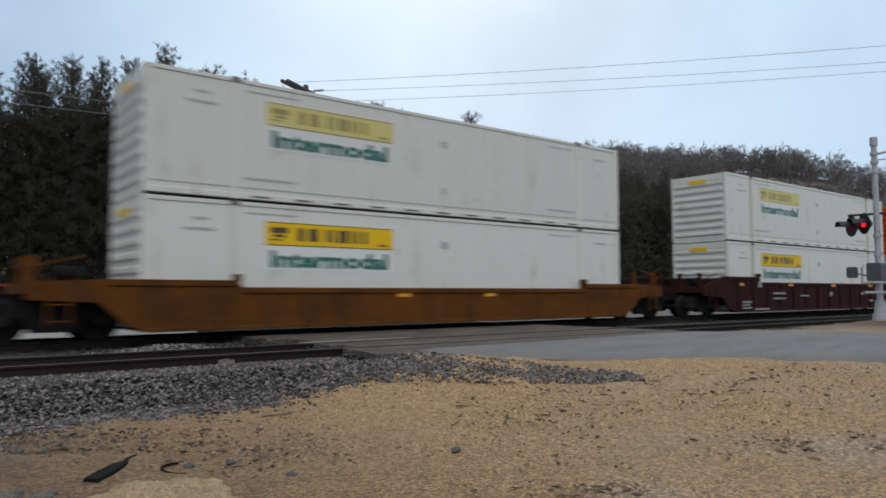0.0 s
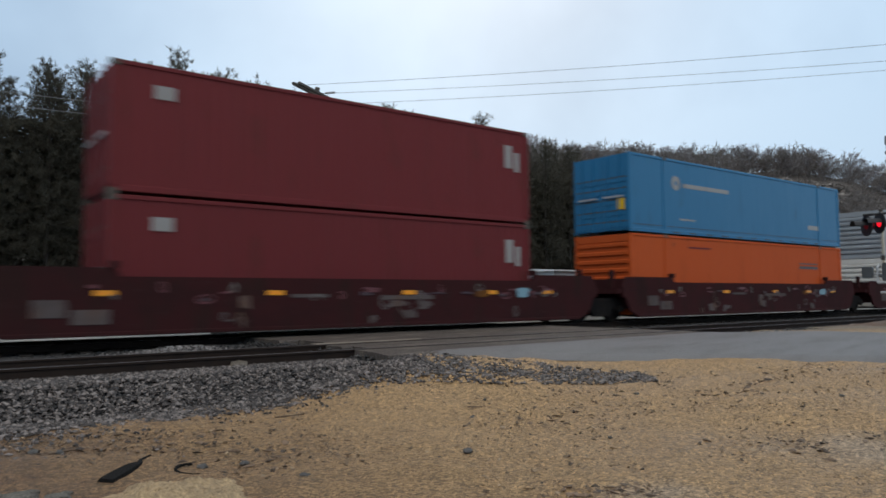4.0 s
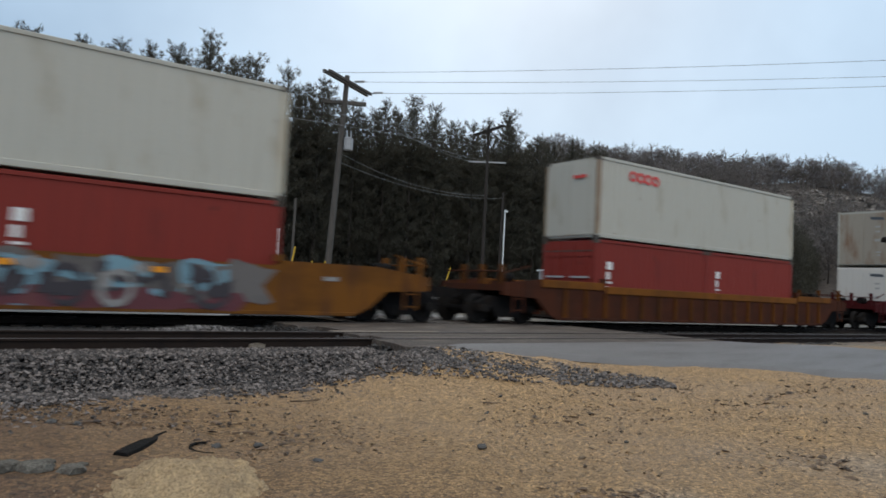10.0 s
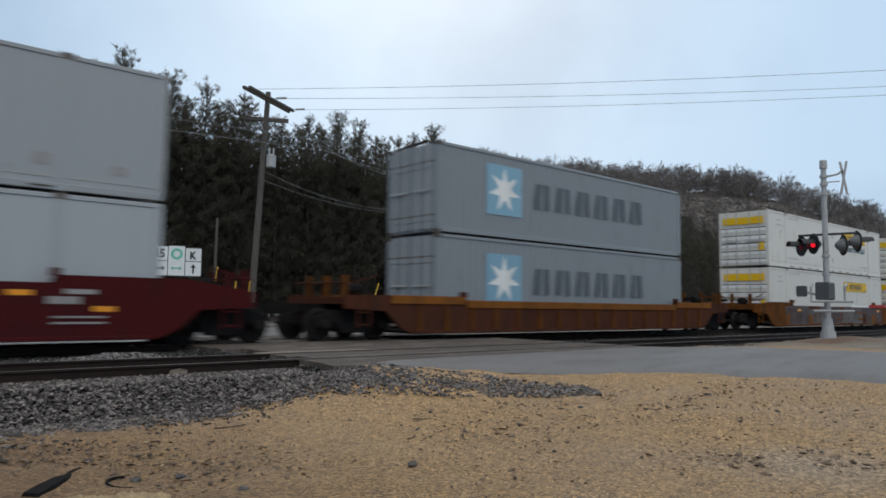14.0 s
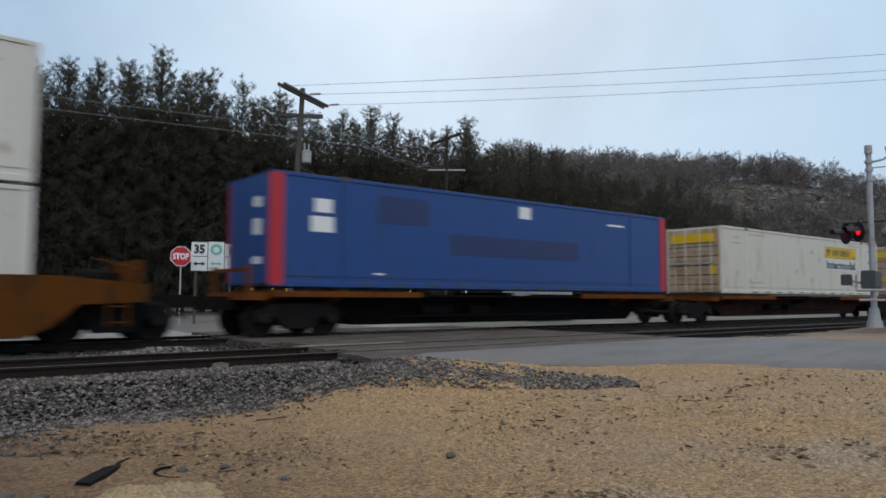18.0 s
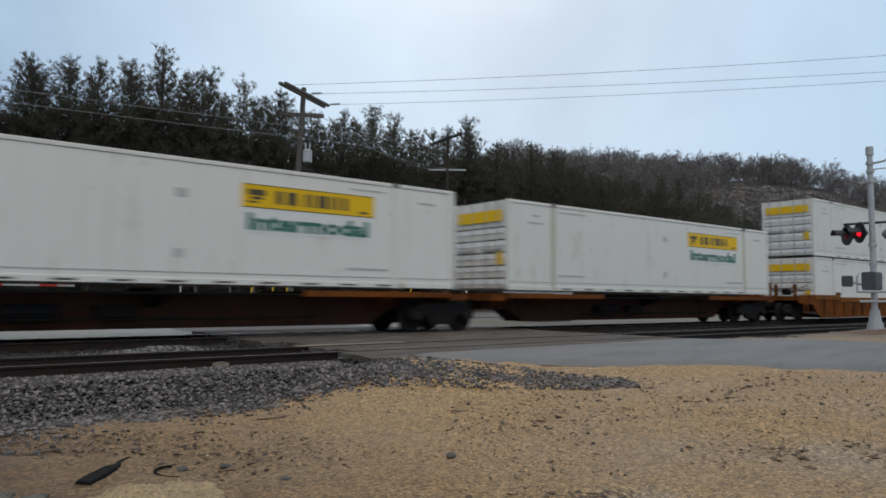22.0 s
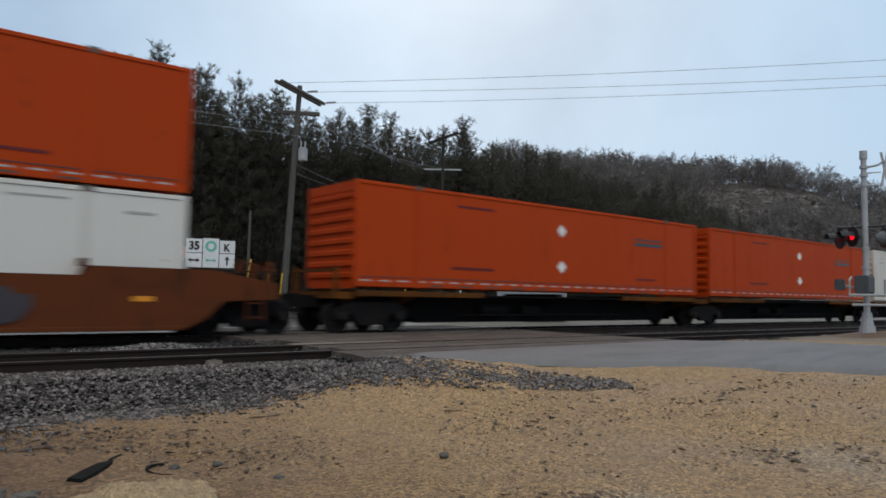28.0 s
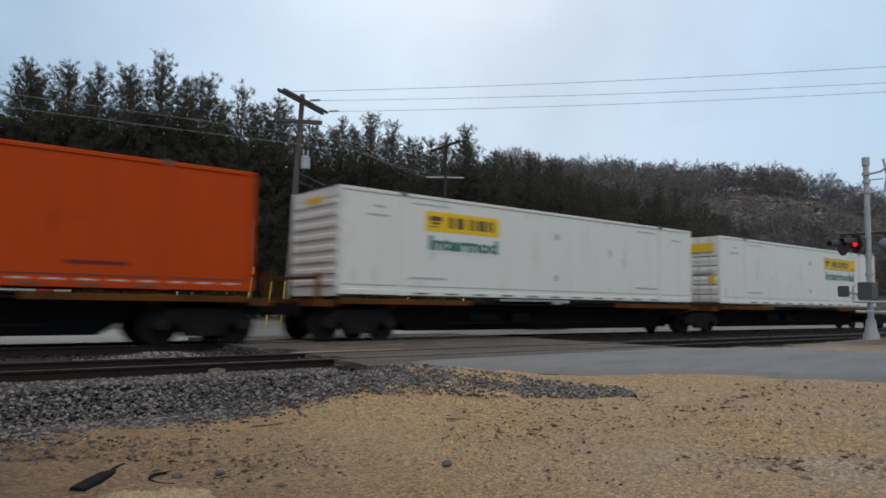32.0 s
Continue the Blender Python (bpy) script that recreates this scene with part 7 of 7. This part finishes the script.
def orange_box(s, z, pos="R", dots=True, paint_=None, end="nose"):
    return container(s, z, paint_ or ORANGE, end=end, label="bright orange freight container with white spots and reflective dashes", decor=lambda o, L, y: decor_orange(o, L, y, pos, dots))


def build_train():
    S = [4.28, 27.54, 46.76, 66.1, 91.13, 108.19, 129.58, 151.01, 170.14, 191.32, 214.1, 237.16, 258.6, 277.54, 296.84, 321.1, 343.03, 362.34, 381.47, 402.63, 422.72, 440.93, 459.4, 479.76,
         498.05, 518.76, 541.84, 565.03, 584.5, 603.78, 624.33, 641.46, 658.53, 675.35, 693.45, 711.89, 730.17]
    # 0: ochre car with two white containers
    car = well_car(S[0], CAR_OCHRE, "C", "C", "grimy ochre well car with smooth sides", 0, 1.12, 0.16, True)
    reflectors(car, (6.5, 9.6), 0.88)
    white_box(S[0], LOW, "L", "nose")
    white_box(S[0], SECOND, "L", "nose", pale=True, rusty=False)
    # 1-3: ribbed maroon cars
    for i, (a, b) in zip((1, 2, 3), ("CA", "AA", "AC")):
        car = well_car(S[i], CAR_MAROON, a, b, "dirty maroon well car with upright ribs and white stencils", 14, 1.42, 0.22, True)
        reflectors(car, (0.3, 4.6, 8.9, 13.2), 1.26, -1.575)
        stencils(car, [(0.55, 1.25, 0.54, 0.62), (0.55, 1.15, 0.42, 0.49), (0.55, 1.25, 0.30, 0.37), (1.5, 2.7, 0.24, 0.31), (3.1, 4.2, 0.90, 0.98), (3.1, 4.2, 0.68, 0.75), (5.6, 6.4, 0.80, 0.86), (8.6, 8.85, 0.80, 1.0), (12.2, 12.5, 0.85, 1.0), (13.2, 13.6, 0.5, 0.6), (14.4, 15.0, 0.80, 1.05), (14.2, 15.6, 0.25, 0.4)], LETTER_WHITE, -1.608)
        stencils(car, [(1.85, 2.15, 1.20, 1.45), (14.0, 14.3, 1.0, 1.3)], LETTER_WHITE, -1.61)
    white_box(S[1], LOW, "L", "nose")
    white_box(S[1], SECOND, "L", "nose", pale=True)
    container(S[2], LOW, GREY_LIGHT, label="pale grey freight container with large blue name shapes", decor=lambda o, L, y: decor_short_word(o, y, 2.0, 1.1))
    orange_box(S[2], SECOND)
    container(S[3], LOW, ORANGE_PALE, label="faded orange freight container", decor=lambda o, L, y: decor_orange(o, L, y, "R", False))
    cream_box(S[3], SECOND)
    # 4-6: dirty brown-red cars
    for i, o, (a, b) in zip((4, 5, 6), (SLOT40, 0, SLOT40), ("CA", "AA", "AC")):
        car = well_car(S[i] - o, CAR_MAROON, a, b, "dark red-brown well car with faded scrawls", 0, 1.38, 0.18, False)
        reflectors(car, (1.7, 5.4, 9.2, 12.1, 14.4), 0.98)
        stencils(car, [(0.6, 1.2, 0.55, 0.9), (1.3, 2.0, 0.4, 0.7), (6.0, 7.0, 0.92, 1.0), (8.5, 10.2, 0.85, 0.96)], MAUVE_TAG, -1.54)
        spray = np.random.RandomState(i * 9)
        for k in range(46):
            x, z = (spray.uniform(1.0, 15.0), spray.uniform(0.88, 1.20)) if k % 3 else (spray.choice([5.2, 8.6, 12.6]) + spray.normal(0, 0.7), spray.uniform(0.35, 0.85))
            w, h_ = spray.uniform(0.12, 0.55), spray.uniform(0.03, 0.10) if k % 3 else spray.uniform(0.12, 0.34)
            shape = blob(x, z, w, h_, i * 60 + k, -1.536 - 0.0003 * k, 0.5, 9) if k % 2 else strokes(x, z, w, h_ + 0.15, i * 60 + k, -1.536 - 0.0003 * k, 0.022)
            part("scrawl", shape, (MAUVE_TAG, MAROON_TAG, SILVER_TAG, MAUVE_TAG, MAROON_TAG, DARK_TAG)[k % 6], car, "dull graffiti stroke")
        part("scrawl", blob(13.55, 1.02, 0.55, 0.26, i + 3, -1.553, 0.25), TEAL_TAG, car, "pale blue graffiti patch")
        part("scrawl", blob(11.9, 1.0, 0.45, 0.2, i + 4, -1.553, 0.4), CAR_YELLOW, car, "dull orange graffiti patch")
    for z in (LOW, SECOND):
        container(S[4], z, BURGUNDY, 12.192, TALL, "iso", "door", lambda o, L, y: part("white_marks", lambda: marks([(0.9, 1.35, 2.15, 2.45), (11.2, 11.5, 1.7, 2.4), (11.6, 11.8, 1.6, 2.2)], y), LETTER_WHITE, o, key=("burg", y)), "burgundy corrugated forty-foot container")
    container(S[5], LOW, ORANGE_PALE, label="faded orange freight container", end="nose", decor=lambda o, L, y: decor_orange(o, L, y, "R", False))
    container(S[5], SECOND, TEAL, label="teal blue freight container with a white emblem", decor=lambda o, L, y: (part("emblem", lambda: Geo().ring_y(2.8, 2.0, 0.28, 0.28, 0.3, y - 0.008, y, 12).box(3.25, 6.4, y - 0.008, y, 1.86, 2.02), LETTER_WHITE, o, "white emblem shapes", key=("teal", y)), each_mark("stencil_mark", [(13.0, 14.0, 0.75, 0.95), (3.0, 4.0, 0.6, 0.66)], y, LETTER_WHITE, o)))
    container(S[6], LOW, WHITE, 12.192, 2.591, "iso", "nose", lambda o, L, y: decor_short_word(o, y), "white forty-foot container with large blue name shapes", posts=CASTING_TAN, far_posts=RUST_ORANGE)
    container(S[6], LOW + 2.606, GREY, 12.192, 2.591, "iso", "nose", lambda o, L, y: decor_rings(o, L, y, 2.59), "grey forty-foot container with blue rings", posts=CASTING_TAN)
    # 7-9: ribbed orange cars
    for i, o, (a, b) in zip((7, 8, 9), (0, 0, SLOT40), ("CA", "AA", "AC")):
        car = well_car(S[i] - o, CAR_BROWN, a, b, "rust-stained orange well car with upright ribs and a heavy top chord", 11, 1.34, 0.16, True, CAR_OCHRE, CHORD_ORANGE)
        graffiti_piece(car, 5.0 + i % 2 * 3, 0.68, 1.4, 0.6, i * 5, (MAUVE_TAG, MAUVE_TAG, CAR_BROWN)[i - 7], DARK_TAG)
        part("scrawl", blob(11.2, 0.62, 0.9, 0.5, i * 5 + 1, -1.536, 0.5, 8), DARK_TAG, car, "dull graffiti patch")
    cream_box(S[7], LOW, WHITE, LETTER_STEEL, False)
    cream_box(S[7], SECOND, WARM_CREAM, end_paint=RUST_CREAM)
    cream_box(S[8], LOW, WHITE, LETTER_STEEL, False)
    emblem_box(S[9], LOW, TALL, GREY_WARM)
    emblem_box(S[9], SECOND, TALL)
    # 10: yellow car with a large painted scrawl; 11: ribbed brown car
    car = well_car(S[10] - SLOT40, CAR_YELLOW, "C", "C", "faded yellow well car with colourful graffiti", 0, 1.30, 0.12, False)
    stencils(car, [(3.4, 4.6, 0.92, 1.06), (4.8, 6.9, 0.88, 1.02), (0.2, 0.6, 1.0, 1.2), (15.2, 15.6, 1.0, 1.1)], LETTER_WHITE, -1.54)
    for k in range(9):
        part("scrawl", blob(6.7 + 0.82 * k, 0.72 + 0.05 * (k % 3), 1.25, 1.05, 40 + k, -1.536 - 0.0005 * k, 0.35), TEAL_TAG if k % 2 else SILVER_TAG, car, "pale graffiti ground")
    shard = np.random.RandomState(77)
    for k in range(8):
        x = 6.7 + 0.86 * k
        part("scrawl", blob(x, 0.44, 1.0, 0.42, 70 + k, -1.543 - 0.0004 * k, 0.25), MAROON_TAG, car, "maroon graffiti shape")
    for k in range(46):
        x, z = 6.4 + 6.4 * shard.uniform(), shard.uniform(0.45, 1.1)
        part("scrawl", blob(x, z, shard.uniform(0.22, 0.62), shard.uniform(0.14, 0.42), 300 + k, -1.549 - 0.0004 * k, 0.55, shard.randint(4, 7)), (BLACK_TAG, TEAL_TAG, BLACK_TAG, LETTER_WHITE, SILVER_TAG, BLACK_TAG, DARK_TAG)[k % 7], car, "angular graffiti shard")
    for k in range(7):
        part("scrawl", strokes(6.75 + 0.95 * k, 0.72, 0.8, 0.85, 110 + 3 * k, -1.569 - 0.0005 * k, 0.075), (BLACK_TAG, LETTER_WHITE, BLACK_TAG)[k % 3], car, "curling graffiti stroke")
    for x in (8.6, 11.4):
        part("scrawl", blob(x, 1.06, 0.3, 0.12, 95, -1.575, 0.2), REFLECT, car, "orange graffiti spot")
    for i in (10, 11):
        if i == 11:
            well_car(S[11] - SLOT40, CAR_BROWN, "C", "C", "rust-brown well car with many upright ribs", 18, 1.28, 0.10, True, CAR_OCHRE, CHORD_ORANGE)
        twenty(S[i], LOW)
        twenty(S[i] + 6.134, LOW)
        emblem_box(S[i], LOW + 2.606, 2.74)
    # 12-14: dark red cars
    for i, (a, b) in zip((12, 13, 14), ("CA", "AA", "AC")):
        car = well_car(S[i], CAR_RED, a, b, "dark red well car with white stencils and amber reflectors", 0, 1.32, 0.16, False)
        reflectors(car, (1.65, 6.35, 9.9, 13.2), 1.06)
        reflectors(car, (0.0, 14.75), 0.75)
        stencils(car, [(5.2, 7.4, 0.78, 0.98), (8.55, 8.85, 0.80, 0.98), (9.2, 10.4, 0.86, 0.92), (10.7, 11.0, 0.78, 0.95), (2.4, 3.4, 1.12, 1.2), (13.9, 14.5, 0.9, 1.05), (14.0, 15.0, 0.62, 0.66), (14.0, 15.0, 0.5, 0.54), (0.6, 1.3, 1.12, 1.2), (14.2, 14.8, 1.1, 1.2)], LETTER_WHITE, -1.54)
        num = new("number", number_mesh())
        num.parent, num.location = car, (0.45, -1.542, 0.42)
    cream_box(S[12], LOW, WHITE)
    cream_box(S[12], SECOND, CREAM, end_paint=RUST_CREAM)
    cream_box(S[13], LOW, CREAM)
    cream_box(S[13], SECOND, CREAM, LETTER_GHOST)
    for z, p in ((LOW, GREY_LIGHT), (SECOND, GREY)):
        container(S[14], z, p, end="plain", end_paint=GREY_DULL, label="plain grey freight container", decor=lambda o, L, y: each_mark("stencil_mark", [(2.5, 4.3, 2.2, 2.32), (L - 6.3, L - 4.5, 2.2, 2.3), (1.0, 1.4, 0.6, 0.8), (2.4, 2.7, 0.55, 0.75), (L - 2.6, L - 2.3, 0.55, 0.8), (L - 1.1, L - 0.8, 0.5, 0.7)], y, LETTER_WHITE, o))
    # 15: orange ribbed car with two blue-grey containers
    well_car(S[15] - SLOT45, CAR_BROWN, "C", "C", "rust-stained orange well car with upright ribs", 16, 1.14, 0.10, True, CAR_OCHRE, CHORD_ORANGE)
    for z in (LOW, SECOND):
        container(S[15], z, BLUE_GREY, 13.716, 2.80 if z > 1 else TALL, "iso", "door", decor_star, "blue-grey container with a white star on light blue")
    # 16-18: cars covered in silver lettering-like scrawls
    for i, (a, b) in zip((16, 17, 18), ("CA", "AA", "AC")):
        car = well_car(S[i], CAR_OCHRE if i != 17 else CAR_ORANGE, a, b, "orange-brown well car covered in large silver graffiti", 0, 1.22, 0.16, False)
        tag_letters(car, (1.3, 2.4, 1.6)[i - 16], 11.5 if i == 17 else 14.6, i, SILVER_TAG)
        reflectors(car, (2.6, 6.2, 10.1, 14.4), 0.94, -1.556)
        white_box(S[i], LOW, "R", "door", ink=LETTER_GREY if i < 18 else None, word=i != 16)
        white_box(S[i], SECOND, "R", "door", ink=LETTER_GREY if i == 16 else None)
    # 19-24: single containers on spine cars
    spec = {19: ((0.9, 18.5), "C", "A"), 20: ((17.4,), "A", "A"), 21: ((14.5,), "A", "C"), 22: ((1.2, 17.9), "C", "A"), 23: ((15.9,), "A", "A"), 24: ((15.0,), "A", "C"),
            30: ((0.7, 17.15), "C", "A"), 31: ((16.9,), "A", "A"), 32: ((16.85,), "A", "A"), 33: ((16.9,), "A", "A"), 34: ((15.1,), "A", "C"), 35: ((0.85, 17.2), "C", "A"), 36: ((17.2,), "A", "A")}
    for i, (t, a, b) in spec.items():
        car = spine_car(S[i], t, a, b, CAR_ORANGE if i < 30 else CAR_OCHRE, "low black spine car with orange end flanges", RUST_SILL if i in (20, 21, 23, 24) else None)
    container(S[19], DECK, BLUE, end="plain", label="royal blue freight container with red corner posts", posts=RED_TRIM, mid_posts=True, decor=lambda o, L, y: (
        [part("white_panel", lambda: Geo().box(-0.012, 0.002, -0.75, -0.35, z0, z1), LETTER_GHOST, o, "white panel on the end", key=("bend", z0)) for z0, z1 in ((1.35, 1.75), (0.62, 0.80), (2.05, 2.30))],
        part("white_panel", lambda: marks([(1.1, 1.75, 1.45, 1.85), (1.2, 1.7, 1.95, 2.3)], y), LETTER_GHOST, o, "white panel", key=("bw", y)), part("white_panel", lambda: marks([(8.4, 8.9, 2.3, 2.68), (L - 3.4, L - 2.5, 2.35, 2.42), (3.0, 3.3, 0.4, 0.45)], y), LETTER_GHOST, o, key=("bw2", y)),
        part("painted_out_name", lambda: marks([(5.6, 11.2, 1.05, 1.65), (3.1, 4.8, 1.8, 2.55)], y), paint("dark_blue_overpaint", (0.020, 0.034, 0.120), (0.02, 0.032, 0.09), 0.3), o, "darker blue painted-out name", key=("bo", y)),
        part("red_end", lambda: Geo().box(L - 0.32, L + 0.004, y - 0.028, y, 0.1, TALL - 0.05).box(-0.006, 0.34, y - 0.028, y, 0.1, TALL - 0.05), RED_TRIM, o, "red end band", key=("be", y))))
    white_box(S[20], DECK, "R", "door", WHITE_AGED, ink=LETTER_GREY, end_paint=RUST_END, shift=-0.12)
    white_box(S[21], DECK, "R", "door", pale=True, ink=LETTER_DARK, rusty=True, end_paint=RUST_END)
    white_box(S[22], DECK, "L", "nose")
    white_box(S[23], DECK, "R", "door", shift=-0.15)
    white_box(S[24], DECK, "R", "door")
    # 25, 26: orange cars
    car = well_car(S[25], CAR_ORANGE, "C", "C", "grimy orange well car with upright ribs", 15, 1.16, 0.10, True, CAR_OCHRE, CHORD_ORANGE)
    white_box(S[25], LOW, "R", "door")
    white_box(S[25], SECOND, "R", "door")
    car = well_car(S[26], CAR_OCHRE, "C", "C", "grimy ochre well car with smooth rusty sides", 0, 1.12, 0.14, True)
    for k, x in enumerate((5.0, 7.6, 9.4)):
        part("scrawl", blob(x, 0.6, 1.8, 0.65, 200 + k, -1.536, 0.4), (CAR_BROWN, CAR_YELLOW, CAR_BROWN)[k], car, "rusty patch")
    white_box(S[26], LOW, "L", "nose")
    white_box(S[26], SECOND, "R", "door", shift=-0.15)
    # 27-29: brown cars with painted patches
    for i, (a, b) in zip((27, 28, 29), ("CA", "AA", "AC")):
        car = well_car(S[i], CAR_RUST, a, b, "rust-brown well car with graffiti patches and amber reflectors", 0, 1.30, 0.20, False)
        reflectors(car, (1.0, 4.9, 9.2, 12.2, 15.0), 0.78)
        patches = {27: (), 28: ((11.9, 1.5, 0.6, VIOLET_TAG), (8.7, 1.3, 0.55, MAROON_TAG), (7.3, 0.6, 0.35, MAUVE_TAG), (10.2, 0.8, 0.4, MAROON_TAG), (13.4, 0.9, 0.35, MAUVE_TAG)),
                   29: ((3.6, 1.6, 0.6, SILVER_TAG), (6.3, 2.0, 0.7, MAUVE_TAG), (9.6, 1.8, 0.6, SILVER_TAG), (12.4, 1.6, 0.7, BLACK_TAG))}[i]
        if i == 27:
            graffiti_piece(car, 11.9, 0.72, 1.75, 0.85, 31, LETTER_WHITE, BLACK_TAG)
        if i == 28:
            part("scrawl", Geo().prism_y([(4.35, 0.36), (6.15, 0.32), (6.2, 0.62), (4.3, 0.66)], -1.541, -1.536), LETTER_WHITE, car, "white lower half of a graffiti block")
            part("scrawl", Geo().prism_y([(4.3, 0.66), (6.2, 0.62), (6.25, 1.08), (4.35, 1.06)], -1.541, -1.536), TEAL_TAG, car, "pale blue upper half of a graffiti block")
            for k in range(4):
                part("scrawl", blob(4.65 + 0.42 * k, 0.66, 0.22, 0.42, 50 + k, -1.5415, 0.35, 7), BLACK_TAG, car, "black graffiti shape")
        for k, (x, w, h_, m_) in enumerate(patches):
            part("scrawl", blob(x, 0.68, w, h_, i * 7 + k, -1.536 - 0.004 * (k + 1), 0.3), m_, car, "graffiti patch")
    white_box(S[27], LOW, "R", "door", shift=-0.15)
    white_box(S[27], SECOND, "L", "nose", rusty=True, end_paint=RUST_END)
    white_box(S[28], LOW, "R", "door", shift=-0.2)
    white_box(S[28], SECOND, "L", "nose", end_paint=WHITE_RUSTY)
    white_box(S[29], LOW, "L", "nose")
    orange_box(S[29], SECOND, "L", True, None, "door")
    # 30-36: the last visible spine cars
    orange_box(S[30], DECK, "R", True)
    orange_box(S[31], DECK, "R")
    white_box(S[32], DECK, "L", "nose", WHITE_AGED, ink=LETTER_GREY)
    orange_box(S[33], DECK, "R")
    orange_box(S[34], DECK, "L", True, None, "door")
    white_box(S[35], DECK, "L", "nose", cut=True)
    white_box(S[36], DECK, "R", "door")


def number_mesh():
    if "53" not in WORDS:
        me = lettering("53", 0.34, 0.75).copy()
        me.materials.append(LETTER_WHITE)
        WORDS["53"] = me
    return WORDS["53"]


build_train()


def motions():
    for ob, s0, z0 in MOVING:
        walk(ob, [(t, pose(s0 - SPEED * t - lead, TRAIN_TRACK, z0)) for t, lead in PACE])


motions()
